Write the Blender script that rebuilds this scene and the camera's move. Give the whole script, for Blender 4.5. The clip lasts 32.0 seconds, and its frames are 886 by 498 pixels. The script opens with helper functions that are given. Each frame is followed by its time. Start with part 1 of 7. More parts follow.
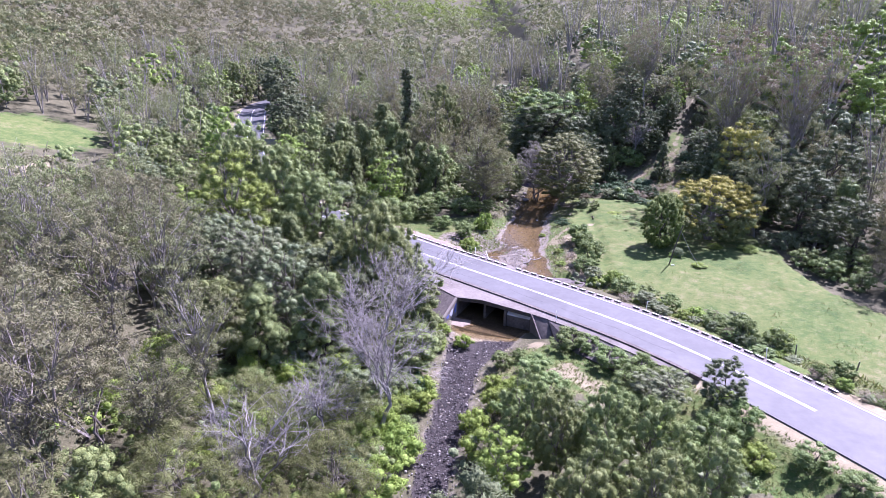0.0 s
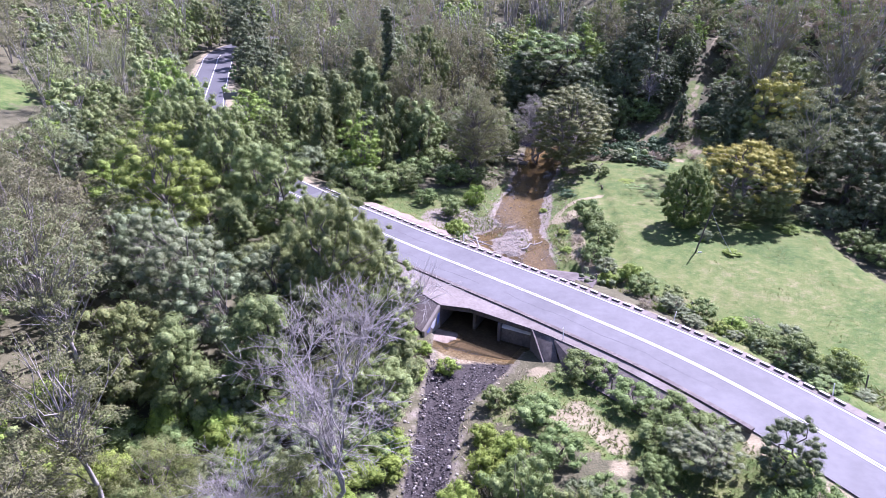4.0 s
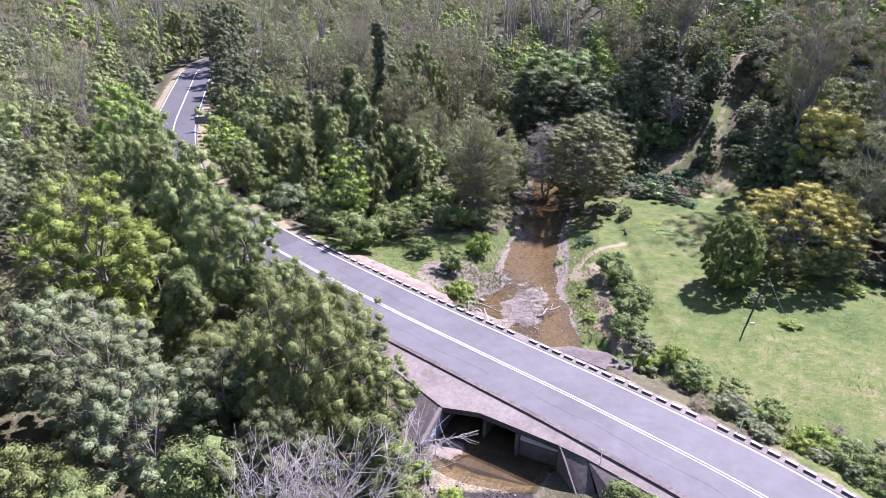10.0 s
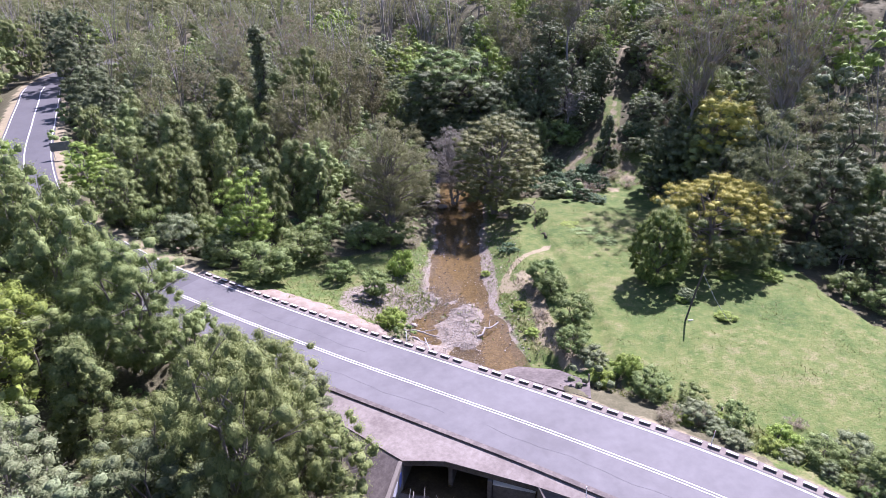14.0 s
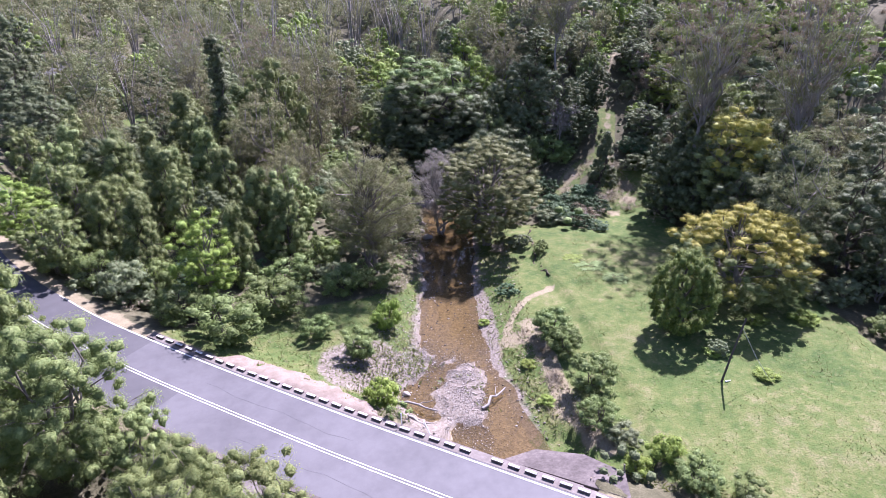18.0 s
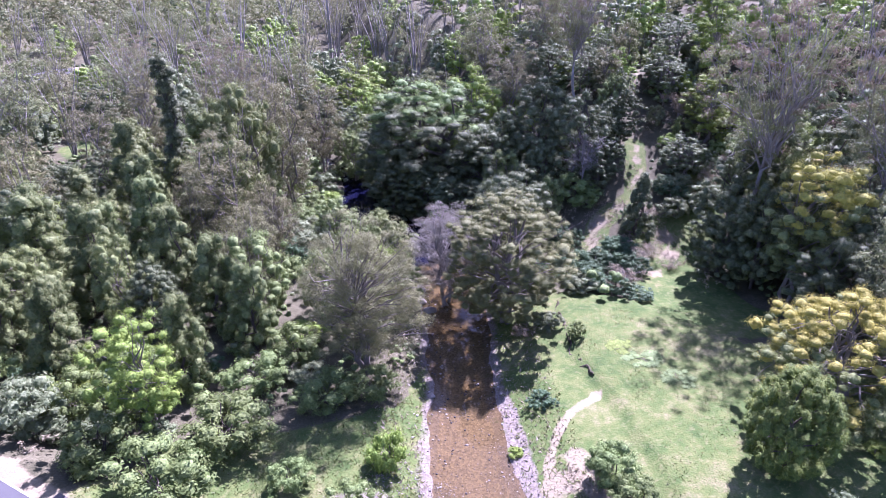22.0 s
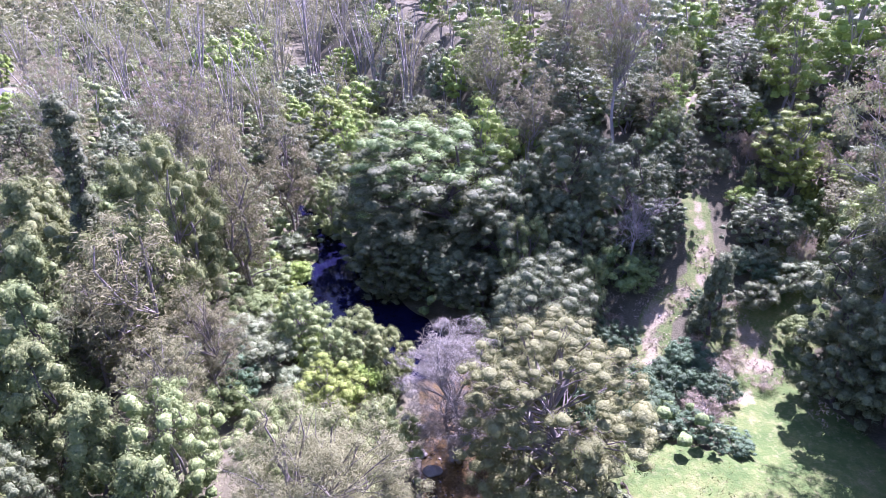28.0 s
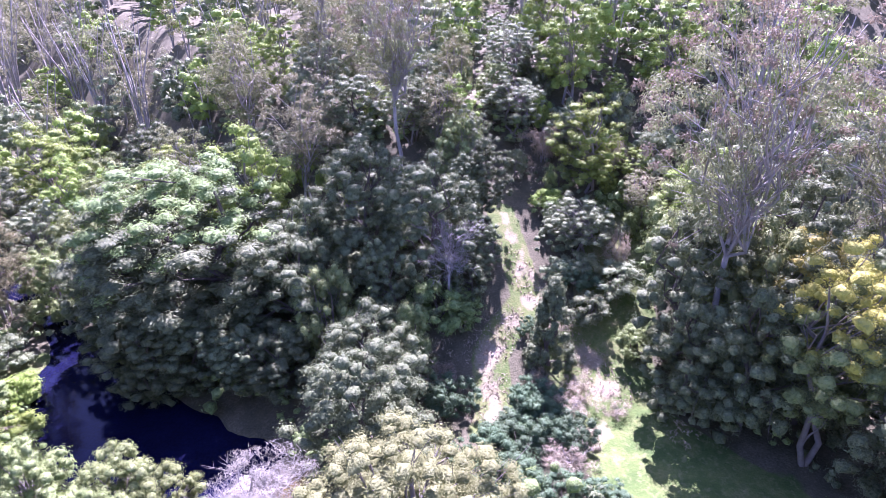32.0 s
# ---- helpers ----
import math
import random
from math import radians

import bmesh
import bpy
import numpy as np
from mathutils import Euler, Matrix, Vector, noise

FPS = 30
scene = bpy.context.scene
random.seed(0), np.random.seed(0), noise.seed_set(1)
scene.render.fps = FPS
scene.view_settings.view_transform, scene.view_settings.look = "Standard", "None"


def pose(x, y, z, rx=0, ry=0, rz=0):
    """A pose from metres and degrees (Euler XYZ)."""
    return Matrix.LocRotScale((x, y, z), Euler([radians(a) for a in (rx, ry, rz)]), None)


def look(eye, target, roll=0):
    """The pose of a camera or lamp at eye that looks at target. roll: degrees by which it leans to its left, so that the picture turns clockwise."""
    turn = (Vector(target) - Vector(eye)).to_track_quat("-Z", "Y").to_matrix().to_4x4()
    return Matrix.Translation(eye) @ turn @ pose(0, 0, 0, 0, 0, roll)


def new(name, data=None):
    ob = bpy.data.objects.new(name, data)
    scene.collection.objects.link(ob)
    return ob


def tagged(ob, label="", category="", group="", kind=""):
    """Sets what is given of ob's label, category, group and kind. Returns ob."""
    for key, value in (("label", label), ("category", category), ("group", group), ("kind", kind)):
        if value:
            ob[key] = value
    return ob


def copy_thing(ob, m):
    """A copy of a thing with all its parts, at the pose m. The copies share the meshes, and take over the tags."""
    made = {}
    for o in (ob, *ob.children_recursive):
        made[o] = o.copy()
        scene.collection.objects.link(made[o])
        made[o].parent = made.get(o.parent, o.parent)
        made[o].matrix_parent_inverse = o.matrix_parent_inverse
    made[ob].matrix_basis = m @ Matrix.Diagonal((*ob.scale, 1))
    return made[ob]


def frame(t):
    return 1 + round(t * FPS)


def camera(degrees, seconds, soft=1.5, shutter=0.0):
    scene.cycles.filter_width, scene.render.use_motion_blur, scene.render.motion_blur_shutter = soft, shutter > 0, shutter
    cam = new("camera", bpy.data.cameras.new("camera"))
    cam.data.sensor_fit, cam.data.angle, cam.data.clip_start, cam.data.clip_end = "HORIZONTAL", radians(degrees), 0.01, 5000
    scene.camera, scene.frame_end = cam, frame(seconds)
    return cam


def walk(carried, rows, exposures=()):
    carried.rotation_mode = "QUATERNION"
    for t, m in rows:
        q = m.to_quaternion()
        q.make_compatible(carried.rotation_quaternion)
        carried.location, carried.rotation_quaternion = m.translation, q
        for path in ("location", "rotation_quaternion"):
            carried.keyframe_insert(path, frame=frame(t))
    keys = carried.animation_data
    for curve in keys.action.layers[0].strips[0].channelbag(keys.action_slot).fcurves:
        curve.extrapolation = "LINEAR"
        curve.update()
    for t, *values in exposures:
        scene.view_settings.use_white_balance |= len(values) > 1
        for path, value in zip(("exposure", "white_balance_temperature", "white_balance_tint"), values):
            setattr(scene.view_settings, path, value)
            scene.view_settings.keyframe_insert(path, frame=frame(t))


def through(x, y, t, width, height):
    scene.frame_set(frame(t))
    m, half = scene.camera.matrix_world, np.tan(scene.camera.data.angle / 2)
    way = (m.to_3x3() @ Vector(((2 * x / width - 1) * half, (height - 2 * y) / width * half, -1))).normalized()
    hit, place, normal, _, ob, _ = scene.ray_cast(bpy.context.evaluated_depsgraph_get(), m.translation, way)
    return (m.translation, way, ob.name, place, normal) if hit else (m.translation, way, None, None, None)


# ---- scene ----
cam = camera(68.1, 32.0, soft=0.65)
METRES, EYE, TILT, LEAN, TURN = 95.0, 31.3, -20.0, -0.6, 0.0
ROWS = [
    (0.0, 0.0, 0.0, 0.0, -0.0, 0.0, -0.0),
    (0.5, 0.0012, 0.0197, 0.0071, -0.1, -1.07, 0.06),
    (1.0, 0.0018, 0.0379, 0.0142, -0.29, -2.09, 0.18),
    (1.5, 0.0028, 0.0578, 0.0216, -0.41, -3.17, 0.28),
    (2.0, 0.0041, 0.0764, 0.0281, -0.4, -4.15, 0.31),
    (2.5, 0.0068, 0.0962, 0.0348, -0.3, -5.22, 0.35),
    (3.0, 0.0093, 0.1142, 0.0404, -0.35, -5.32, 0.42),
    (3.5, 0.0125, 0.1319, 0.0464, -0.36, -5.33, 0.5),
    (5.5, 0.0244, 0.1914, 0.0697, -0.48, -5.34, 0.76),
    (6.0, 0.0265, 0.2041, 0.0746, -0.51, -5.32, 0.78),
    (6.5, 0.0284, 0.2168, 0.08, -0.53, -5.31, 0.79),
    (7.0, 0.0296, 0.2277, 0.0847, -0.58, -5.3, 0.77),
    (7.5, 0.0301, 0.2388, 0.0892, -0.6, -5.22, 0.74),
    (8.0, 0.0292, 0.2478, 0.0926, -0.69, -5.18, 0.74),
    (8.5, 0.0264, 0.2573, 0.0956, -0.75, -5.13, 0.71),
    (9.0, 0.0224, 0.2651, 0.0984, -0.8, -5.08, 0.67),
    (9.5, 0.017, 0.2718, 0.1008, -0.84, -5.04, 0.66),
    (10.0, 0.0117, 0.278, 0.1027, -0.87, -5.01, 0.65),
    (10.5, 0.0061, 0.2856, 0.105, -3.07, -5.1, 1.51),
    (11.0, 0.0013, 0.2919, 0.107, -7.8, -5.37, 3.54),
    (11.5, -0.0058, 0.2988, 0.1088, -10.01, -5.48, 4.42),
    (12.0, -0.0112, 0.3054, 0.1111, -10.77, -5.53, 4.73),
    (12.5, -0.0151, 0.3109, 0.1135, -11.22, -5.61, 4.91),
    (13.0, -0.0196, 0.3178, 0.1158, -11.46, -5.65, 5.0),
    (13.5, -0.0229, 0.3254, 0.1183, -11.58, -5.66, 5.04),
    (14.0, -0.0259, 0.334, 0.1221, -11.71, -5.67, 5.03),
    (14.5, -0.0279, 0.3424, 0.1259, -11.8, -5.69, 5.03),
    (16.5, -0.0299, 0.3848, 0.1434, -14.55, -6.13, 6.1),
    (17.0, -0.0282, 0.3991, 0.1493, -14.54, -6.17, 6.07),
    (17.5, -0.0261, 0.4139, 0.1548, -14.52, -6.16, 6.04),
    (18.0, -0.0239, 0.432, 0.1611, -14.61, -6.17, 6.0),
    (18.5, -0.0216, 0.4499, 0.168, -15.26, -6.27, 6.18),
    (19.0, -0.0191, 0.4708, 0.176, -15.73, -6.34, 6.29),
    (19.5, -0.0169, 0.4906, 0.1832, -15.8, -6.35, 6.27),
    (20.0, -0.0136, 0.5124, 0.1914, -15.74, -6.35, 6.23),
    (20.5, -0.0107, 0.533, 0.1987, -15.77, -6.37, 6.19),
    (21.0, -0.0072, 0.5554, 0.2066, -16.35, -6.45, 6.39),
    (21.5, -0.0044, 0.5759, 0.2148, -16.4, -6.51, 6.36),
    (22.0, -0.0005, 0.598, 0.2227, -16.43, -6.51, 6.33),
    (22.5, 0.0024, 0.6183, 0.2294, -16.63, -6.5, 6.35),
    (23.0, 0.007, 0.6397, 0.2374, -16.65, -6.58, 6.37),
    (23.5, 0.0121, 0.6578, 0.2444, -16.64, -6.6, 6.44),
    (24.0, 0.0177, 0.6779, 0.2516, -16.68, -6.63, 6.47),
    (24.5, 0.0236, 0.6952, 0.2583, -16.7, -6.67, 6.55),
    (25.0, 0.0296, 0.7129, 0.2649, -16.82, -6.71, 6.64),
    (25.5, 0.0348, 0.7286, 0.2704, -16.88, -6.73, 6.66),
    (27.5, 0.0541, 0.7871, 0.2886, -16.79, -6.72, 6.74),
    (28.0, 0.0579, 0.7995, 0.2922, -17.08, -6.76, 6.84),
    (28.5, 0.0621, 0.8128, 0.2956, -17.95, -6.86, 7.16),
    (29.0, 0.0663, 0.8248, 0.2987, -19.09, -7.02, 7.57),
    (29.5, 0.0709, 0.8385, 0.3018, -20.36, -7.23, 8.05),
    (30.0, 0.0764, 0.8506, 0.3046, -23.12, -7.7, 9.11),
    (30.5, 0.0821, 0.8649, 0.3086, -27.0, -8.51, 10.47),
    (31.0, 0.0882, 0.8777, 0.3133, -30.09, -9.22, 11.54),
    (31.5, 0.0953, 0.8918, 0.318, -33.52, -9.99, 12.66),
    (32.0, 0.1033, 0.9046, 0.3232, -37.37, -11.0, 13.9),
]
walk(cam, [(t, pose(0, 0, EYE, TILT, LEAN, TURN) @ pose(METRES * x, METRES * y, METRES * z, 90 + pitch, roll, yaw)) for t, x, y, z, yaw, pitch, roll in ROWS],
     exposures=[(0.0, 1.78, 5370, 43), (3.5, 1.76, 5350, 42), (6.0, 1.68, 5580, 36), (13.0, 1.62, 5680, 36), (20.0, 1.78, 5450, 41), (22.0, 2.12, 5200, 54), (25.0, 2.40, 5240, 57), (29.0, 2.50, 5260, 57), (31.0, 2.64, 5280, 60), (32.0, 2.78, 5280, 62)])

# ---- sky and sun ----
SUN_DIR = Vector((0.70, 0.70, 0.0)).normalized()
SUN_EL = radians(50)
world = bpy.data.worlds.new("sky")
scene.world = world
world.use_nodes = True
wn = world.node_tree.nodes
sky = wn.new("ShaderNodeTexSky")
sky.sky_type, sky.sun_disc = "NISHITA", False
sky.sun_elevation, sky.sun_rotation = SUN_EL, math.atan2(SUN_DIR.x, SUN_DIR.y)
world.node_tree.links.new(sky.outputs[0], wn["Background"].inputs[0])
wn["Background"].inputs[1].default_value = 0.069
sun_data = bpy.data.lights.new("sun", "SUN")
sun_data.energy, sun_data.angle, sun_data.color = 5.0, radians(0.55), (1.0, 0.955, 0.89)
sun = new("sun", sun_data)
sun.matrix_world = look((0, 0, 200), Vector((0, 0, 200)) - Vector((SUN_DIR.x * math.cos(SUN_EL), SUN_DIR.y * math.cos(SUN_EL), math.sin(SUN_EL))))


# ---- materials ----
def node(mat, kind, **values):
    n = mat.node_tree.nodes.new(kind)
    for key, value in values.items():
        n.inputs[key.replace("_", " ")].default_value = value
    return n


def wire(mat, a, b):
    mat.node_tree.links.new(a, b)


def blank(name, rough=0.8, spec=0.3):
    mat = bpy.data.materials.new(name)
    mat.use_nodes = True
    p = mat.node_tree.nodes["Principled BSDF"]
    p.inputs["Roughness"].default_value = rough
    p.inputs["Specular IOR Level"].default_value = spec
    return mat, p


def place(mat):
    return mat.node_tree.nodes.new("ShaderNodeNewGeometry").outputs["Position"]


def noise_at(mat, scale, detail=4.0, rough=0.6, where=None):
    n = node(mat, "ShaderNodeTexNoise", Scale=scale, Detail=detail, Roughness=rough)
    wire(mat, where or place(mat), n.inputs["Vector"])
    return n.outputs["Fac"]


def ramp(mat, fac, stops):
    r = mat.node_tree.nodes.new("ShaderNodeValToRGB")
    e = r.color_ramp.elements
    while len(e) < len(stops):
        e.new(0.5)
    for el, (at, col) in zip(e, stops):
        el.position, el.color = at, (*col, 1)
    wire(mat, fac, r.inputs[0])
    return r.outputs[0]


def blend(mat, fac, a, b, mode="MIX"):
    m = mat.node_tree.nodes.new("ShaderNodeMix")
    m.data_type, m.blend_type = "RGBA", mode
    for value, slot in ((fac, 0), (a, 6), (b, 7)):
        if isinstance(value, (int, float)):
            m.inputs[slot].default_value = value
        elif isinstance(value, tuple):
            m.inputs[slot].default_value = (*value, 1)
        else:
            wire(mat, value, m.inputs[slot])
    return m.outputs[2]


def calc(mat, op, a, b=0.0):
    m = mat.node_tree.nodes.new("ShaderNodeMath")
    m.operation = op
    for value, slot in ((a, 0), (b, 1)):
        if isinstance(value, (int, float)):
            m.inputs[slot].default_value = value
        else:
            wire(mat, value, m.inputs[slot])
    return m.outputs[0]


def relief(mat, p, height, strength, distance):
    b = node(mat, "ShaderNodeBump", Strength=strength, Distance=distance)
    wire(mat, height, b.inputs["Height"])
    wire(mat, b.outputs[0], p.inputs["Normal"])


def leaf_mat(name, dark, mid, pale, through=0.3, rough=0.5, spec=0.35, vary=0.28):
    """Foliage: leaf by leaf and tree by tree variation, with light passing through the blades."""
    mat, p = blank(name, rough, spec)
    geo = mat.node_tree.nodes.new("ShaderNodeNewGeometry")
    obj = mat.node_tree.nodes.new("ShaderNodeObjectInfo")
    col = ramp(mat, geo.outputs["Random Per Island"], [(0.0, dark), (0.55, mid), (1.0, pale)])
    patch = noise_at(mat, 0.45, 2.0)
    col = blend(mat, calc(mat, "MULTIPLY", patch, 0.35), col, pale)
    value = calc(mat, "ADD", 0.88 - vary / 2, calc(mat, "MULTIPLY", obj.outputs["Random"], vary))
    value = calc(mat, "ADD", value, calc(mat, "MULTIPLY", noise_at(mat, 0.13, 2.0), 0.3))
    hue = node(mat, "ShaderNodeHueSaturation", Saturation=1.0)
    wire(mat, calc(mat, "ADD", 0.482, calc(mat, "MULTIPLY", obj.outputs["Random"], 0.022)), hue.inputs["Hue"])
    wire(mat, value, hue.inputs["Value"])
    wire(mat, col, hue.inputs["Color"])
    wire(mat, hue.outputs[0], p.inputs["Base Color"])
    t = mat.node_tree.nodes.new("ShaderNodeBsdfTranslucent")
    wire(mat, hue.outputs[0], t.inputs["Color"])
    mix = mat.node_tree.nodes.new("ShaderNodeMixShader")
    mix.inputs[0].default_value = through
    wire(mat, p.outputs[0], mix.inputs[1])
    wire(mat, t.outputs[0], mix.inputs[2])
    wire(mat, mix.outputs[0], mat.node_tree.nodes["Material Output"].inputs["Surface"])
    return mat


def core_mat(name, dark, mid, pale, vary=0.28):
    """The closed leaf mass inside a tuft: leaf-sized cells, each of its own tone and tilt."""
    mat, p = blank(name, 0.6, 0.2)
    obj = mat.node_tree.nodes.new("ShaderNodeObjectInfo")
    cells = mat.node_tree.nodes.new("ShaderNodeTexVoronoi")
    cells.inputs["Scale"].default_value = 6.0
    wire(mat, place(mat), cells.inputs["Vector"])
    tone = node(mat, "ShaderNodeSeparateColor")
    wire(mat, cells.outputs["Color"], tone.inputs[0])
    col = ramp(mat, blend(mat, 0.35, tone.outputs[0], noise_at(mat, 1.2, 3.0)), [(0.15, dark), (0.5, mid), (0.85, pale)])
    value = calc(mat, "ADD", 0.84 - vary / 2, calc(mat, "MULTIPLY", obj.outputs["Random"], vary))
    value = calc(mat, "ADD", value, calc(mat, "MULTIPLY", noise_at(mat, 0.13, 2.0), 0.3))
    hue = node(mat, "ShaderNodeHueSaturation", Saturation=1.0)
    wire(mat, calc(mat, "ADD", 0.482, calc(mat, "MULTIPLY", obj.outputs["Random"], 0.022)), hue.inputs["Hue"])
    wire(mat, value, hue.inputs["Value"])
    wire(mat, col, hue.inputs["Color"])
    wire(mat, hue.outputs[0], p.inputs["Base Color"])
    relief(mat, p, blend(mat, 0.5, tone.outputs[1], noise_at(mat, 9.0, 3.0)), 1.0, 0.22)
    return mat


def mottled(name, stops, scale, rough=0.85, spec=0.25, bump=0.3, depth=0.02, fine=18.0, random_value=0.0):
    """A weathered matt surface: coarse blotches, fine grain and relief."""
    mat, p = blank(name, rough, spec)
    a, b = noise_at(mat, scale, 5.0, 0.65), noise_at(mat, scale * fine, 3.0)
    col = ramp(mat, blend(mat, 0.4, a, b), stops)
    if random_value:
        obj = mat.node_tree.nodes.new("ShaderNodeObjectInfo")
        col = blend(mat, calc(mat, "MULTIPLY", obj.outputs["Random"], random_value), col, stops[0][1])
    wire(mat, col, p.inputs["Base Color"])
    relief(mat, p, b, bump, depth)
    return mat


def island_mat(name, stops, rough=0.8, spec=0.3):
    mat, p = blank(name, rough, spec)
    geo = mat.node_tree.nodes.new("ShaderNodeNewGeometry")
    col = ramp(mat, geo.outputs["Random Per Island"], stops)
    grain = noise_at(mat, 9.0, 4.0)
    wire(mat, blend(mat, calc(mat, "MULTIPLY", grain, 0.5), col, tuple(c * 0.55 for c in stops[0][1])), p.inputs["Base Color"])
    return mat


M = {}
# darkest, middle and palest leaves of each kind of plant
LEAVES = {
    "leaf_gum": ((0.090, 0.108, 0.046), (0.146, 0.164, 0.072), (0.22, 0.225, 0.11)),
    "leaf_gum_brown": ((0.100, 0.106, 0.052), (0.153, 0.156, 0.078), (0.225, 0.205, 0.115)),
    "leaf_oak": ((0.085, 0.09, 0.041), (0.15, 0.154, 0.067), (0.225, 0.218, 0.105)),
    "leaf_olive": ((0.09, 0.104, 0.037), (0.138, 0.152, 0.055), (0.185, 0.197, 0.074)),
    "leaf_brush": ((0.074, 0.108, 0.034), (0.155, 0.193, 0.064), (0.235, 0.268, 0.1)),
    "leaf_bright": ((0.085, 0.138, 0.024), (0.168, 0.235, 0.042), (0.27, 0.345, 0.08)),
    "leaf_dark": ((0.036, 0.053, 0.023), (0.096, 0.12, 0.052), (0.185, 0.21, 0.106)),
    "leaf_vine": ((0.059, 0.090, 0.029), (0.13, 0.166, 0.055), (0.225, 0.262, 0.1)),
    "leaf_silver": ((0.075, 0.10, 0.044), (0.15, 0.182, 0.088), (0.25, 0.28, 0.16)),
    "leaf_conifer": ((0.036, 0.056, 0.013), (0.09, 0.125, 0.026), (0.25, 0.27, 0.06)),
    "leaf_yellow": ((0.165, 0.166, 0.036), (0.265, 0.254, 0.046), (0.36, 0.33, 0.068)),
    "leaf_shrub": ((0.061, 0.095, 0.027), (0.128, 0.181, 0.054), (0.256, 0.323, 0.122)),
    "leaf_russet": ((0.125, 0.11, 0.065), (0.185, 0.158, 0.095), (0.255, 0.215, 0.14)),
    "leaf_grey": ((0.125, 0.118, 0.09), (0.19, 0.182, 0.142), (0.27, 0.26, 0.21)),
    "leaf_mound": ((0.032, 0.060, 0.026), (0.062, 0.108, 0.048), (0.12, 0.175, 0.088)),
    "leaf_dry": ((0.15, 0.128, 0.086), (0.235, 0.205, 0.135), (0.33, 0.295, 0.2)),
}
for key, (dark, mid, pale) in LEAVES.items():
    tones = tuple(c * 1.35 for c in dark), tuple(c * 1.2 for c in mid), tuple(m + (p - m) * 0.5 for m, p in zip(mid, pale))
    M[key] = leaf_mat(key, *tones, through=0.2 if key in ("leaf_dark", "leaf_mound", "leaf_conifer") else 0.33, rough=0.6, spec=0.15)
    M[key + "_core"] = core_mat(key + "_mass", *tones)
M["bark"] = mottled("grey_bark", [(0.25, (0.10, 0.085, 0.07)), (0.75, (0.26, 0.235, 0.21))], 2.0)
M["bark_gum"] = mottled("pale_gum_bark", [(0.2, (0.13, 0.115, 0.10)), (0.5, (0.25, 0.23, 0.21)), (0.8, (0.42, 0.395, 0.375))], 0.9)
M["bark_dead"] = mottled("dead_wood", [(0.2, (0.15, 0.135, 0.122)), (0.8, (0.38, 0.355, 0.335))], 1.5)
M["bark_dark"] = mottled("dark_bark", [(0.2, (0.045, 0.035, 0.03)), (0.8, (0.13, 0.11, 0.095))], 2.0)
M["concrete"] = mottled("weathered_concrete", [(0.3, (0.1, 0.083, 0.075)), (0.5, (0.155, 0.134, 0.12)), (0.7, (0.22, 0.196, 0.178))], 0.55, bump=0.2, fine=7.0)
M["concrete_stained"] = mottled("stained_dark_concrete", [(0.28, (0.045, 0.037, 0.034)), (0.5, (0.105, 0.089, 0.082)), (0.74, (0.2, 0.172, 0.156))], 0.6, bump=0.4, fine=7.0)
M["concrete_pale"] = mottled("pale_slab_concrete", [(0.2, (0.15, 0.128, 0.11)), (0.55, (0.25, 0.22, 0.19)), (0.9, (0.34, 0.30, 0.27))], 0.5, bump=0.25)
M["rock_pale"] = mottled("pale_pinkish_slab", [(0.3, (0.11, 0.085, 0.065)), (0.46, (0.19, 0.15, 0.118)), (0.66, (0.30, 0.25, 0.205))], 0.9, bump=0.6, depth=0.06)
M["kerb_white"] = mottled("white_kerb_paint_and_bright_patch", [(0.2, (0.34, 0.32, 0.30)), (0.6, (0.62, 0.60, 0.57)), (0.9, (0.78, 0.76, 0.73))], 1.4)
M["paint"] = mottled("road_paint", [(0.3, (0.32, 0.31, 0.3)), (0.6, (0.66, 0.65, 0.63))], 1.3, rough=0.6)
M["post_white"] = mottled("white_post_plastic", [(0.2, (0.66, 0.66, 0.64)), (0.8, (0.82, 0.82, 0.80))], 2.0, rough=0.45, spec=0.5)
M["soil"] = mottled("dark_crumbly_soil", [(0.2, (0.035, 0.03, 0.02)), (0.55, (0.075, 0.062, 0.04)), (0.85, (0.14, 0.12, 0.08))], 1.6, bump=0.6, depth=0.05)
M["red"] = mottled("red_reflector", [(0.2, (0.4, 0.02, 0.02)), (0.8, (0.55, 0.04, 0.03))], 4.0, rough=0.2, spec=0.6)
M["timber"] = mottled("grey_fence_timber", [(0.2, (0.10, 0.085, 0.07)), (0.8, (0.25, 0.22, 0.19))], 3.0)
M["steel"] = mottled("galvanised_steel", [(0.2, (0.35, 0.35, 0.36)), (0.8, (0.52, 0.52, 0.53))], 3.0, rough=0.45, spec=0.5)
M["sign_back"] = mottled("dull_sign_metal", [(0.2, (0.10, 0.11, 0.10)), (0.8, (0.17, 0.18, 0.17))], 2.0, rough=0.5)
M["graffiti_blue"] = mottled("blue_spray_paint", [(0.3, (0.09, 0.12, 0.38)), (0.7, (0.25, 0.30, 0.62))], 1.5)
M["graffiti_white"] = mottled("white_spray_paint", [(0.3, (0.5, 0.5, 0.55)), (0.7, (0.8, 0.8, 0.84))], 1.5)
M["stones"] = island_mat("pale_creek_stones", [(0.0, (0.13, 0.108, 0.088)), (0.5, (0.25, 0.22, 0.19)), (1.0, (0.5, 0.47, 0.43))])
M["stones_dark"] = island_mat("dark_wet_stones", [(0.0, (0.025, 0.022, 0.022)), (0.8, (0.07, 0.06, 0.06)), (1.0, (0.4, 0.37, 0.36))], rough=0.5)
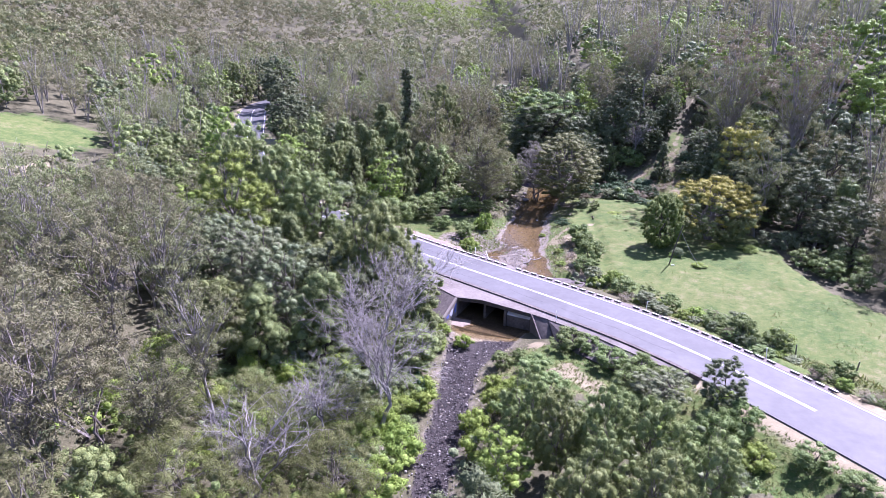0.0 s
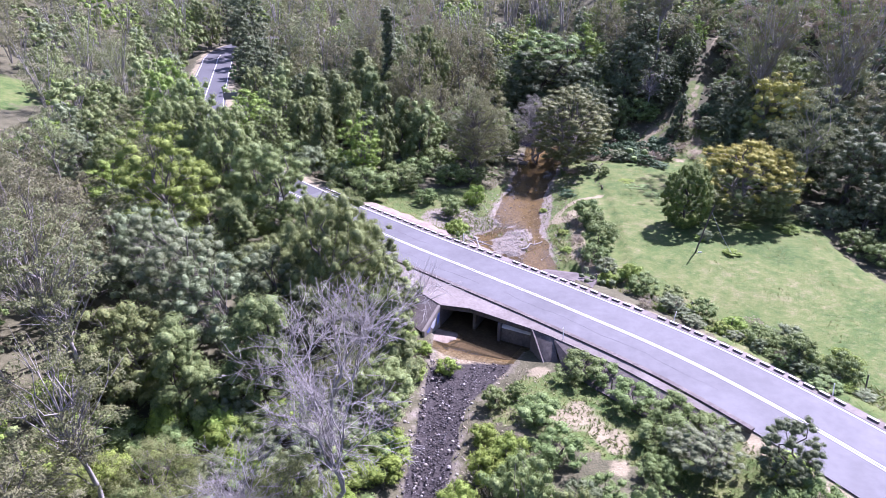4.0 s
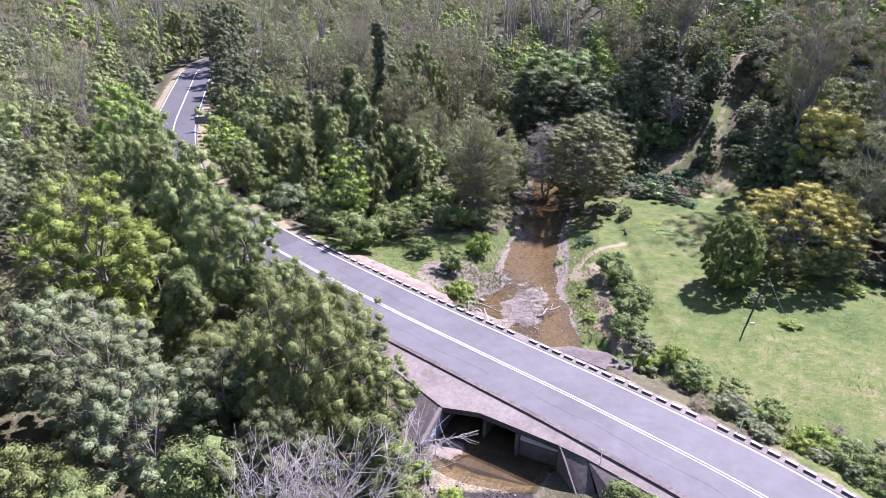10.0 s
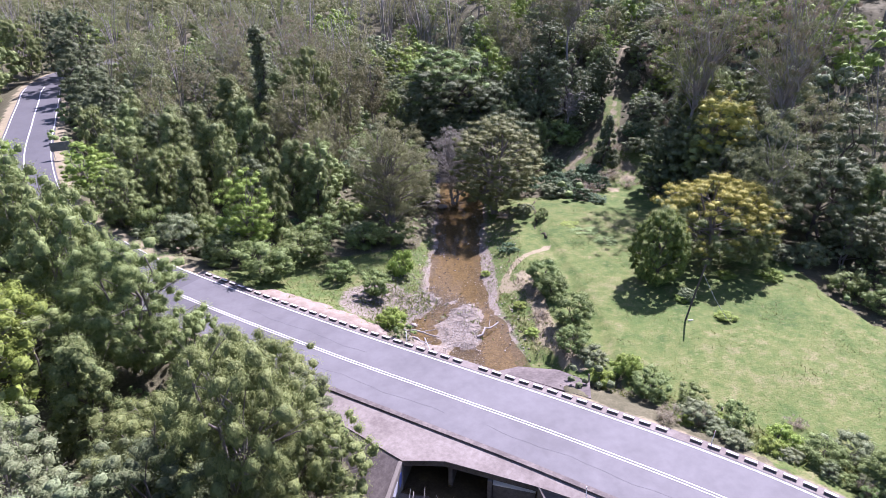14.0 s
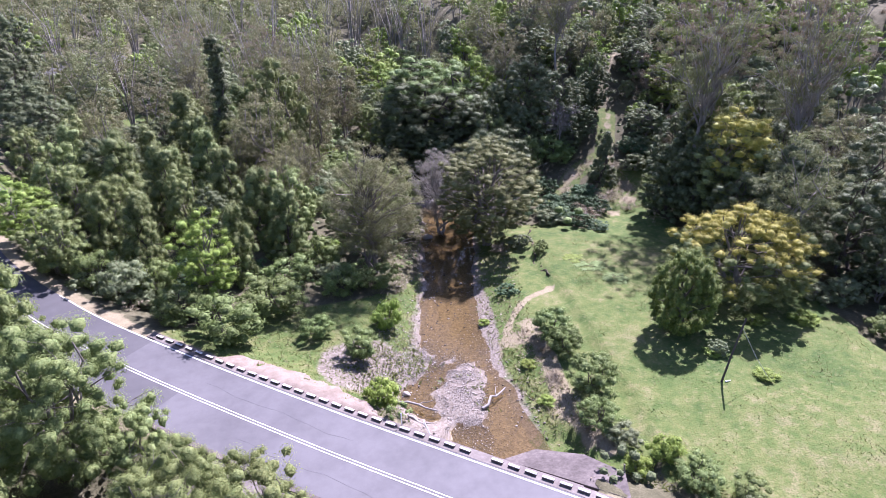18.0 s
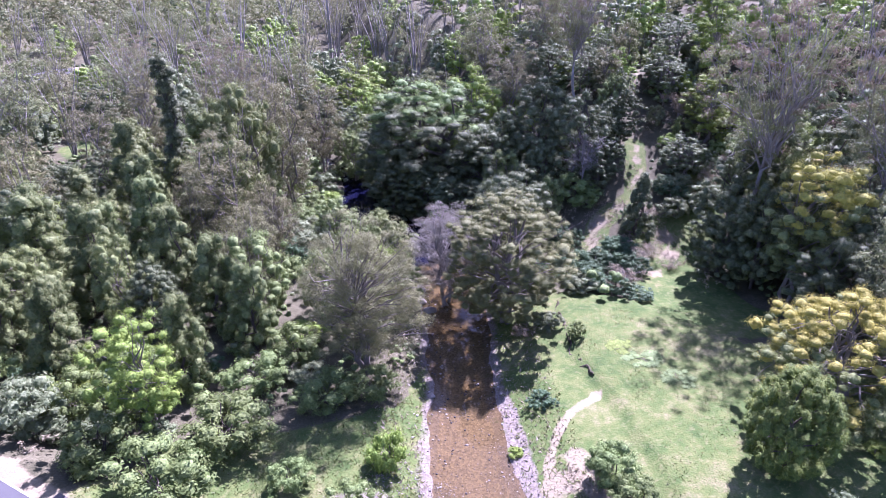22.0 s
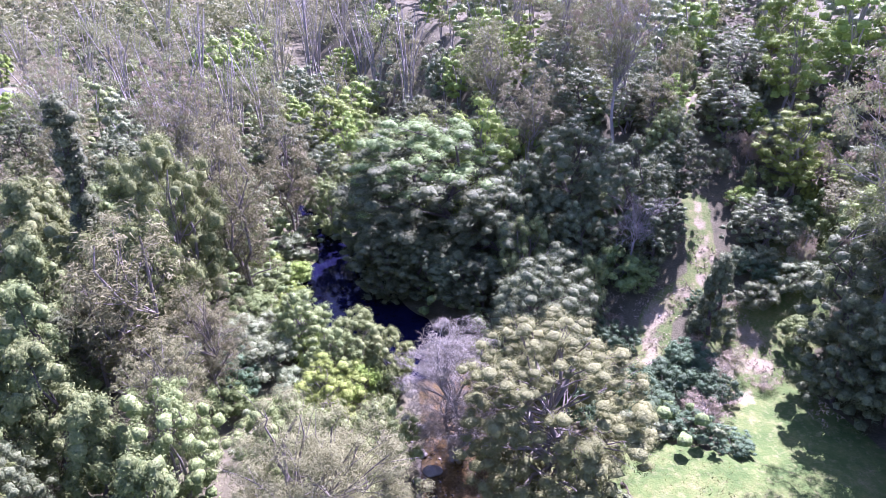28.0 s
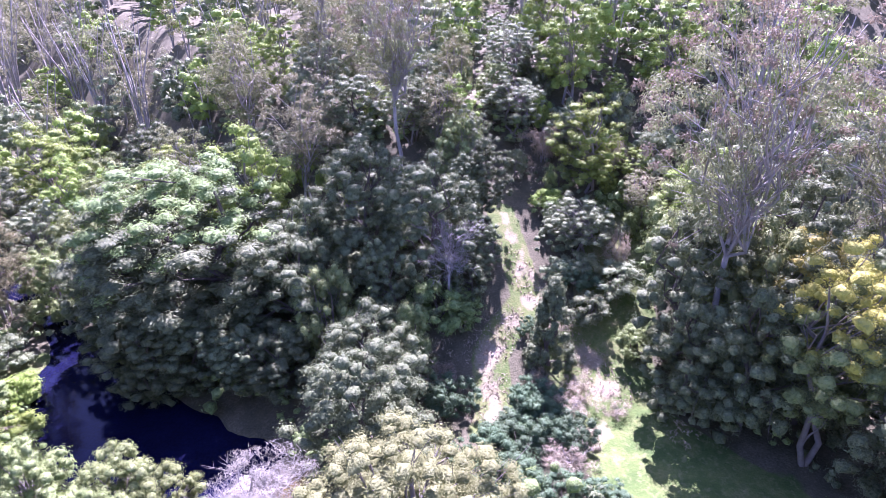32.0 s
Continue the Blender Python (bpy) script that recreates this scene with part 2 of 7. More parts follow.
M["grass"] = leaf_mat("grass_blades", (0.09, 0.132, 0.033), (0.138, 0.17, 0.047), (0.205, 0.21, 0.08), through=0.5, vary=0.0)
M["grass_dry"] = leaf_mat("dry_grass_blades", (0.16, 0.13, 0.085), (0.25, 0.21, 0.14), (0.36, 0.31, 0.22), vary=0.0)


def asphalt(name, low, high):
    mat, p = blank(name, 0.72, 0.35)
    wide, mid, fine = noise_at(mat, 0.16, 3.0), noise_at(mat, 1.1, 4.0), noise_at(mat, 45.0, 3.0)
    col = ramp(mat, blend(mat, 0.4, wide, mid), [(0.38, low), (0.5, tuple((a + b) / 2 for a, b in zip(low, high))), (0.62, high)])
    col = blend(mat, calc(mat, "MULTIPLY", fine, 0.35), col, tuple(c * 0.6 for c in low))
    wire(mat, col, p.inputs["Base Color"])
    relief(mat, p, fine, 0.35, 0.01)
    return mat


M["asphalt"] = asphalt("worn_grey_asphalt", (0.082, 0.079, 0.083), (0.122, 0.118, 0.123))
M["asphalt_crack"] = mottled("tar_crack", [(0.3, (0.062, 0.06, 0.064)), (0.7, (0.088, 0.085, 0.089))], 2.0)
M["asphalt_new"] = asphalt("darker_patched_asphalt", (0.068, 0.066, 0.069), (0.09, 0.087, 0.091))


def ground_material():
    """One sheet of soil: the grown, bare, gravelly and shaded-litter parts come from the sheet's own attributes."""
    mat, p = blank("ground_cover", 0.9, 0.15)

    def layer(name):
        a = mat.node_tree.nodes.new("ShaderNodeAttribute")
        a.attribute_name = name
        return a.outputs["Fac"]

    n1, n2, n3 = noise_at(mat, 0.11, 4.0), noise_at(mat, 0.8, 5.0), noise_at(mat, 7.0, 4.0)
    mixed = blend(mat, 0.5, n1, n2)
    grass = ramp(mat, mixed, [(0.38, (0.045, 0.078, 0.02)), (0.46, (0.08, 0.113, 0.03)), (0.54, (0.124, 0.14, 0.045)), (0.61, (0.185, 0.17, 0.083))])
    grass = blend(mat, calc(mat, "MULTIPLY", ramp(mat, n3, [(0.42, (0, 0, 0)), (0.62, (1, 1, 1))]), 0.55), grass, (0.062, 0.1, 0.024))
    grass = blend(mat, calc(mat, "MULTIPLY", ramp(mat, noise_at(mat, 2.6, 3.0), [(0.52, (0, 0, 0)), (0.7, (1, 1, 1))]), 0.5), grass, (0.19, 0.18, 0.085))
    clumps = ramp(mat, noise_at(mat, 1.1, 4.0, 0.75), [(0.48, (0, 0, 0)), (0.58, (1, 1, 1))])
    grass = blend(mat, calc(mat, "MULTIPLY", clumps, calc(mat, "MULTIPLY", ramp(mat, noise_at(mat, 0.23, 3.0), [(0.4, (0.1, 0.1, 0.1)), (0.62, (1, 1, 1))]), 0.6)), grass, (0.055, 0.095, 0.022))
    litter = ramp(mat, blend(mat, 0.5, n2, n3), [(0.3, (0.045, 0.045, 0.025)), (0.5, (0.085, 0.08, 0.045)), (0.7, (0.15, 0.135, 0.085))])
    dirt = ramp(mat, blend(mat, 0.5, n2, n3), [(0.3, (0.155, 0.13, 0.082)), (0.7, (0.28, 0.243, 0.155))])
    cells = mat.node_tree.nodes.new("ShaderNodeTexVoronoi")
    cells.inputs["Scale"].default_value = 6.5
    wire(mat, place(mat), cells.inputs["Vector"])
    gravel = blend(mat, n3, ramp(mat, cells.outputs["Color"], [(0.2, (0.105, 0.088, 0.073)), (0.8, (0.28, 0.25, 0.22))]), (0.165, 0.138, 0.105))
    wet = blend(mat, 0.5, ramp(mat, cells.outputs["Color"], [(0.2, (0.02, 0.018, 0.018)), (0.8, (0.075, 0.065, 0.062))]), (0.04, 0.034, 0.032))
    bed = blend(mat, 0.55, ramp(mat, cells.outputs["Color"], [(0.2, (0.08, 0.062, 0.042)), (0.8, (0.34, 0.29, 0.2))]), (0.2, 0.165, 0.105))

    def cover(col, name, over):
        f = calc(mat, "ADD", layer(name), calc(mat, "MULTIPLY", calc(mat, "SUBTRACT", n2, 0.5), 0.9))
        r = mat.node_tree.nodes.new("ShaderNodeMapRange")
        r.inputs["From Min"].default_value, r.inputs["From Max"].default_value = 0.38, 0.62
        wire(mat, f, r.inputs["Value"])
        return blend(mat, r.outputs[0], col, over)

    col = cover(grass, "litter", litter)
    col = cover(col, "dirt", dirt)
    col = cover(col, "gravel", gravel)
    col = cover(col, "bed", bed)
    col = cover(col, "wet", wet)
    wire(mat, col, p.inputs["Base Color"])
    relief(mat, p, blend(mat, 0.4, n3, cells.outputs["Distance"]), 0.6, 0.08)
    return mat


M["ground"] = ground_material()


def water_material(name, low, high, clear, gloss=0.5):
    mat, p = blank(name, 0.03, gloss)
    p.inputs["IOR"].default_value = 1.33
    wide, fine = noise_at(mat, 0.35, 4.0), noise_at(mat, 5.0, 4.0)
    wire(mat, ramp(mat, blend(mat, 0.5, wide, fine), [(0.3, low), (0.7, high)]), p.inputs["Base Color"])
    relief(mat, p, noise_at(mat, 2.2, 3.0), 0.12, 0.05)
    t = mat.node_tree.nodes.new("ShaderNodeBsdfTransparent")
    t.inputs[0].default_value = (0.92, 0.82, 0.62, 1)
    mix = mat.node_tree.nodes.new("ShaderNodeMixShader")
    mix.inputs[0].default_value = clear
    wire(mat, p.outputs[0], mix.inputs[1])
    wire(mat, t.outputs[0], mix.inputs[2])
    wire(mat, mix.outputs[0], mat.node_tree.nodes["Material Output"].inputs["Surface"])
    return mat


M["water"] = water_material("tea_brown_creek_water", (0.055, 0.041, 0.022), (0.115, 0.087, 0.047), 0.6, 1.0)
# blue base and specular tint paint the sky's reflection into the pool
M["water_sky_tinted"] = water_material("sky_tinted_pool_water", (0.004, 0.004, 0.010), (0.007, 0.008, 0.03), 0.0, 0.2)
M["water_sky_tinted"].node_tree.nodes["Principled BSDF"].inputs["Specular Tint"].default_value = (0.42, 0.5, 1.0, 1)


# ---- lie of the land ----
def smooth(v, a, b):
    s = np.clip((np.asarray(v, float) - a) / (b - a), 0, 1)
    return s * s * (3 - 2 * s)


def curve(points, step=1.0):
    """A smooth line through plan points, resampled at even steps."""
    p = np.array([points[0], *points, points[-1]], float)
    out = []
    for i in range(1, len(p) - 2):
        for t in np.linspace(0, 1, 24, endpoint=False):
            a, b, c, d = p[i - 1], p[i], p[i + 1], p[i + 2]
            out.append(0.5 * (2 * b + (c - a) * t + (2 * a - 5 * b + 4 * c - d) * t * t + (3 * b - a - 3 * c + d) * t ** 3))
    out = np.array(out + [p[-1]])
    s = np.r_[0, np.cumsum(np.linalg.norm(np.diff(out[:, :2], axis=0), axis=1))]
    at = np.arange(0, s[-1], step)
    return np.stack([np.interp(at, s, out[:, k]) for k in range(out.shape[1])], 1)


def near(line, x, y):
    """Distance to a line and the index of its nearest point, for arrays of plan places."""
    x, y = np.asarray(x, float), np.asarray(y, float)
    best, which = np.full(x.shape, 1e9), np.zeros(x.shape, int)
    for i, q in enumerate(line):
        d = (x - q[0]) ** 2 + (y - q[1]) ** 2
        hit = d < best
        best[hit], which[hit] = d[hit], i
    return np.sqrt(best), which


def inside(poly, x, y):
    x, y = np.asarray(x, float), np.asarray(y, float)
    res = np.zeros(x.shape, bool)
    for (x0, y0), (x1, y1) in zip(poly, poly[1:] + poly[:1]):
        if y0 != y1:
            res ^= ((y0 > y) != (y1 > y)) & (x < (x1 - x0) * (y - y0) / (y1 - y0) + x0)
    return res


def waves(x, y, size, seed=0.0):
    """A cheap smooth unevenness, about -1 to 1."""
    x, y = np.asarray(x) / size, np.asarray(y) / size
    return (np.sin(1.7 * x + 0.9 * y + seed) + np.sin(-0.8 * x + 1.9 * y + 2.1 * seed + 1) + np.sin(2.9 * x - 1.3 * y + 3.3 * seed) * 0.6 + np.sin(1.1 * x + 3.7 * y + seed * 1.7) * 0.5) / 3.1


ROAD_W = 7.4
# x, y, height of the road's middle line
ROAD = curve([(62, -60, 3.2), (46, 5, 2.9), (36.5, 29, 2.7), (28.6, 44.4, 2.4), (21.2, 55.4, 2.25), (13.2, 63.8, 2.2), (5.2, 71.2, 2.2), (-2.4, 78.2, 2.2), (-13.6, 89.0, 2.35), (-22.8, 98.6, 2.8),
              (-32.0, 111.0, 3.9), (-38.5, 128, 5.0), (-43.5, 148, 5.4), (-47.3, 164, 5.5), (-50.4, 178, 5.6), (-50.0, 192, 5.8), (-43, 205, 6.2), (-30, 215, 7.0)])
ROAD_DIR = np.gradient(ROAD[:, :2], axis=0)
ROAD_DIR /= np.linalg.norm(ROAD_DIR, axis=1)[:, None]
# to the upstream side (away from the first camera)
ROAD_N = np.stack([-ROAD_DIR[:, 1], ROAD_DIR[:, 0]], 1)
ROAD_N *= np.sign(ROAD_N[:, 1:2])
CREEK = curve([(-2.5, 15), (-1.8, 28), (-0.5, 38), (0.8, 46), (2.1, 54), (4.4, 60), (6.2, 65), (9.0, 71), (9.6, 77), (9.8, 83), (10.9, 88), (11.9, 92.5), (13.7, 98.5), (17.2, 111), (19.4, 121), (16.2, 127), (14.2, 134), (14.2, 140), (14.6, 146), (13, 158), (4, 172), (-10, 200)], 1.0)
CREEK_HALF = np.interp(CREEK[:, 1], [15, 45, 54, 60, 66, 72, 78, 83, 88, 93, 99, 111, 122, 128, 139, 145, 150, 200], [1.4, 1.4, 1.7, 3.4, 4.2, 4.2, 4.0, 4.1, 2.7, 2.5, 2.1, 2.8, 2.7, 4.2, 4.0, 1.8, 0.9, 0.8])
TRACK = curve([(36.6, 105), (39.6, 111.3), (42.0, 116.0), (44.0, 122.4), (46.4, 128.4), (48.8, 133.6), (51.2, 137.4), (54.2, 141.0), (58, 143.4), (66, 145), (78, 149)], 1.0)
ERODED = curve([(46, 128), (43.4, 123.0), (42.0, 120.8), (39.6, 120.3), (37.1, 119.6), (35.6, 117.8), (34.2, 116.2), (32.5, 115.1)], 0.5)
EDGE_OF_PADDOCK = [(19.4, 70), (20.3, 72.7), (21.4, 77.3), (22.6, 86), (23.4, 92.4), (23.3, 96.6), (24.0, 101.6), (24.9, 105.2), (26.0, 107.7)]
MEADOW = EDGE_OF_PADDOCK + [(27.5, 109.5), (32, 107), (37.5, 98), (46, 88), (44.5, 78), (45, 70), (48, 62), (56, 50), (62, 30), (50, 10), (42, 28), (34, 45), (25, 58)]
FLAT_LEFT = [(-13, 94), (-6, 99), (1, 97.5), (9, 98), (7, 92), (5, 84), (3, 80), (-4, 86)]
NEAR_FLAT = [(5, 52), (8, 57), (13, 56), (22, 49), (29, 37), (24, 34), (20, 37), (15, 46), (9, 49)]
CREEK_FLAT = [(8, 76), (17.5, 71), (22, 71), (24, 87), (25.5, 100), (27.5, 109.5), (24, 113), (18, 111.5), (15.5, 104), (13, 96), (11, 84)]
CREEK_LEFT = [(8, 76), (2, 84), (5, 92), (9, 99), (12.5, 104), (14, 103), (12, 94), (9, 84)]
BANK = [(23, 108), (42.5, 107), (47.5, 121), (41, 127), (30, 123.5), (23, 113)]
SUN_GAP = [(42, 117), (50, 118), (58, 124), (60, 134), (54, 139), (46, 134), (42, 127)]
POOL_SIDE = [(1, 117), (10, 115), (17, 122), (17, 131), (8, 132), (1, 127)]
GLADE = [(32, 103), (38, 98), (43.5, 99), (43, 104), (43.5, 110), (49, 114), (57, 120), (58, 126), (50, 122.5), (44, 118), (41, 119), (36, 111)]
CLEARINGS = [(-23.4, 173, 4.5), (-66, 100, 13), (-80, 128, 14), (-24, 152, 4), (-33.0, 131, 5.5), (-21, 160, 4), (-38, 78, 5), (10, 143.5, 4.0), (5.4, 119.5, 2.2), (40.3, 100.6, 3.6), (36.4, 101.8, 3.2), (46.4, 116.4, 2.4), (51, 118.6, 2.4), (55, 122.6, 2.6)]
# the face of the culvert, and the way through it under the road
FACE = [(1.9, 64.9), (4.4, 64.3), (9.3, 61.0)]
THROUGH = Vector((0.45, 0.893))


def creek_offset(x, y):
    d, i = near(CREEK, x, y)
    return d - CREEK_HALF[i]


def culvert_uv(x, y):
    """Across the opening (0 at its left corner) and in under the road."""
    x, y = np.asarray(x) - 1.9, np.asarray(y) - 64.9
    return x * 0.893 - y * 0.45, x * 0.45 + y * 0.893


def land(x, y):
    x, y = np.asarray(x, float), np.asarray(y, float)
    h = 1.0 + 0.25 * waves(x, y, 9.0) + 0.12 * waves(x, y, 3.1, 2.0)
    # left side, rising from the road to the hills
    left = -x - 22 - 0.10 * (y - 90)
    h = h + 0.10 * np.clip(left, 0, 40) + 0.24 * np.clip(left - 40, 0, 260)
    # right-hand bank behind the paddock, and the hill above it
    rise = (y - 110) + 0.30 * (x - 44)
    h = h + 0.45 * (np.clip(rise, 0, 32) - 1.2 * smooth(rise, 0, 4)) * smooth(x, 26, 44)
    h = h + 0.16 * np.clip(x - 52, 0, 60) + 0.26 * np.clip(x - 112, 0, 260)
    # head of the valley
    h = h + 0.05 * np.clip(y - 165, 0, 150) + 0.15 * np.clip(y - 315, 0, 900)
    h = h + 7.0 * waves(x, y, 60.0, 4.0) * smooth(np.hypot(x - 10, y - 80), 90, 260)
    h = h + 26.0 * waves(x, y, 170.0, 1.0) * smooth(np.hypot(x - 10, y - 80), 250, 600)
    # raised paddock edge above the creek flat
    h = np.where(inside(MEADOW, x, y), h + 0.35, h)
    # creek
    off = creek_offset(x, y)
    bank = smooth(off, -0.6, 5.0)
    bed = -0.35 + 0.10 * waves(x, y, 1.7) + 0.25 * smooth(off, -1.5, 0.5)
    h = bed * (1 - bank) + h * bank
    # gravel bars that stand out of the water
    for cx, cy, rx, ry, up in ((7.6, 87.0, 2.4, 3.4, 0.12), (9.9, 81.8, 2.9, 7.4, 0.26), (4.0, 87.0, 3.4, 3.4, 0.2), (6.8, 90.8, 2.0, 4.2, 0.3)):
        k = 1 - smooth(np.hypot((x - cx - 0.27 * (y - cy)) / rx, (y - cy) / ry) + 0.26 * waves(x, y, 1.3) + 0.2 * waves(x, y, 0.45, 3.0), 0.3, 1.15)
        h = np.where(k > 0, np.maximum(h, h * (1 - k) + up * k * 0.6), h)
    # road bank
    d, i = near(ROAD, x, y)
    top = ROAD[i, 2] - 0.12
    side = smooth(d, ROAD_W / 2 + 1.0, ROAD_W / 2 + 5.0)
    lower = (x - ROAD[i, 0]) * ROAD_N[i, 0] + (y - ROAD[i, 1]) * ROAD_N[i, 1] < 0
    walled = lower & (x > -9) & (x < 21.5) & (y > 48) & (y < 79)
    side = np.where(walled, smooth(d, ROAD_W / 2 - 0.6, ROAD_W / 2 + 1.3), side)
    top = np.where(walled, top - 0.15, top)
    u, v = culvert_uv(x, y)
    gap = (u > -0.7) & (u < 8.9) & (v < 16) & (d < 13)
    raised = top * (1 - side) + h * side
    h = np.where(gap & (v >= -0.2), np.minimum(h, bed), np.where(gap & (v > -5), h, raised))
    # the track's cut
    d, i = near(TRACK, x, y)
    h = h - 0.25 * (1 - smooth(d, 1.0, 2.6))
    return h


def height(x, y):
    return float(land(np.array([x]), np.array([y]))[0])


def link_mesh(name, verts, faces, mats, parent=None, smooth_shade=False, slots=None):
    me = bpy.data.meshes.new(name)
    verts = np.asarray(verts, np.float32)
    if isinstance(faces, np.ndarray):
        n, k = faces.shape
        me.vertices.add(len(verts))
        me.vertices.foreach_set("co", verts.ravel())
        me.loops.add(n * k)
        me.loops.foreach_set("vertex_index", faces.ravel().astype(np.int32))
        me.polygons.add(n)
        me.polygons.foreach_set("loop_start", np.arange(0, n * k, k, dtype=np.int32))
        me.update(calc_edges=True)
    else:
        me.from_pydata([tuple(map(float, v)) for v in verts], [], faces)
    for m in mats if isinstance(mats, (list, tuple)) else [mats]:
        me.materials.append(m)
    if slots is not None:
        me.polygons.foreach_set("material_index", np.asarray(slots, np.int32))
    if smooth_shade:
        me.polygons.foreach_set("use_smooth", np.ones(len(me.polygons), bool))
    me.update()
    ob = new(name, me)
    if parent:
        ob.parent = parent
    return ob


def spread(lo, hi, fine_lo, fine_hi, step):
    """Grid lines: even where the camera passes, wider and wider outwards."""
    mid = list(np.arange(fine_lo, fine_hi, step))
    v, s = fine_hi, step
    while v < hi:
        mid.append(v)
        s *= 1.13
        v += s
    v, s = fine_lo - step, step
    while v > lo:
        mid.insert(0, v)
        s *= 1.13
        v -= s
    return np.array(mid)


def build_ground():
    gx, gy = spread(-1500, 1500, -50, 62, 0.6), spread(-600, 2200, 24, 146, 0.6)
    X, Y = np.meshgrid(gx, gy)
    Z = land(X.ravel(), Y.ravel())
    n, m = len(gx), len(gy)
    idx = np.arange(n * m).reshape(m, n)
    faces = np.stack([idx[:-1, :-1], idx[:-1, 1:], idx[1:, 1:], idx[1:, :-1]], -1).reshape(-1, 4)
    x, y = X.ravel(), Y.ravel()
    ob = link_mesh("ground", np.stack([x, y, Z], 1), faces, M["ground"], smooth_shade=True)
    off = creek_offset(x, y)
    open_air = inside(MEADOW, x, y) | inside(FLAT_LEFT, x, y) | inside(NEAR_FLAT, x, y) | inside(CREEK_FLAT, x, y) | inside(CREEK_LEFT, x, y)
    open_air |= inside(GLADE, x, y)
    litter = np.where(open_air, 0.0, 1.0)
    for cx, cy, r in CLEARINGS:
        litter = np.minimum(litter, smooth(np.hypot(x - cx, y - cy) / r + 0.2 * waves(x, y, 1.6), 0.5, 1.3))
    litter = np.minimum(litter, smooth(near(ERODED, x, y)[0], 0.8, 1.8))
    rd, _ = near(ROAD, x, y)
    td, _ = near(TRACK, x, y)
    bare = np.zeros_like(x)
    bare = np.maximum(bare, 1 - smooth(rd, ROAD_W / 2 + 0.4, ROAD_W / 2 + np.where((y < 47) & (x > 20), 3.6, 1.9)) - 0.15)
    bare = np.maximum(bare, (0.85 - smooth(td, 0.2, 0.9)) * np.where(y < 118, 0.55, 0.88))
    for cx, cy, r in ((22.6, 94.4, 0.7), (45.0, 125.8, 0.8), (43.4, 123.0, 0.9), (42.0, 120.8, 1.1), (39.6, 120.3, 1.3), (37.1, 119.6, 1.7), (35.6, 117.8, 1.4), (34.2, 116.2, 1.2), (42.4, 115.2, 1.5), (41.6, 112.8, 1.4), (38.4, 110.8, 1.2), (30.2, 110.4, 1.3), (16.5, 88, 1.4), (-66, 108, 6), (9.3, 57.2, 1.2), (-17, 96.8, 2.2), (-23.8, 103.6, 2.0), (11.2, 51.2, 2.0), (13.2, 49.2, 1.7), (13.0, 46.4, 1.1), (-70, 96, 7), (-64, 98, 11), (5.4, 119.5, 1.6), (-40, 77, 4)):
        bare = np.maximum(bare, 0.82 - smooth(np.hypot(x - cx, y - cy) + 0.35 * r * waves(x, y, 0.9, cx), r * 0.4, r * 1.4))
    trail, _ = near(curve([(23.0, 94.6), (20.6, 93.7), (18.9, 92.5), (17.1, 90.5), (15.6, 88.1), (14.2, 86)], 0.5), x, y)
    bare = np.maximum(bare, 0.9 - smooth(trail, 0.1, 0.7))
    strip, _ = near(curve([(18.5, 89.6), (18.0, 85.1), (17.3, 81.0), (16.7, 78.6), (17.2, 76), (17.6, 73)], 0.5), x, y)
    bare = np.maximum(bare, 0.85 - smooth(strip, 0.3, 1.5))
    bare = np.where((y > 108) & (x > 20), bare * 0.78, bare)
    stony = (1 - smooth(off, 0.3, 1.9)) * smooth(y, 74, 78) * (1 - smooth(y, 108, 116)) * 0.66
    stony = np.maximum(stony, (1 - smooth(off, 0.2, 1.6)) * np.where(y < 61, 0.45, np.where(y < 114, 0.52, 0.0)))
    stony = np.maximum(stony, 1 - smooth(np.hypot(x - 3.4, y - 87), 2.5, 5.0))
    margin, _ = near(curve([(16.6, 98), (15.9, 93.5), (15.0, 89.5), (14.0, 86), (13.5, 83.8)], 0.5), x, y)
    stony = np.maximum(stony, 0.95 - smooth(margin, 0.2, 1.0))
    soaked = np.where(y < 61, 1 - smooth(off, -0.4, 0.3), 0.0) * (1 - smooth(y, 58.5, 60.5))
    under = np.where((Z > -0.09) & (y < 91) & (y > 74), 0.0, (1 - smooth(off, -1.0, 0.15)) * 1.1)
    stony = np.where((Z > -0.12) & (off < -0.3) & (y > 74) & (y < 91), 1.0, stony)
    for name, v in (("litter", litter), ("dirt", bare), ("gravel", stony), ("bed", under), ("wet", soaked)):
        a = ob.data.attributes.new(name, "FLOAT", "POINT")
        a.data.foreach_set("value", v.astype(np.float32))
    tagged(ob, "green paddock, leaf litter and stony creek banks of a wooded valley", "ground", kind="structure")


build_ground()


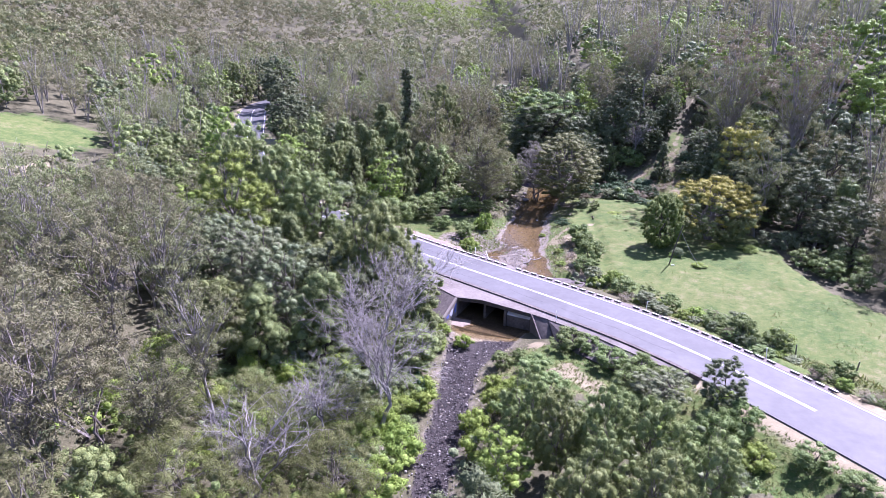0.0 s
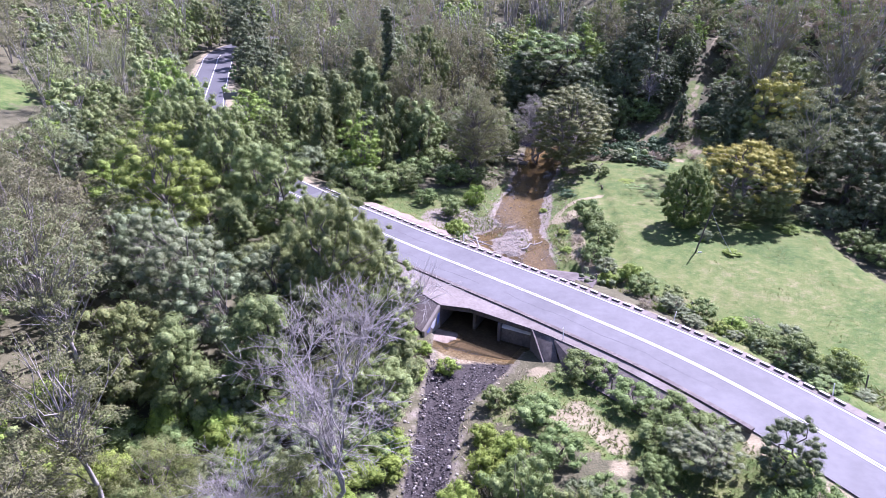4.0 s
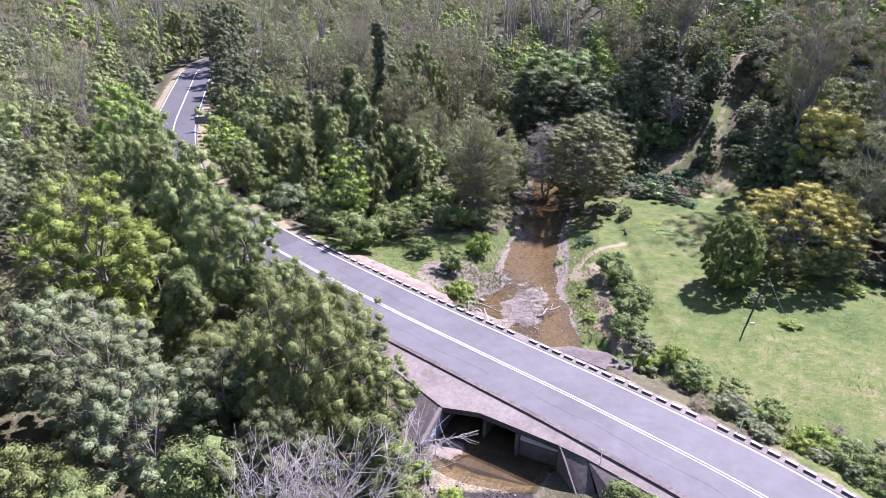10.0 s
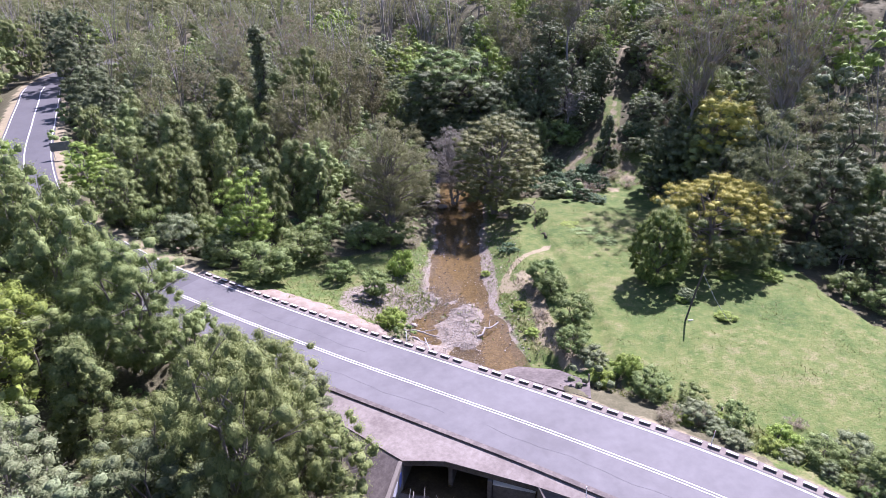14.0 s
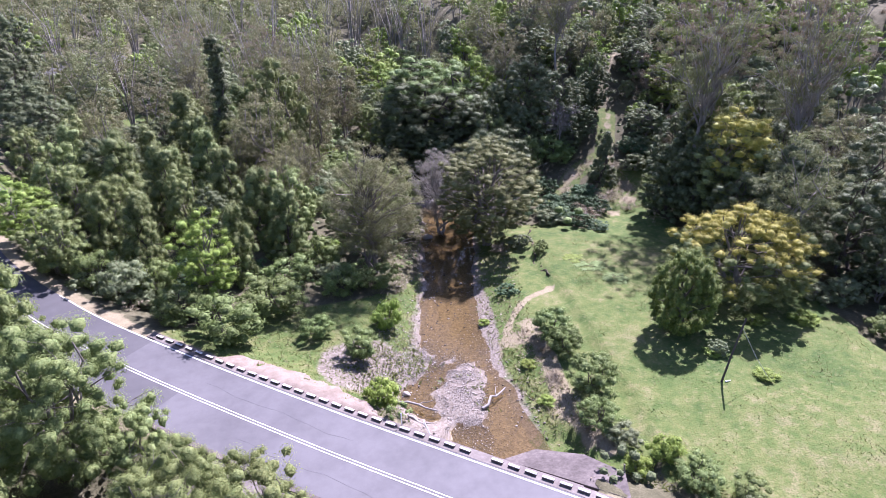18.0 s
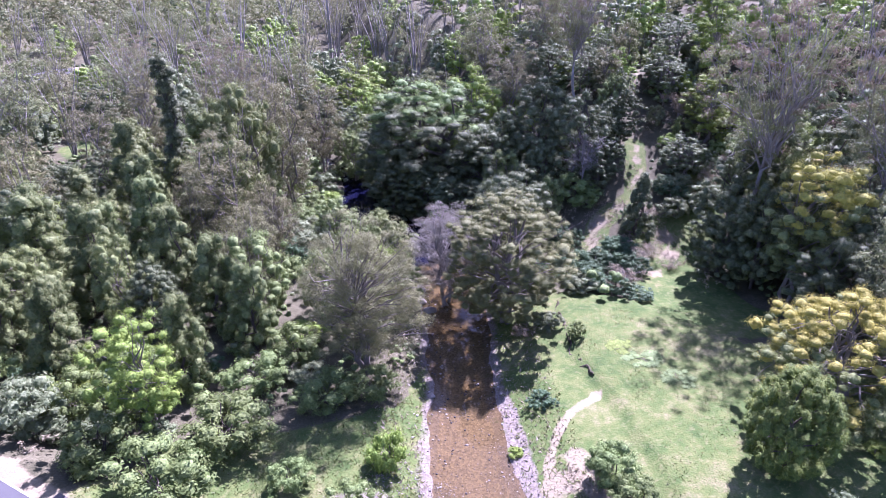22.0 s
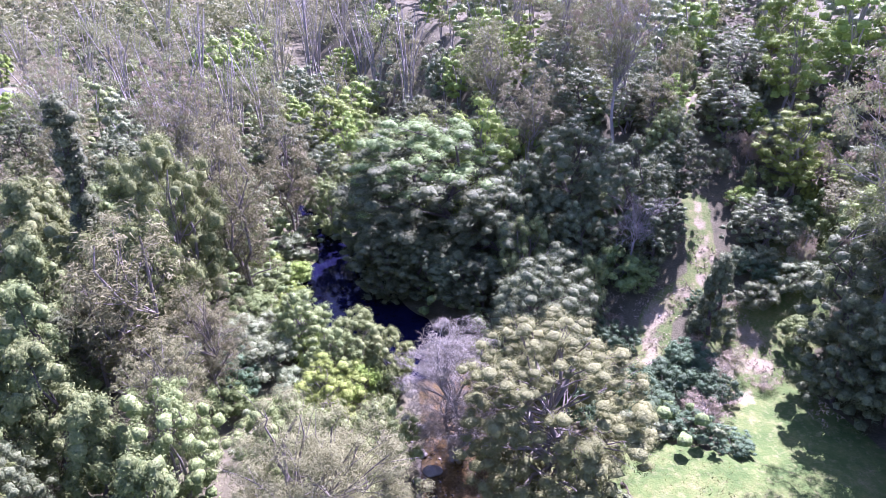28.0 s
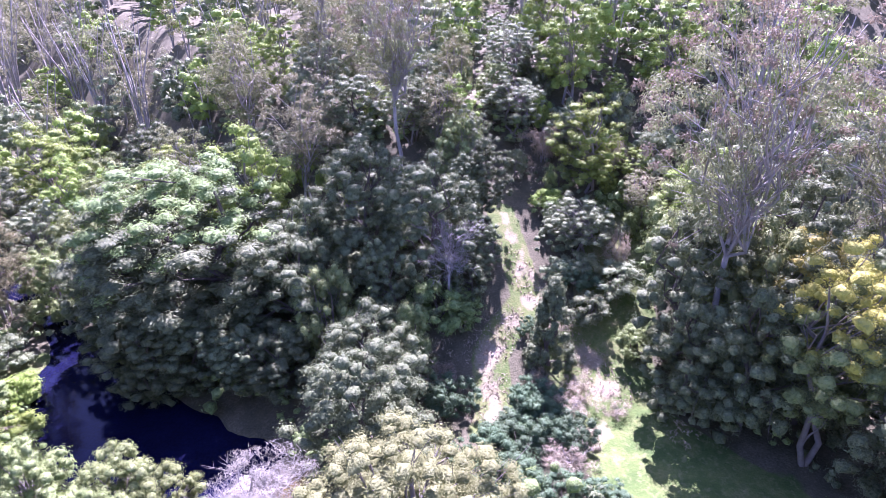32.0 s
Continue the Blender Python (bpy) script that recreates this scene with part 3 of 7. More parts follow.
def eroded_edge():
    """The crumbling earth step where the paddock drops to the creek flat."""
    rng = np.random.default_rng(61)
    line = curve([q for q in EDGE_OF_PADDOCK if q[1] > 96], 0.3)
    side = np.gradient(line, axis=0)
    side = np.stack([-side[:, 1], side[:, 0]], 1) / np.linalg.norm(side, axis=1)[:, None]
    wob = np.convolve(rng.normal(size=len(line) + 4), np.ones(5) / 5, "valid")[:, None] * 0.5 + rng.normal(size=(len(line), 1)) * 0.07
    rows = []
    for off, up in ((-0.13, -0.08), (-0.05, 0.04), (0.02, 0.03), (0.08, -0.12), (0.18, -0.14)):
        q = line + side * (off + wob * (1.0 if -0.2 < off < 0.3 else 0.6))
        top = land(q[:, 0], q[:, 1]) if off < 0.0 else np.minimum(land(q[:, 0], q[:, 1]), land(line[:, 0] + side[:, 0] * 0.6, line[:, 1] + side[:, 1] * 0.6) + (0.36 if off < 0.1 else 0.2))
        rows.append(np.c_[q, top + up + rng.normal(size=len(q)) * 0.025])
    n, k = len(line), len(rows)
    idx = np.arange(n * k).reshape(k, n)
    f = np.stack([idx[:-1, :-1], idx[:-1, 1:], idx[1:, 1:], idx[1:, :-1]], -1).reshape(-1, 4)
    tagged(link_mesh("eroded_bank", np.concatenate(rows), f, M["soil"]), "crumbling dark earth step along the paddock's edge", "bank", kind="structure")


eroded_edge()


def ribbon(line, side, lo, hi, lift, step=1):
    """A strip of a line's verge between two distances from it, each given as a number or by place."""
    q = line[::step]
    nn = side[::step]
    a = np.c_[q[:, :2] + nn * np.reshape(lo, (-1, 1)), q[:, 2] + lift]
    b = np.c_[q[:, :2] + nn * np.reshape(hi, (-1, 1)), q[:, 2] + lift]
    return a, b


def slab(name, a, b, thick, mat, parent=None):
    """A solid strip between two rails of points."""
    n = len(a)
    down = np.array([0, 0, -thick])
    verts = np.concatenate([a, b, a + down, b + down])
    f = []
    for i in range(n - 1):
        f += [(i, n + i, n + i + 1, i + 1), (2 * n + i, 2 * n + i + 1, 3 * n + i + 1, 3 * n + i), (i, i + 1, 2 * n + i + 1, 2 * n + i), (n + i, 3 * n + i, 3 * n + i + 1, n + i + 1)]
    f += [(0, 2 * n, 3 * n, n), (n - 1, 2 * n - 1, 4 * n - 1, 3 * n - 1)]
    ob = link_mesh(name, verts, f, mat, parent)
    bm = bmesh.new()
    bm.from_mesh(ob.data)
    bmesh.ops.recalc_face_normals(bm, faces=bm.faces)
    bm.to_mesh(ob.data)
    bm.free()
    return ob


def along(x, y):
    return int(near(ROAD, np.array([x]), np.array([y]))[1][0])


SEAM = along(-15.0, 90.4)
HALF = ROAD_W / 2
road = slab("road", *ribbon(ROAD[:SEAM + 1], ROAD_N[:SEAM + 1], -HALF + 0.2, HALF, 0.0), 0.35, M["asphalt"])
tagged(road, "worn pale grey asphalt road crossing the creek", "road", kind="structure")
road_far = slab("road_beyond", *ribbon(ROAD[SEAM:], ROAD_N[SEAM:], -HALF + 0.2, HALF - 0.2, 0.0), 0.35, M["asphalt_new"])
tagged(road_far, "darker resealed asphalt road curving away between trees", "road", kind="structure")


# ---- culvert bridge ----
def part(name, bm, mat, parent=None, label=""):
    me = bpy.data.meshes.new(name)
    bmesh.ops.recalc_face_normals(bm, faces=bm.faces)
    bm.to_mesh(me)
    bm.free()
    me.materials.append(mat)
    ob = new(name, me)
    ob.parent = parent
    return tagged(ob, label)


def box_bm(sx, sy, sz, bevel=0.02, at=(0, 0, 0)):
    bm = bmesh.new()
    bmesh.ops.create_cube(bm, size=1.0)
    for v in bm.verts:
        v.co = Vector((v.co.x * sx + at[0], v.co.y * sy + at[1], v.co.z * sz + at[2]))
    if bevel:
        bmesh.ops.bevel(bm, geom=list(bm.edges), offset=bevel, segments=1, affect="EDGES")
    return bm


def prism(name, top, low, mat, parent, label="", bevel=0.03):
    """A solid between two rings of corners of the same count."""
    bm = bmesh.new()
    a, b = [bm.verts.new(p) for p in top], [bm.verts.new(p) for p in low]
    n = len(a)
    bm.faces.new(a)
    bm.faces.new(b[::-1])
    for i in range(n):
        bm.faces.new((a[i], b[i], b[(i + 1) % n], a[(i + 1) % n]))
    if bevel:
        bmesh.ops.bevel(bm, geom=list(bm.edges), offset=bevel, segments=1, affect="EDGES")
    return part(name, bm, mat, parent, label)


def kerb_line(x0, y0, x1, y1):
    a, b = sorted((along(x0, y0), along(x1, y1)))
    return slice(a, b + 1)


bridge = tagged(new("culvert_bridge"), "low concrete culvert bridge with three openings under the road", "bridge")
DECK = 2.13
F = [Vector((*p, DECK)) for p in FACE]
T = Vector((THROUGH.x, THROUGH.y, 0))


def flat(pts, z):
    return [Vector((p[0], p[1], z)) for p in pts]


# deck over the cells, with its thick edge
BACK_L, BACK_R = F[0] + T * 11.7, F[2] + T * 9.7
deck = [F[0], F[1], F[2], BACK_R, BACK_L]
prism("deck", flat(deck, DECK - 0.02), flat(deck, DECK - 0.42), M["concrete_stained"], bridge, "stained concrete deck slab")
for name, at in (("side_wall", 0.0), ("pier", 0.34), ("pier", 0.655), ("side_wall", 1.0)):
    base = F[0].lerp(F[2], at) + T * (0.02 if at in (0.0, 1.0) else 0.9 if at < 0.5 else 0.15)
    across = (F[2] - F[0]).normalized() * (0.14 if 0 < at < 1 else 0.22)
    shift = Vector((0, 0, 0)) if 0 < at < 1 else across * (-1 if at == 0 else 1)
    run = T * (11.5 - 2.0 * at - (0.8 if 0 < at < 0.5 else 0))
    ring = [base - across + shift, base + across + shift, base + across + shift + run, base - across + shift + run]
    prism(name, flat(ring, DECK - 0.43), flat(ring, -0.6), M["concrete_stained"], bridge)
# added low wall closing one cell; its white sloping top imitates a bright patch
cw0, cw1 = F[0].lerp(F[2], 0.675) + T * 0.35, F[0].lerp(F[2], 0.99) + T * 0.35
prism("cross_wall", [Vector((p.x, p.y, z)) for p, z in ((cw0, 1.2), (cw1, 1.2), (cw1 + T * 0.55, 1.6), (cw0 + T * 0.55, 1.6))], flat((cw0, cw1, cw1 + T * 0.55, cw0 + T * 0.55), -0.6), M["concrete_stained"], bridge, "added dark low wall across one opening")
prism("coping", [Vector((p.x, p.y, z)) for p, z in ((cw0 + T * 0.02, 1.28), (cw1 + T * 0.02, 1.28), (cw1 + T * 0.56, 1.68), (cw0 + T * 0.56, 1.68))], [Vector((p.x, p.y, z)) for p, z in ((cw0 + T * 0.02, 1.205), (cw1 + T * 0.02, 1.205), (cw1 + T * 0.56, 1.605), (cw0 + T * 0.56, 1.605))], M["kerb_white"], bridge, "added pale slope standing in for a bright patch", 0.0)
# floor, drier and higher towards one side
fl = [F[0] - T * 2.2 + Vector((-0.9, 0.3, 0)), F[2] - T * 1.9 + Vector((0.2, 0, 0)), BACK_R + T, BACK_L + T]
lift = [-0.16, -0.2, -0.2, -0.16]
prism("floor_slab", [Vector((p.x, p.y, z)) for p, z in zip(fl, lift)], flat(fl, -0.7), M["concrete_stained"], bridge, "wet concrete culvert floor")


bm = bmesh.new()
bmesh.ops.create_icosphere(bm, subdivisions=3, radius=1.0)
for v in bm.verts:
    k = 1.45 + 0.7 * noise.noise(Vector(v.co) * 1.9)
    v.co = Vector((v.co.x * 1.25 * k, v.co.y * 0.8 * k, v.co.z * (0.075 + 0.02 * noise.noise(Vector(v.co) * 2))))
silt = part("silt_bank", bm, M["rock_pale"])
silt.matrix_basis = pose(1.9, 63.3, -0.07, 0, 0, -25)
for f in silt.data.polygons:
    f.use_smooth = True
tagged(silt, "pale dry silt heaped in the mouth of the culvert", "silt", kind="structure")


def wing(name, top0, top1, low, thick, mat, label):
    across = (top1 - top0).cross(Vector((0, 0, 1))).normalized() * thick
    return prism(name, [top0 - across, top1 - across, top1 + across, top0 + across],
                 [Vector((p.x, p.y, low)) for p in (top0 - across, top1 - across, top1 + across, top0 + across)], mat, bridge, label)


wing_l = wing("wing_wall", F[0] + Vector((-0.16, -0.02, 0.02)), Vector((0.35, 62.75, 0.75)), -0.5, 0.14, M["concrete_pale"], "sloping wing wall with faded spray paint")
wing("wing_wall", F[2] + Vector((0.16, -0.02, 0.02)), Vector((10.15, 58.4, 0.55)), -0.5, 0.15, M["concrete"], "sloping concrete wing wall")


def spray(points, mat, label):
    """A patch of sprayed paint on the inner face of the wing wall."""
    a, b = F[0] + Vector((-0.16, -0.02, 0.0)), Vector((0.35, 62.75, 0.0))
    run = b - a
    run.z = 0
    out = Vector((-run.y, run.x, 0)).normalized() * 0.148
    bm = bmesh.new()
    ring = [a + run * s + out for s, z in points]
    vs = [bm.verts.new((p.x, p.y, z)) for p, (s, z) in zip(ring, points)]
    ws = [bm.verts.new((p.x + out.x * 0.03, p.y + out.y * 0.03, z)) for p, (s, z) in zip(ring, points)]
    bm.faces.new(ws)
    for i in range(len(vs)):
        j = (i + 1) % len(vs)
        bm.faces.new((vs[i], vs[j], ws[j], ws[i]))
    return part("spray_paint", bm, mat, wing_l, label)


spray([(0.05, 1.5), (0.10, 0.6), (0.20, 0.35), (0.24, 1.1), (0.16, 1.55)], M["graffiti_blue"], "faded blue spray paint")
spray([(0.30, 1.25), (0.34, 0.5), (0.48, 0.35), (0.62, 0.75), (0.5, 1.05)], M["graffiti_white"], "white spray paint")
spray([(0.66, 0.85), (0.64, 0.45), (0.8, 0.32), (0.86, 0.6)], M["graffiti_blue"], "faded blue spray paint")

# flat concrete strip from the kerb to the head of the opening, and the battered slopes on both sides
EDGE = [(-8.5, 77.2), (-5.2, 74.0), (-1.7, 69.4), FACE[0], FACE[1], FACE[2], (10.9, 59.75), (15.2, 55.7), (20.8, 49.0)]
for i, (p, q) in enumerate(zip(EDGE, EDGE[1:])):
    rails = []
    for e in (p, q):
        k = along(*e)
        c = ROAD[k, :2] - ROAD_N[k] * (HALF - 0.11)
        rails.append((Vector((c[0], c[1], ROAD[k, 2] + 0.01)), Vector((e[0], e[1], DECK if 2 < i < 6 else ROAD[k, 2] - 0.10))))
    (a0, b0), (a1, b1) = rails
    # alternate panels sit a hair lower, as poured
    dz = Vector((0, 0, -0.003 * (i % 2)))
    prism("apron_panel", [a0 + dz, a1 + dz, b1 + dz, b0 + dz], [v + Vector((0, 0, -0.3)) for v in (a0, a1, b1, b0)], M["concrete"], bridge, bevel=0)
SLOPES = [((-5.2, 74.0), (-1.7, 69.4), (-2.6, 66.6), (-7.0, 71.5), 0.75), ((-1.7, 69.4), FACE[0], (0.25, 62.9), (-2.6, 66.6), 0.55),
          (FACE[2], (10.9, 59.75), (11.3, 57.3), (10.25, 58.2), 0.5), ((10.9, 59.75), (15.2, 55.7), (13.4, 54.1), (11.3, 57.3), 0.95), ((15.2, 55.7), (20.8, 49.0), (19.1, 47.4), (13.4, 54.1), 1.1)]
for p, q, r, s, z in SLOPES:
    top = [Vector((*p, 2.04)), Vector((*q, 2.04)), Vector((*r, z)), Vector((*s, z))]
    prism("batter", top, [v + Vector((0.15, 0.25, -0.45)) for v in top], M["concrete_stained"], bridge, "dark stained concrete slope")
# upstream head wall and slabs
wall_ring = [BACK_L - T * 0.25, BACK_R - T * 0.25, BACK_R + T * 0.05, BACK_L + T * 0.05]
prism("head_wall", flat(wall_ring, DECK + 0.03), flat(wall_ring, DECK - 0.5), M["concrete"], bridge)
prism("upstream_apron", [Vector(p) for p in ((11.3, 72.1, 2.0), (15.9, 68.0, 2.1), (16.9, 70.4, 1.7), (15.6, 73.2, 1.0), (13.0, 75.2, 0.35), (10.4, 74.9, 0.3))],
      [Vector(p) for p in ((11.3, 72.1, -0.4), (15.9, 68.0, -0.4), (16.9, 70.4, -0.4), (15.6, 73.2, -0.4), (13.0, 75.2, -0.4), (10.4, 74.9, -0.4))], M["concrete_stained"], bridge, "worn grey concrete slope above the culvert")
slab_bits = [(-9.0, 89.8), (-6.6, 87.7), (-4.2, 85.6), (-1.8, 83.3), (0.6, 81.1), (3.0, 78.9), (5.0, 77.0)]
outer = [(-8.2, 90.4), (-5.0, 88.9), (-1.8, 87.0), (0.3, 84.8), (1.7, 82.8), (3.4, 80.4), (5.4, 78.2)]
# the rough slab itself: one worn sheet with a ragged outer edge
inner_line, outer_line = curve(slab_bits[:6], 0.45), curve(outer[:6], 0.45)
n = min(len(inner_line), len(outer_line))
inner_line, outer_line = (np.stack([np.interp(np.linspace(0, len(q) - 1, n), np.arange(len(q)), q[:, k]) for k in (0, 1)], 1) for q in (inner_line, outer_line))
fringe = np.random.default_rng(23)
reach = 1 + np.convolve(fringe.normal(size=n + 4), np.ones(5) / 5, "valid") * 0.28 - 0.55 * np.linspace(-1, 1, n) ** 6
rows = []
for k, w in enumerate(np.linspace(0, 1, 7)):
    q = inner_line + (outer_line - inner_line) * (w * reach)[:, None]
    ground = land(q[:, 0], q[:, 1]) + (0.22, 0.24, 0.22, 0.2, 0.17, 0.08, -0.15)[k] + fringe.normal(size=n) * 0.035 * min(k, 3)
    rows.append(np.c_[q, np.where(k == 0, 2.2, np.minimum(ground, 2.3))])
grid = np.arange(7 * n).reshape(7, n)
sheet = link_mesh("apron_slab", np.concatenate(rows), np.stack([grid[:-1, :-1], grid[:-1, 1:], grid[1:, 1:], grid[1:, :-1]], -1).reshape(-1, 4), M["rock_pale"], bridge, True)
tagged(sheet, "pale pinkish stained slab beside the kerb")

# kerbs and lines
kerb_cut = kerb_line(-13.5, 82, 24, 50)
kerb = slab("kerb", *ribbon(ROAD[kerb_cut], ROAD_N[kerb_cut], -HALF + 0.04, -HALF + 0.42, 0.14), 0.4, M["concrete_stained"])
tagged(kerb, "low dark concrete kerb along the downstream road edge", "kerb", kind="structure")
sill_cut = kerb_line(-14, 93, 33, 47)
sill = slab("kerb_sill", *ribbon(ROAD[sill_cut], ROAD_N[sill_cut], HALF - 0.02, HALF + 0.75, 0.012), 0.4, M["concrete"])
tagged(sill, "flat concrete strip under the kerb blocks", "kerb", kind="structure")
for name, cut, lo, hi, label in (("edge_line", kerb_line(-21, 103, 36, 42), HALF - 0.28, HALF - 0.16, "white painted edge line"),
                                 ("centre_line", kerb_line(-34, 116, 29.2, 43.6), 0.16, 0.235, "white painted centre line"),
                                 ("centre_line", kerb_line(-34, 116, 29.2, 43.6), -0.07, 0.005, "white painted centre line"),
                                 ("centre_line", slice(along(-38, 125), along(-50.4, 180)), -0.08, 0.08, "white painted centre line"),
                                 ("edge_line", slice(along(-30, 110), along(-50.4, 180)), HALF - 0.55, HALF - 0.43, "white painted edge line"),
                                 ("edge_line", slice(along(-30, 110), along(-50.4, 180)), -HALF + 0.43, -HALF + 0.55, "white painted edge line")):
    tagged(slab(name, *ribbon(ROAD[cut], ROAD_N[cut], lo, hi, 0.012), 0.02, M["paint"]), label, "road marking", kind="structure")
# long cracks in the seal of the downstream lane
for name, x0, y0, x1, y1, off in (("crack", -6, 80, 6, 69, -1.75), ("crack", 8, 67, 22, 53, -1.55), ("crack", -10, 85, 0, 76, 1.6)):
    cut = kerb_line(x0, y0, x1, y1)
    n = cut.stop - cut.start
    wander = off + 0.12 * np.sin(np.arange(n) * 0.9 + x0) + 0.06 * np.sin(np.arange(n) * 2.3)
    tagged(slab(name, *ribbon(ROAD[cut], ROAD_N[cut], wander - 0.006, wander + 0.006, 0.006), 0.02, M["asphalt_crack"]), "thin dark crack in the asphalt", "road crack", kind="structure")
# a darker reseal patch reaching past the seam
cut = sorted((along(-10.8, 84.6), SEAM))
seg = slice(cut[0], cut[1] + 1)
a, b = ribbon(ROAD[seg], ROAD_N[seg], -HALF + 0.6, -0.14, 0.006)
tagged(slab("road_patch", a, b, 0.02, M["asphalt_new"]), "dark asphalt repair patch", "road patch", kind="structure")


# ---- plants ----
def unit(v):
    return v / np.maximum(np.linalg.norm(v, axis=-1, keepdims=True), 1e-9)


def sprays(rng, centres, radii, count, length, width, droop=0.3, squash=0.75, under=-0.35, loose=0.6, inner=0.72):
    """Leaf sprays, each one small pointed blade, over the upper shells of puffs of foliage."""
    c = np.repeat(centres, count, axis=0)
    r = np.repeat(radii, count)[:, None]
    d = unit(rng.normal(size=c.shape))
    flip = d[:, 2] < under
    d[flip, 2] *= -1
    pos = c + d * r * (inner + (1 - inner) * rng.random((len(c), 1))) * np.array([1, 1, squash])
    n = unit(d + np.array([0, 0, 0.35]) + rng.normal(size=c.shape) * loose * 0.5)
    way = unit(rng.normal(size=c.shape)) + np.array([0, 0, -droop])
    axis = unit(way - n * np.sum(way * n, axis=1, keepdims=True))
    side = np.cross(n, axis)
    s = (0.6 + 0.8 * rng.random((len(c), 1)))
    L, W = length * s, width * s
    v = np.stack([pos - side * W / 2, pos + side * W / 2, pos + axis * L - n * L * 0.12], 1)
    return v.reshape(-1, 3)


def ico(level):
    bm = bmesh.new()
    bmesh.ops.create_icosphere(bm, subdivisions=level, radius=1.0)
    bm.verts.ensure_lookup_table()
    low = [v for v in bm.verts if v.co.z < -0.7]
    bmesh.ops.delete(bm, geom=low, context="VERTS")
    bm.verts.index_update()
    v, f = np.array([v.co for v in bm.verts]), np.array([[q.index for q in g.verts] for g in bm.faces])
    bm.free()
    return v, f


LUMP = {1: ico(1)}


def lumps(rng, centres, radii, squash, level):
    """The closed leaf masses inside the tufts: uneven shells open below."""
    v, f = LUMP[level]
    k = len(centres)
    out = v[None] * (1 + rng.normal(size=(k, len(v), 1)) * 0.2) * radii[:, None, None] * np.array([1, 1, squash]) + centres[:, None]
    return out.reshape(-1, 3), (f[None] + (np.arange(k) * len(v))[:, None, None]).reshape(-1, 3)


def crown_mesh(name, rng, c, r, count, L, W, mat, parent, droop, squash, under, loose, level):
    """Leaf sprays, over closed masses where the foliage is dense."""
    if level:
        v = sprays(rng, c, r * 1.2, count, L * 0.78, W * 0.72, droop, squash, under, loose, 0.45)
    else:
        v = sprays(rng, c, r * 1.1, int(count * 0.9), L * 0.8, W * 0.85, droop, squash, under, loose, 0.4)
    f = np.arange(len(v)).reshape(-1, 3)
    slots = np.zeros(len(f), int)
    if level:
        cv, cf = lumps(rng, c, r * 0.62, squash, level)
        slots = np.r_[slots, np.ones(len(cf), int)]
        f = np.concatenate([f, cf + len(v)])
        v = np.concatenate([v, cv])
    ob = link_mesh(name, v, f, [M[mat], M[mat + "_core"]], parent, slots=slots)
    ob.data.polygons.foreach_set("use_smooth", slots.astype(bool))
    return ob


def tube(points, radii, sides=5):
    p = np.asarray(points, float)
    t = unit(np.gradient(p, axis=0))
    ref = np.where(np.abs(t[:, 2:3]) > 0.9, np.array([[1.0, 0, 0]]), np.array([[0, 0, 1.0]]))
    a = unit(np.cross(t, ref))
    b = np.cross(t, a)
    ang = np.arange(sides) * 2 * np.pi / sides
    ring = p[:, None] + (a[:, None] * np.cos(ang)[None, :, None] + b[:, None] * np.sin(ang)[None, :, None]) * np.asarray(radii)[:, None, None]
    k = len(p)
    i = np.arange((k - 1) * sides).reshape(k - 1, sides)
    j = np.roll(i, -1, axis=1)
    return ring.reshape(-1, 3), np.stack([i, j, j + sides, i + sides], -1).reshape(-1, 4)


class Wood:
    def __init__(self):
        self.v, self.f, self.n = [], [], 0

    def limb(self, rng, a, b, r0, r1, sag=0.1, steps=5, sides=5):
        a, b = np.asarray(a, float), np.asarray(b, float)
        t = np.linspace(0, 1, steps)[:, None]
        wob = rng.normal(size=(steps, 3)) * np.linalg.norm(b - a) * 0.035
        wob[0] = wob[-1] = 0
        p = a + (b - a) * t + wob
        p[:, 2] += sag * np.linalg.norm(b - a) * np.sin(np.pi * t[:, 0])
        v, f = tube(p, np.linspace(r0, r1, steps), sides)
        self.v.append(v)
        self.f.append(f + self.n)
        self.n += len(v)
        return p


def crown_points(rng, n, shape, rx, lo, hi, shell=0.5):
    """Middles of the foliage puffs in a crown of that outline."""
    out = []
    while len(out) < n:
        if shape == "cone":
            h = rng.random() ** 1.3
            r = rx * (1 - h) ** 0.75 * (shell + (1 - shell) * rng.random())
            a = rng.random() * 2 * math.pi
            out.append((r * math.cos(a), r * math.sin(a), lo + (hi - lo) * h))
        elif shape == "column":
            h = rng.random()
            r = rx * (0.75 + 0.25 * math.sin(6 * h + 1)) * (1 - 0.5 * h ** 4) * (shell + (1 - shell) * rng.random())
            a = rng.random() * 2 * math.pi
            out.append((r * math.cos(a), r * math.sin(a), lo + (hi - lo) * h))
        else:
            d = rng.normal(size=3)
            d /= np.linalg.norm(d)
            u = shell + (1 - shell) * rng.random() ** 0.6
            if shape == "vase" and d[2] < 0:
                d[:2] *= 1 + d[2] * 0.6
            if shape == "dome" and d[2] < 0:
                d[2] *= 0.9
            out.append((d[0] * rx * u, d[1] * rx * u, (lo + hi) / 2 + d[2] * (hi - lo) / 2 * u))
    return np.array(out)


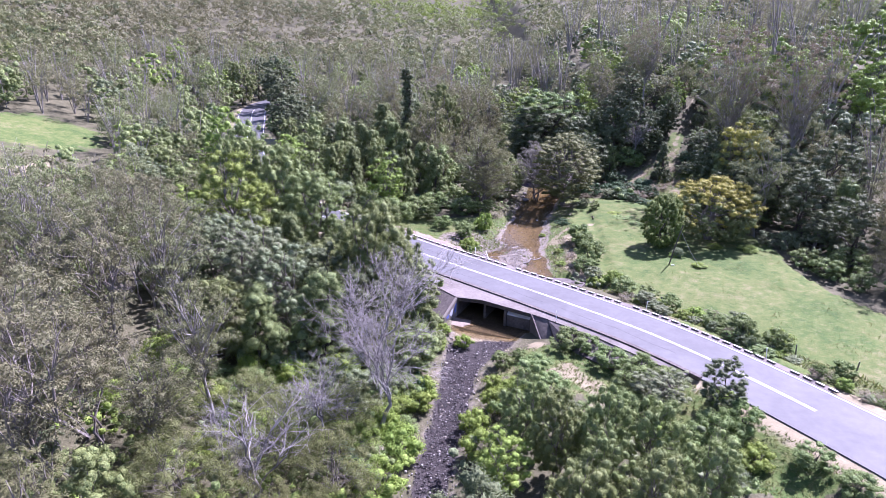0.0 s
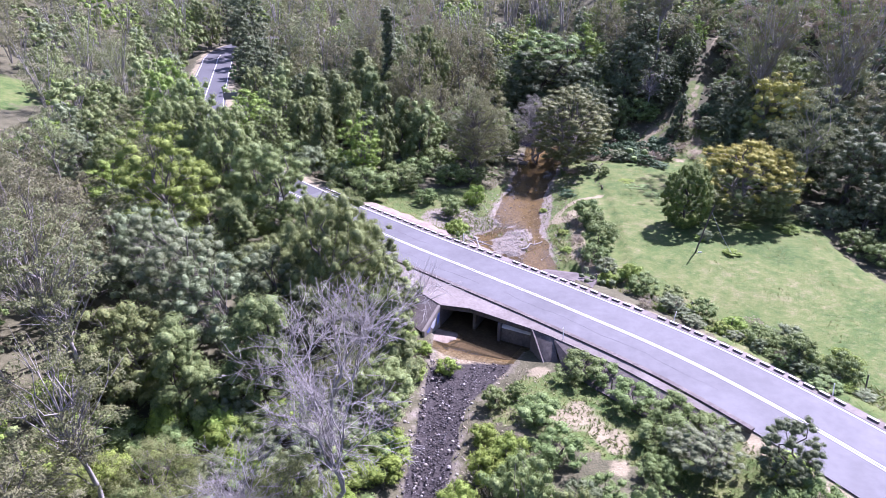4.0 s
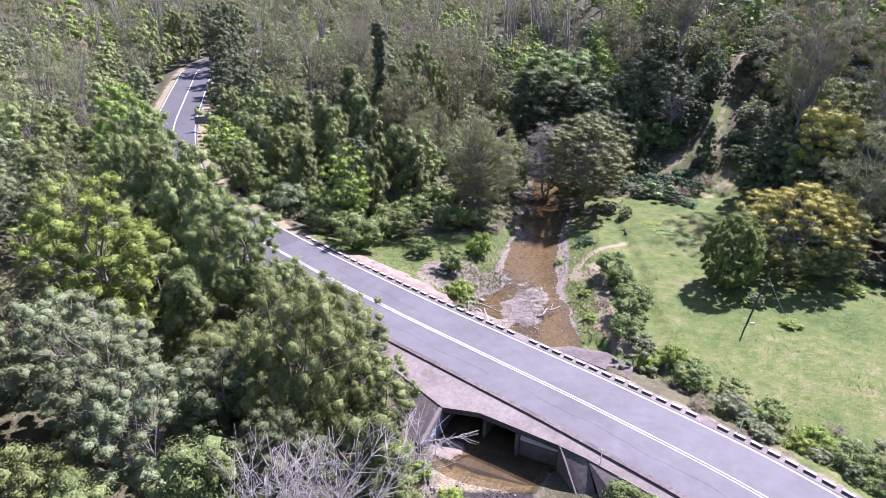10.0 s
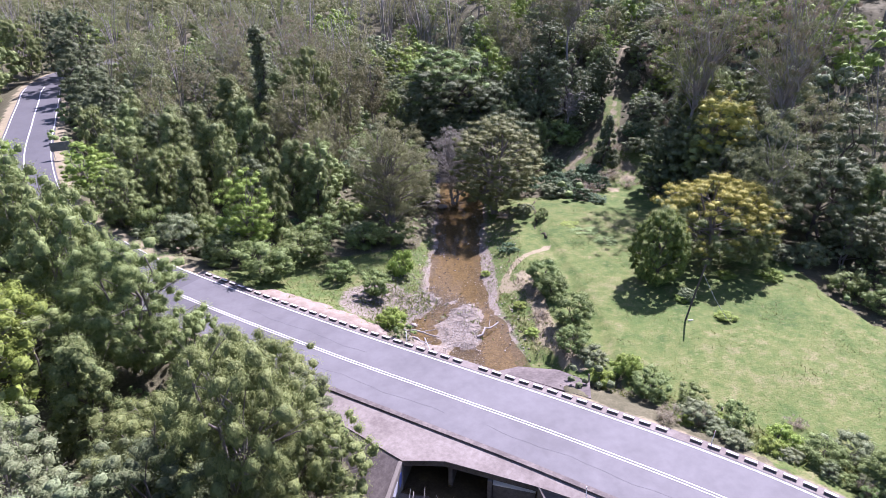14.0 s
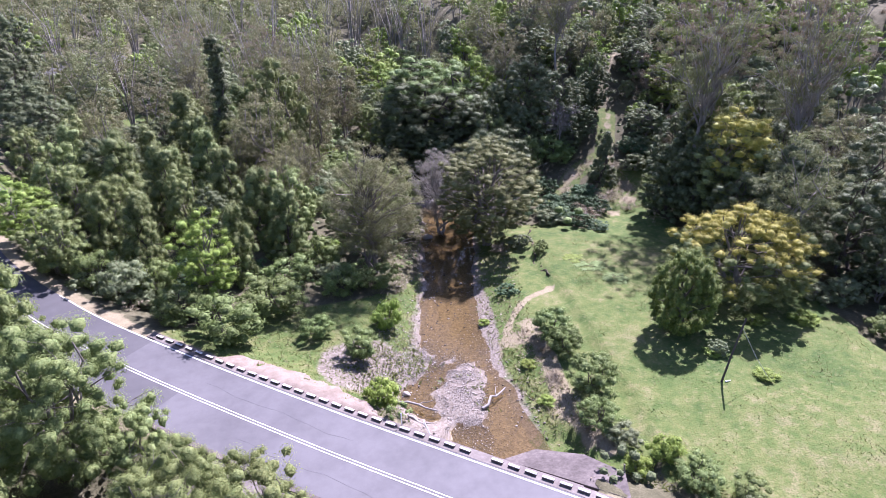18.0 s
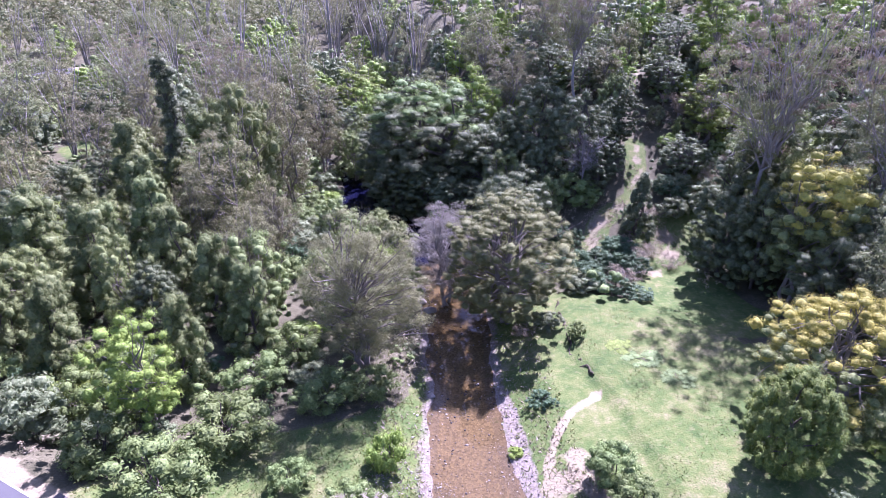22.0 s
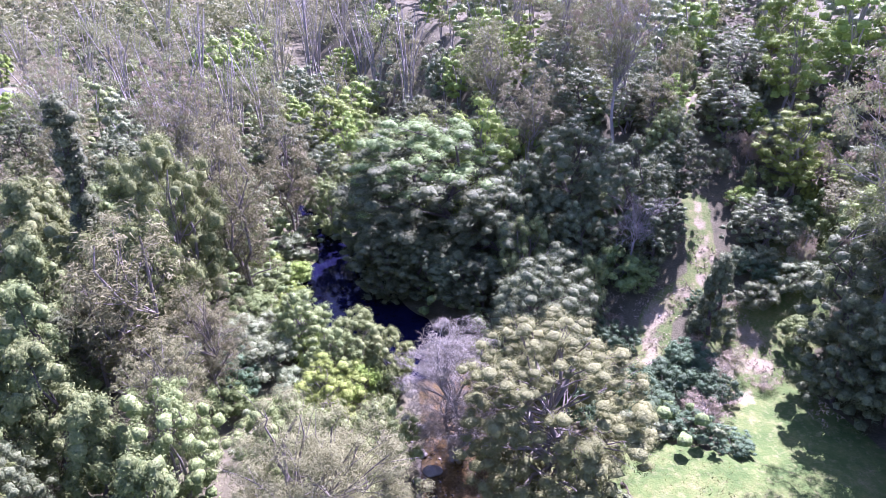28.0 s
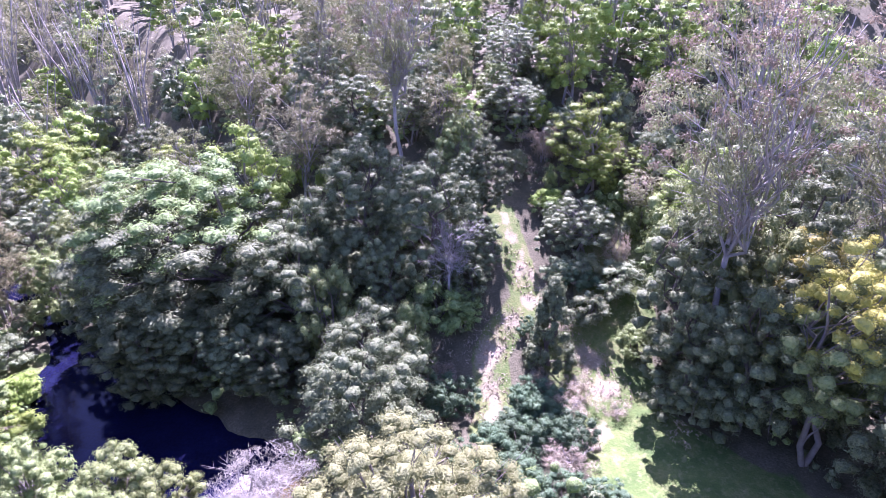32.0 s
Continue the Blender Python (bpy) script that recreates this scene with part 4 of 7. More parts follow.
def make_tree(name, seed, H, rx, low, shape, puffs, pr, count, leaf, mat, bark, stems=1, trunk=0.2, droop=0.3, squash=0.75, shell=0.5, loose=0.6, blossom=0.0, limbs=24, label="", category="tree", flush="leaf_yellow", under=-0.35, level=0, fan=0.38, fork=0.0, lobe=1.0):
    """A plant at the origin: trunk with its limbs, and a crown; the blossom is a part of its own."""
    rng = np.random.default_rng(seed)
    thing = new(name)
    # a lumpy outline: a few lobes shift the puffs
    puffs, pr = int(puffs * 1.4), pr * 0.82
    c = crown_points(rng, puffs, shape, rx, low * H, H - pr * 0.6, shell)
    lobes = rng.normal(size=(5, 3)) * np.array([rx, rx, H * 0.2]) * 0.35 * lobe
    c = c + lobes[rng.integers(0, 5, len(c))] * np.array([0.6, 0.6, 0.5])
    far_out = np.quantile(np.hypot(c[:, 0], c[:, 1]), 0.93)
    c[:, :2] *= (rx - 0.8 * pr) / far_out
    c[:, 2] = np.interp(c[:, 2], [c[:, 2].min(), c[:, 2].max()], [max(low * H, pr * 0.5), H - pr * 0.8])
    c[:, 2] = np.clip(c[:, 2], pr * 0.5, H)
    r = pr * (0.5 + 0.9 * rng.random(len(c)))
    wood = Wood()
    ends = c[np.argsort(-c[:, 2])]
    tips = []
    if fork:
        wood.limb(rng, (0, 0, -0.4), (0, 0, fork * H), trunk * 2.4, trunk * 1.5, 0.0, 6, 7)
    for s in range(stems):
        a = rng.random() * 6.28
        foot = np.array([math.cos(a), math.sin(a), 0]) * (0.0 if stems == 1 else trunk * 1.6)
        goal = np.array([math.cos(a) * rx * (0.12 if stems == 1 else fan), math.sin(a) * rx * (0.12 if stems == 1 else fan), H * 0.86])
        foot = np.array([0, 0, fork * H]) if fork else foot - np.array([0, 0, 0.4])
        p = wood.limb(rng, foot, goal, trunk, trunk * 0.22, 0.0, 8, 6)
        tips.append(p)
    for e in ends[:: max(1, len(ends) // limbs)]:
        p = tips[rng.integers(0, len(tips))]
        k = int(np.clip(np.argmin(np.abs(p[:, 2] - e[2] * (0.55 + 0.2 * rng.random()))), 1, len(p) - 2))
        rr = trunk * (0.5 - 0.35 * k / len(p))
        q = wood.limb(rng, p[k], e, rr, rr * 0.25, 0.06, 5, 4)
        for _ in range(2):
            wood.limb(rng, q[2 + rng.integers(0, 2)], e + rng.normal(size=3) * pr, rr * 0.4, rr * 0.1, 0.05, 3, 3)
    link_mesh("trunk", np.concatenate(wood.v), np.concatenate(wood.f), bark, thing, True)
    flower = np.zeros(len(c), bool)
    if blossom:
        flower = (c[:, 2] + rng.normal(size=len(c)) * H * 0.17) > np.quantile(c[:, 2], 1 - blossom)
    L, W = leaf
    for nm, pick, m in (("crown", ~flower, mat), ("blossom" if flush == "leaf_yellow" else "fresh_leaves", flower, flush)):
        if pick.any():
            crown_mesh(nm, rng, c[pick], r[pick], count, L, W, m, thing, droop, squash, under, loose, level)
    tagged(thing, label, category)
    return thing


def make_dead(name, seed, H, spread_r, bark, label, twigs=5, deep=5):
    """A bare tree of forking limbs down to thin twigs."""
    rng = np.random.default_rng(seed)
    thing = new(name)
    main, fine = Wood(), Wood()

    def fork(a, d, length, r, level):
        b = a + d * length
        w = main if level < 2 else fine
        p = w.limb(rng, a, b, r, r * 0.55, 0.02, 5 if level < 2 else 4, 6 if level < 1 else (4 if level < 2 else 3))
        if level >= deep:
            return
        n = (3, 4, 4, twigs, 5, 4)[level]
        for i in range(n):
            at = p[-1] if i == 0 else p[rng.integers(1, len(p))]
            nd = unit(d + rng.normal(size=3) * (0.5 if level < 2 else 0.65) + np.array([0, 0, 0.42 if level < 2 else 0.15]))
            fork(at, nd, length * (0.55 + 0.25 * rng.random()), max(r * 0.52, 0.013), level + 1)

    fork(np.array([0, 0, -0.4]), unit(np.array([0.06, 0.03, 1.0])), H * 0.38, 0.021 * H ** 0.85, 0)
    link_mesh("trunk", np.concatenate(main.v), np.concatenate(main.f), bark, thing, True)
    link_mesh("twig_spray", np.concatenate(fine.v), np.concatenate(fine.f), M["bark_dead"], thing, True)
    return tagged(thing, label, "tree")


KINDS, LABEL, CATEGORY = {}, {}, {}


def kind(key, variants, **a):
    KINDS[key] = []
    LABEL[key], CATEGORY[key] = a["label"], a.get("category", "tree")
    for i in range(variants):
        KINDS[key].append(make_tree(a.get("name", "tree"), 100 * len(KINDS) + i, **{k: v for k, v in a.items() if k != "name"}))


# each kind stands at its own size; copies scale it
kind("brush", 3, H=10, rx=4.0, low=0.08, shape="dome", puffs=125, pr=0.78, count=95, leaf=(0.24, 0.11), mat="leaf_brush", bark=M["bark"], stems=3, trunk=0.16, droop=0.9, squash=0.95, shell=0.66, level=1, label="dense weeping olive-green tree with rounded tufts")
kind("brush_mid", 2, H=10, rx=4.0, low=0.08, shape="dome", puffs=85, pr=0.9, count=100, leaf=(0.22, 0.11), mat="leaf_brush", bark=M["bark"], stems=2, trunk=0.16, droop=0.7, squash=0.95, shell=0.64, limbs=8, level=1, label="dense olive-green tree with rounded tufts")
kind("oak", 3, H=14, rx=4.0, low=0.2, shape="dome", puffs=170, pr=0.75, count=80, leaf=(0.36, 0.06), mat="leaf_oak", bark=M["bark"], stems=2, trunk=0.22, droop=0.4, squash=0.9, shell=0.45, loose=0.8, limbs=60, label="feathery grey-green she-oak beside the creek")
kind("oak_round", 1, H=14, rx=4.2, low=0.1, shape="dome", puffs=360, pr=0.54, count=180, leaf=(0.1, 0.055), mat="leaf_olive", bark=M["bark"], stems=3, trunk=0.2, droop=0.3, squash=0.8, shell=0.6, limbs=60, level=1, lobe=0.4, label="rounded pale olive she-oak leaning over the creek")
kind("oak_mid", 2, H=14, rx=3.4, low=0.12, shape="dome", puffs=95, pr=0.9, count=56, leaf=(0.42, 0.085), mat="leaf_oak", bark=M["bark"], stems=2, trunk=0.2, droop=0.5, squash=1.1, shell=0.5, loose=0.8, limbs=16, label="feathery grey-green she-oak in the woods")
kind("gum", 3, H=16, rx=4.6, low=0.40, shape="vase", puffs=140, pr=0.7, count=70, leaf=(0.25, 0.085), mat="leaf_gum", bark=M["bark_gum"], stems=3, trunk=0.17, droop=0.8, shell=0.3, loose=1.0, limbs=50, label="open-crowned grey-green gum tree with pale trunks")
kind("gum_brown", 3, H=15, rx=4.4, low=0.30, shape="vase", puffs=140, pr=0.72, count=68, leaf=(0.25, 0.085), mat="leaf_gum_brown", bark=M["bark"], stems=3, trunk=0.14, droop=0.8, shell=0.25, loose=1.0, limbs=44, label="thin brownish gum tree with dry open foliage")
kind("gum_tall", 2, H=22, rx=6.0, low=0.36, shape="vase", puffs=230, pr=0.8, count=100, leaf=(0.23, 0.08), mat="leaf_gum", blossom=0.3, flush="leaf_russet", bark=M["bark_gum"], stems=9, trunk=0.11, droop=0.7, shell=0.25, loose=1.0, limbs=70, fan=0.7, fork=0.36, label="tall many-stemmed gum with pink-brown leaf tips")
kind("gum_mid", 3, H=16, rx=4.4, low=0.32, shape="vase", puffs=85, pr=0.9, count=62, leaf=(0.31, 0.12), mat="leaf_gum", bark=M["bark_gum"], stems=2, trunk=0.15, droop=0.7, shell=0.3, loose=1.0, limbs=14, label="grey-green gum tree with a pale trunk in the woods")
kind("gum_brown_mid", 3, H=15, rx=4.4, low=0.28, shape="vase", puffs=85, pr=0.9, count=62, leaf=(0.31, 0.12), mat="leaf_gum_brown", bark=M["bark_gum"], stems=2, trunk=0.14, droop=0.7, shell=0.25, loose=1.0, limbs=14, label="brownish open gum tree in the woods")
kind("brush_big", 2, H=10, rx=4.0, low=0.06, shape="dome", puffs=200, pr=0.64, count=250, leaf=(0.145, 0.055), mat="leaf_brush", bark=M["bark"], stems=3, trunk=0.16, droop=0.9, squash=0.95, shell=0.66, level=1, label="dense weeping olive-green tree with rounded tufts")
kind("oak_fine", 1, H=14, rx=4.0, low=0.12, shape="dome", puffs=240, pr=0.68, count=250, leaf=(0.2, 0.03), mat="leaf_oak", bark=M["bark"], stems=2, trunk=0.22, droop=0.6, squash=1.0, shell=0.45, loose=0.8, limbs=70, label="feathery brown-green she-oak beside the creek")
kind("oak_grey", 1, H=12, rx=3.4, low=0.15, shape="dome", puffs=190, pr=0.6, count=120, leaf=(0.28, 0.03), mat="leaf_grey", bark=M["bark_dead"], stems=3, trunk=0.16, droop=0.1, squash=1.0, shell=0.5, loose=1.0, limbs=60, label="pale lilac-grey twiggy she-oak")
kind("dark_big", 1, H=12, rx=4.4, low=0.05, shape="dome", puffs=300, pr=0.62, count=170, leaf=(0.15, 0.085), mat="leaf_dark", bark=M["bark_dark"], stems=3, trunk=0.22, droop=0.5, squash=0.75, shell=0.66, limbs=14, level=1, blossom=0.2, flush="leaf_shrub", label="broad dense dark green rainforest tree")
kind("mound", 2, name="shrub", H=2.2, rx=2.2, low=0.0, shape="dome", puffs=60, pr=0.42, count=90, leaf=(0.15, 0.09), mat="leaf_mound", bark=M["bark_dark"], stems=3, trunk=0.05, droop=0.3, shell=0.75, limbs=6, level=1, label="low mound of dark blue-green creeper leaves", category="shrub")
kind("bright", 2, H=12, rx=3.8, low=0.18, shape="dome", puffs=100, pr=0.78, count=115, leaf=(0.19, 0.095), mat="leaf_bright", bark=M["bark"], stems=2, trunk=0.18, droop=0.4, shell=0.5, limbs=24, level=1, label="fresh bright green leafy tree")
kind("dark", 3, H=12, rx=4.4, low=0.05, shape="dome", puffs=125, pr=0.85, count=120, leaf=(0.19, 0.1), mat="leaf_dark", bark=M["bark_dark"], stems=2, trunk=0.22, droop=0.4, squash=0.75, shell=0.62, limbs=12, level=1, label="dense dark green rainforest tree")
kind("vine", 2, H=10, rx=2.8, low=0.02, shape="cone", puffs=100, pr=0.75, count=112, leaf=(0.18, 0.1), mat="leaf_vine", bark=M["bark_dark"], stems=1, trunk=0.2, droop=0.8, squash=1.2, shell=0.75, limbs=8, level=1, label="tree smothered in green climbing vines")
kind("column", 2, H=18, rx=1.4, low=0.02, shape="column", puffs=110, pr=0.65, count=76, leaf=(0.24, 0.13), mat="leaf_dark", bark=M["bark_dark"], stems=1, trunk=0.25, droop=0.9, squash=1.2, shell=0.8, limbs=8, level=1, label="tall narrow trunk wrapped in dark climbing vines")
kind("stump", 1, H=7, rx=1.9, low=0.02, shape="cone", puffs=90, pr=0.5, count=80, leaf=(0.17, 0.1), mat="leaf_dark", bark=M["bark_dark"], stems=1, trunk=0.22, droop=0.9, squash=1.2, shell=0.8, limbs=8, level=1, lobe=0.2, label="short stump cone wrapped in dark vines")
kind("regrowth", 2, H=5.5, rx=3.4, low=0.05, shape="dome", puffs=120, pr=0.6, count=110, leaf=(0.3, 0.03), mat="leaf_olive", bark=M["bark"], stems=4, trunk=0.07, droop=-0.3, squash=0.9, shell=0.5, loose=0.9, limbs=40, label="low feathery olive she-oak regrowth")
kind("gum_slim", 2, H=16, rx=3.6, low=0.42, shape="vase", puffs=105, pr=0.7, count=62, leaf=(0.25, 0.085), mat="leaf_gum", bark=M["bark_gum"], stems=1, trunk=0.19, droop=0.8, shell=0.3, loose=1.0, limbs=44, label="slim gum with a pale straight trunk")
kind("silver", 2, H=11, rx=4.2, low=0.2, shape="dome", puffs=115, pr=0.7, count=104, leaf=(0.18, 0.08), mat="leaf_silver", bark=M["bark"], stems=3, trunk=0.16, droop=0.6, shell=0.45, limbs=36, label="pale silvery green leafy tree with slender limbs", level=1)
kind("wattle", 1, H=10, rx=5.2, low=0.05, shape="dome", puffs=400, pr=0.54, count=150, leaf=(0.13, 0.055), mat="leaf_brush", bark=M["bark"], stems=4, trunk=0.2, droop=0.4, squash=0.95, shell=0.68, blossom=0.42, limbs=30, level=1, lobe=0.5, label="spreading tree with golden yellow blossom on its top")
kind("wattle_tall", 1, H=15, rx=4.2, low=0.25, shape="dome", puffs=170, pr=0.75, count=180, leaf=(0.14, 0.065), mat="leaf_brush", bark=M["bark"], stems=2, trunk=0.2, droop=0.4, shell=0.5, blossom=0.45, limbs=24, level=1, label="tall tree with pale yellow blossom above dark woods")
kind("cypress", 1, H=7.5, rx=2.9, low=0.03, shape="dome", puffs=240, pr=0.4, count=110, leaf=(0.17, 0.07), mat="leaf_conifer", bark=M["bark_dark"], stems=1, trunk=0.22, droop=-0.9, squash=1.7, shell=0.8, limbs=8, level=1, lobe=0.2, label="dense dark green cypress with yellowish shoots on the paddock")
kind("shrub", 3, name="shrub", H=2.2, rx=1.5, low=0.0, shape="dome", puffs=40, pr=0.4, count=80, leaf=(0.15, 0.08), mat="leaf_shrub", bark=M["bark_dark"], stems=3, trunk=0.05, droop=0.3, shell=0.72, limbs=6, level=1, label="dense rounded green shrub", category="shrub")
kind("shrub_pale", 2, name="shrub", H=2.4, rx=1.7, low=0.0, shape="dome", puffs=40, pr=0.44, count=80, leaf=(0.15, 0.08), mat="leaf_silver", bark=M["bark"], stems=3, trunk=0.05, droop=0.3, shell=0.7, limbs=6, level=1, label="pale grey-green rounded shrub", category="shrub")
kind("shrub_bright", 2, name="shrub", H=1.6, rx=1.3, low=0.0, shape="dome", puffs=30, pr=0.4, count=80, leaf=(0.15, 0.08), mat="leaf_bright", bark=M["bark"], stems=3, trunk=0.04, droop=0.2, shell=0.6, limbs=6, level=1, label="low bright green leafy bush", category="shrub")
kind("scrub_dry", 2, name="shrub", H=2.0, rx=1.8, low=0.0, shape="dome", puffs=30, pr=0.5, count=56, leaf=(0.34, 0.035), mat="leaf_dry", bark=M["bark_dead"], stems=4, trunk=0.04, droop=0.3, shell=0.4, loose=1.4, limbs=20, label="dry pinkish brown tangled scrub", category="shrub")
KINDS["dead"] = [make_dead("dead_tree", 7 + i, 12, 4, M["bark_dead"], "bare grey dead tree with fine twigs") for i in range(3)]
KINDS["dead_dark"] = [make_dead("dead_tree", 17 + i, 12, 4, M["bark"], "bare dark-limbed dead tree with pale twigs", twigs=4, deep=4) for i in range(2)]
LABEL["dead"], LABEL["dead_dark"], CATEGORY["dead"], CATEGORY["dead_dark"] = "bare grey dead tree with fine twigs", "bare dark-limbed dead tree with pale twigs", "tree", "tree"
SIZE = {"regrowth": (5.5, 3.4), "gum_slim": (16, 3.6), "stump": (7, 1.9), "brush_big": (10, 4), "oak_fine": (14, 4), "oak_grey": (12, 3.4), "dark_big": (12, 4.4), "mound": (2.2, 2.2), "brush": (10, 4), "brush_mid": (10, 4), "oak": (14, 4), "oak_round": (14, 4.2), "oak_mid": (14, 3.4), "gum": (16, 4.6), "gum_brown": (15, 4.4), "gum_mid": (16, 4.4), "gum_tall": (22, 6), "gum_brown_mid": (15, 4.4), "bright": (12, 3.8), "dark": (12, 4.4), "vine": (10, 2.8),
        "column": (18, 1.5), "silver": (11, 4.2), "wattle": (10, 5.2), "wattle_tall": (15, 4.2), "cypress": (7.5, 2.9), "shrub": (2.2, 1.5), "shrub_pale": (2.4, 1.7), "shrub_bright": (1.6, 1.3), "scrub_dry": (2, 1.8), "dead": (12, 4), "dead_dark": (12, 4)}
used, taken = set(), []
turns = random.Random(5)


def plant(key, x, y, H, r=None, label="", group=""):
    """One plant of a kind, scaled to a height and a crown radius, standing on the ground."""
    h0, r0 = SIZE[key]
    options = KINDS[key]
    src = options[turns.randrange(len(options))]
    sz = H / h0
    sx = (r / r0) if r else sz
    m = Matrix.Translation((x, y, height(x, y) - 0.05)) @ Matrix.Rotation(turns.random() * 6.283, 4, "Z") @ Matrix.Diagonal((sx, sx * turns.uniform(0.92, 1.08), sz, 1))
    if src.name in used:
        ob = copy_thing(src, m @ Matrix.Diagonal((1 / src.scale[0], 1 / src.scale[1], 1 / src.scale[2], 1)))
    else:
        used.add(src.name)
        src.matrix_basis = m
        ob = src
    tagged(ob, label or LABEL[key], CATEGORY[key], group)
    taken.append((x, y, r or r0 * sz, H))
    return ob


class Woods:
    """Many plants joined into one mass: coarse crowns of sprays on simple trunks."""

    def __init__(self):
        self.v, self.slot, self.tv, self.tf, self.n = [], [], [], [], 0
        self.mats = ["leaf_gum", "leaf_gum_brown", "leaf_brush", "leaf_dark", "leaf_bright", "leaf_silver", "leaf_oak", "leaf_vine", "leaf_shrub", "leaf_dry"]
        self.cv, self.cf, self.cslot, self.cn = [], [], [], 0
        self.rng = np.random.default_rng(404)

    def add(self, mat, x, y, z, H, r, low, puffs, count, size, shape="dome", trunk=True):
        rng = self.rng
        pr = r * 0.22
        puffs = int(puffs * 1.2)
        c = crown_points(rng, puffs, shape, r * 0.9, low * H, H - pr * 0.6, 0.5) + rng.normal(size=(puffs, 3)) * r * 0.08
        r2 = pr * (0.7 + 0.6 * rng.random(puffs))
        if mat not in ("leaf_gum", "leaf_gum_brown", "leaf_oak", "leaf_dry"):
            cv, cf = lumps(rng, c, r2 * 0.66, 0.85, 1)
            self.cv.append(cv + np.array([x, y, z]))
            self.cf.append(cf + self.cn)
            self.cn += len(cv)
            self.cslot.append(np.full(len(cf), self.mats.index(mat) + len(self.mats)))
            v = sprays(rng, c, r2 * 1.2, count, size * 0.7, size * 0.38, 0.5, inner=0.45)
        else:
            v = sprays(rng, c, r2 * 1.15, count, size * 0.75, size * 0.34, 0.6, inner=0.4)
        self.v.append(v + np.array([x, y, z]))
        self.slot.append(np.full(len(v) // 3, self.mats.index(mat)))
        if trunk:
            for k in range(7 if shape == "vase" else 2):
                a = rng.random() * 6.28
                out = (0.4 + 0.5 * rng.random()) * r
                p = np.array([(0, 0, -0.5), (math.cos(a) * out * 0.3, math.sin(a) * out * 0.3, H * (0.4 + 0.2 * rng.random())), (math.cos(a) * out, math.sin(a) * out, H * (0.85 + 0.15 * rng.random()))])
                tv, tf = tube(p, np.array([0.011, 0.008, 0.003]) * H * (1.0 if k < 2 else 0.6), 4)
                self.tv.append(tv + np.array([x, y, z]))
                self.tf.append(tf + self.n)
                self.n += len(tv)

    def done(self, name, label):
        v = np.concatenate(self.v)
        f, slots = np.arange(len(v)).reshape(-1, 3), np.concatenate(self.slot)
        if self.cv:
            f, slots = np.concatenate([f, np.concatenate(self.cf) + len(v)]), np.concatenate([slots, *self.cslot])
            v = np.concatenate([v, *self.cv])
        ob = link_mesh(name, v, f, [M[m] for m in self.mats] + [M[m + "_core"] for m in self.mats], slots=slots)
        ob.data.polygons.foreach_set("use_smooth", slots >= len(self.mats))
        tagged(ob, label, "woods", kind="stuff")
        if self.tv:
            tagged(link_mesh(name + "_trunks", np.concatenate(self.tv), np.concatenate(self.tf), M["bark_gum"], None, True), "pale slender trunks of the woods", "woods", kind="stuff")


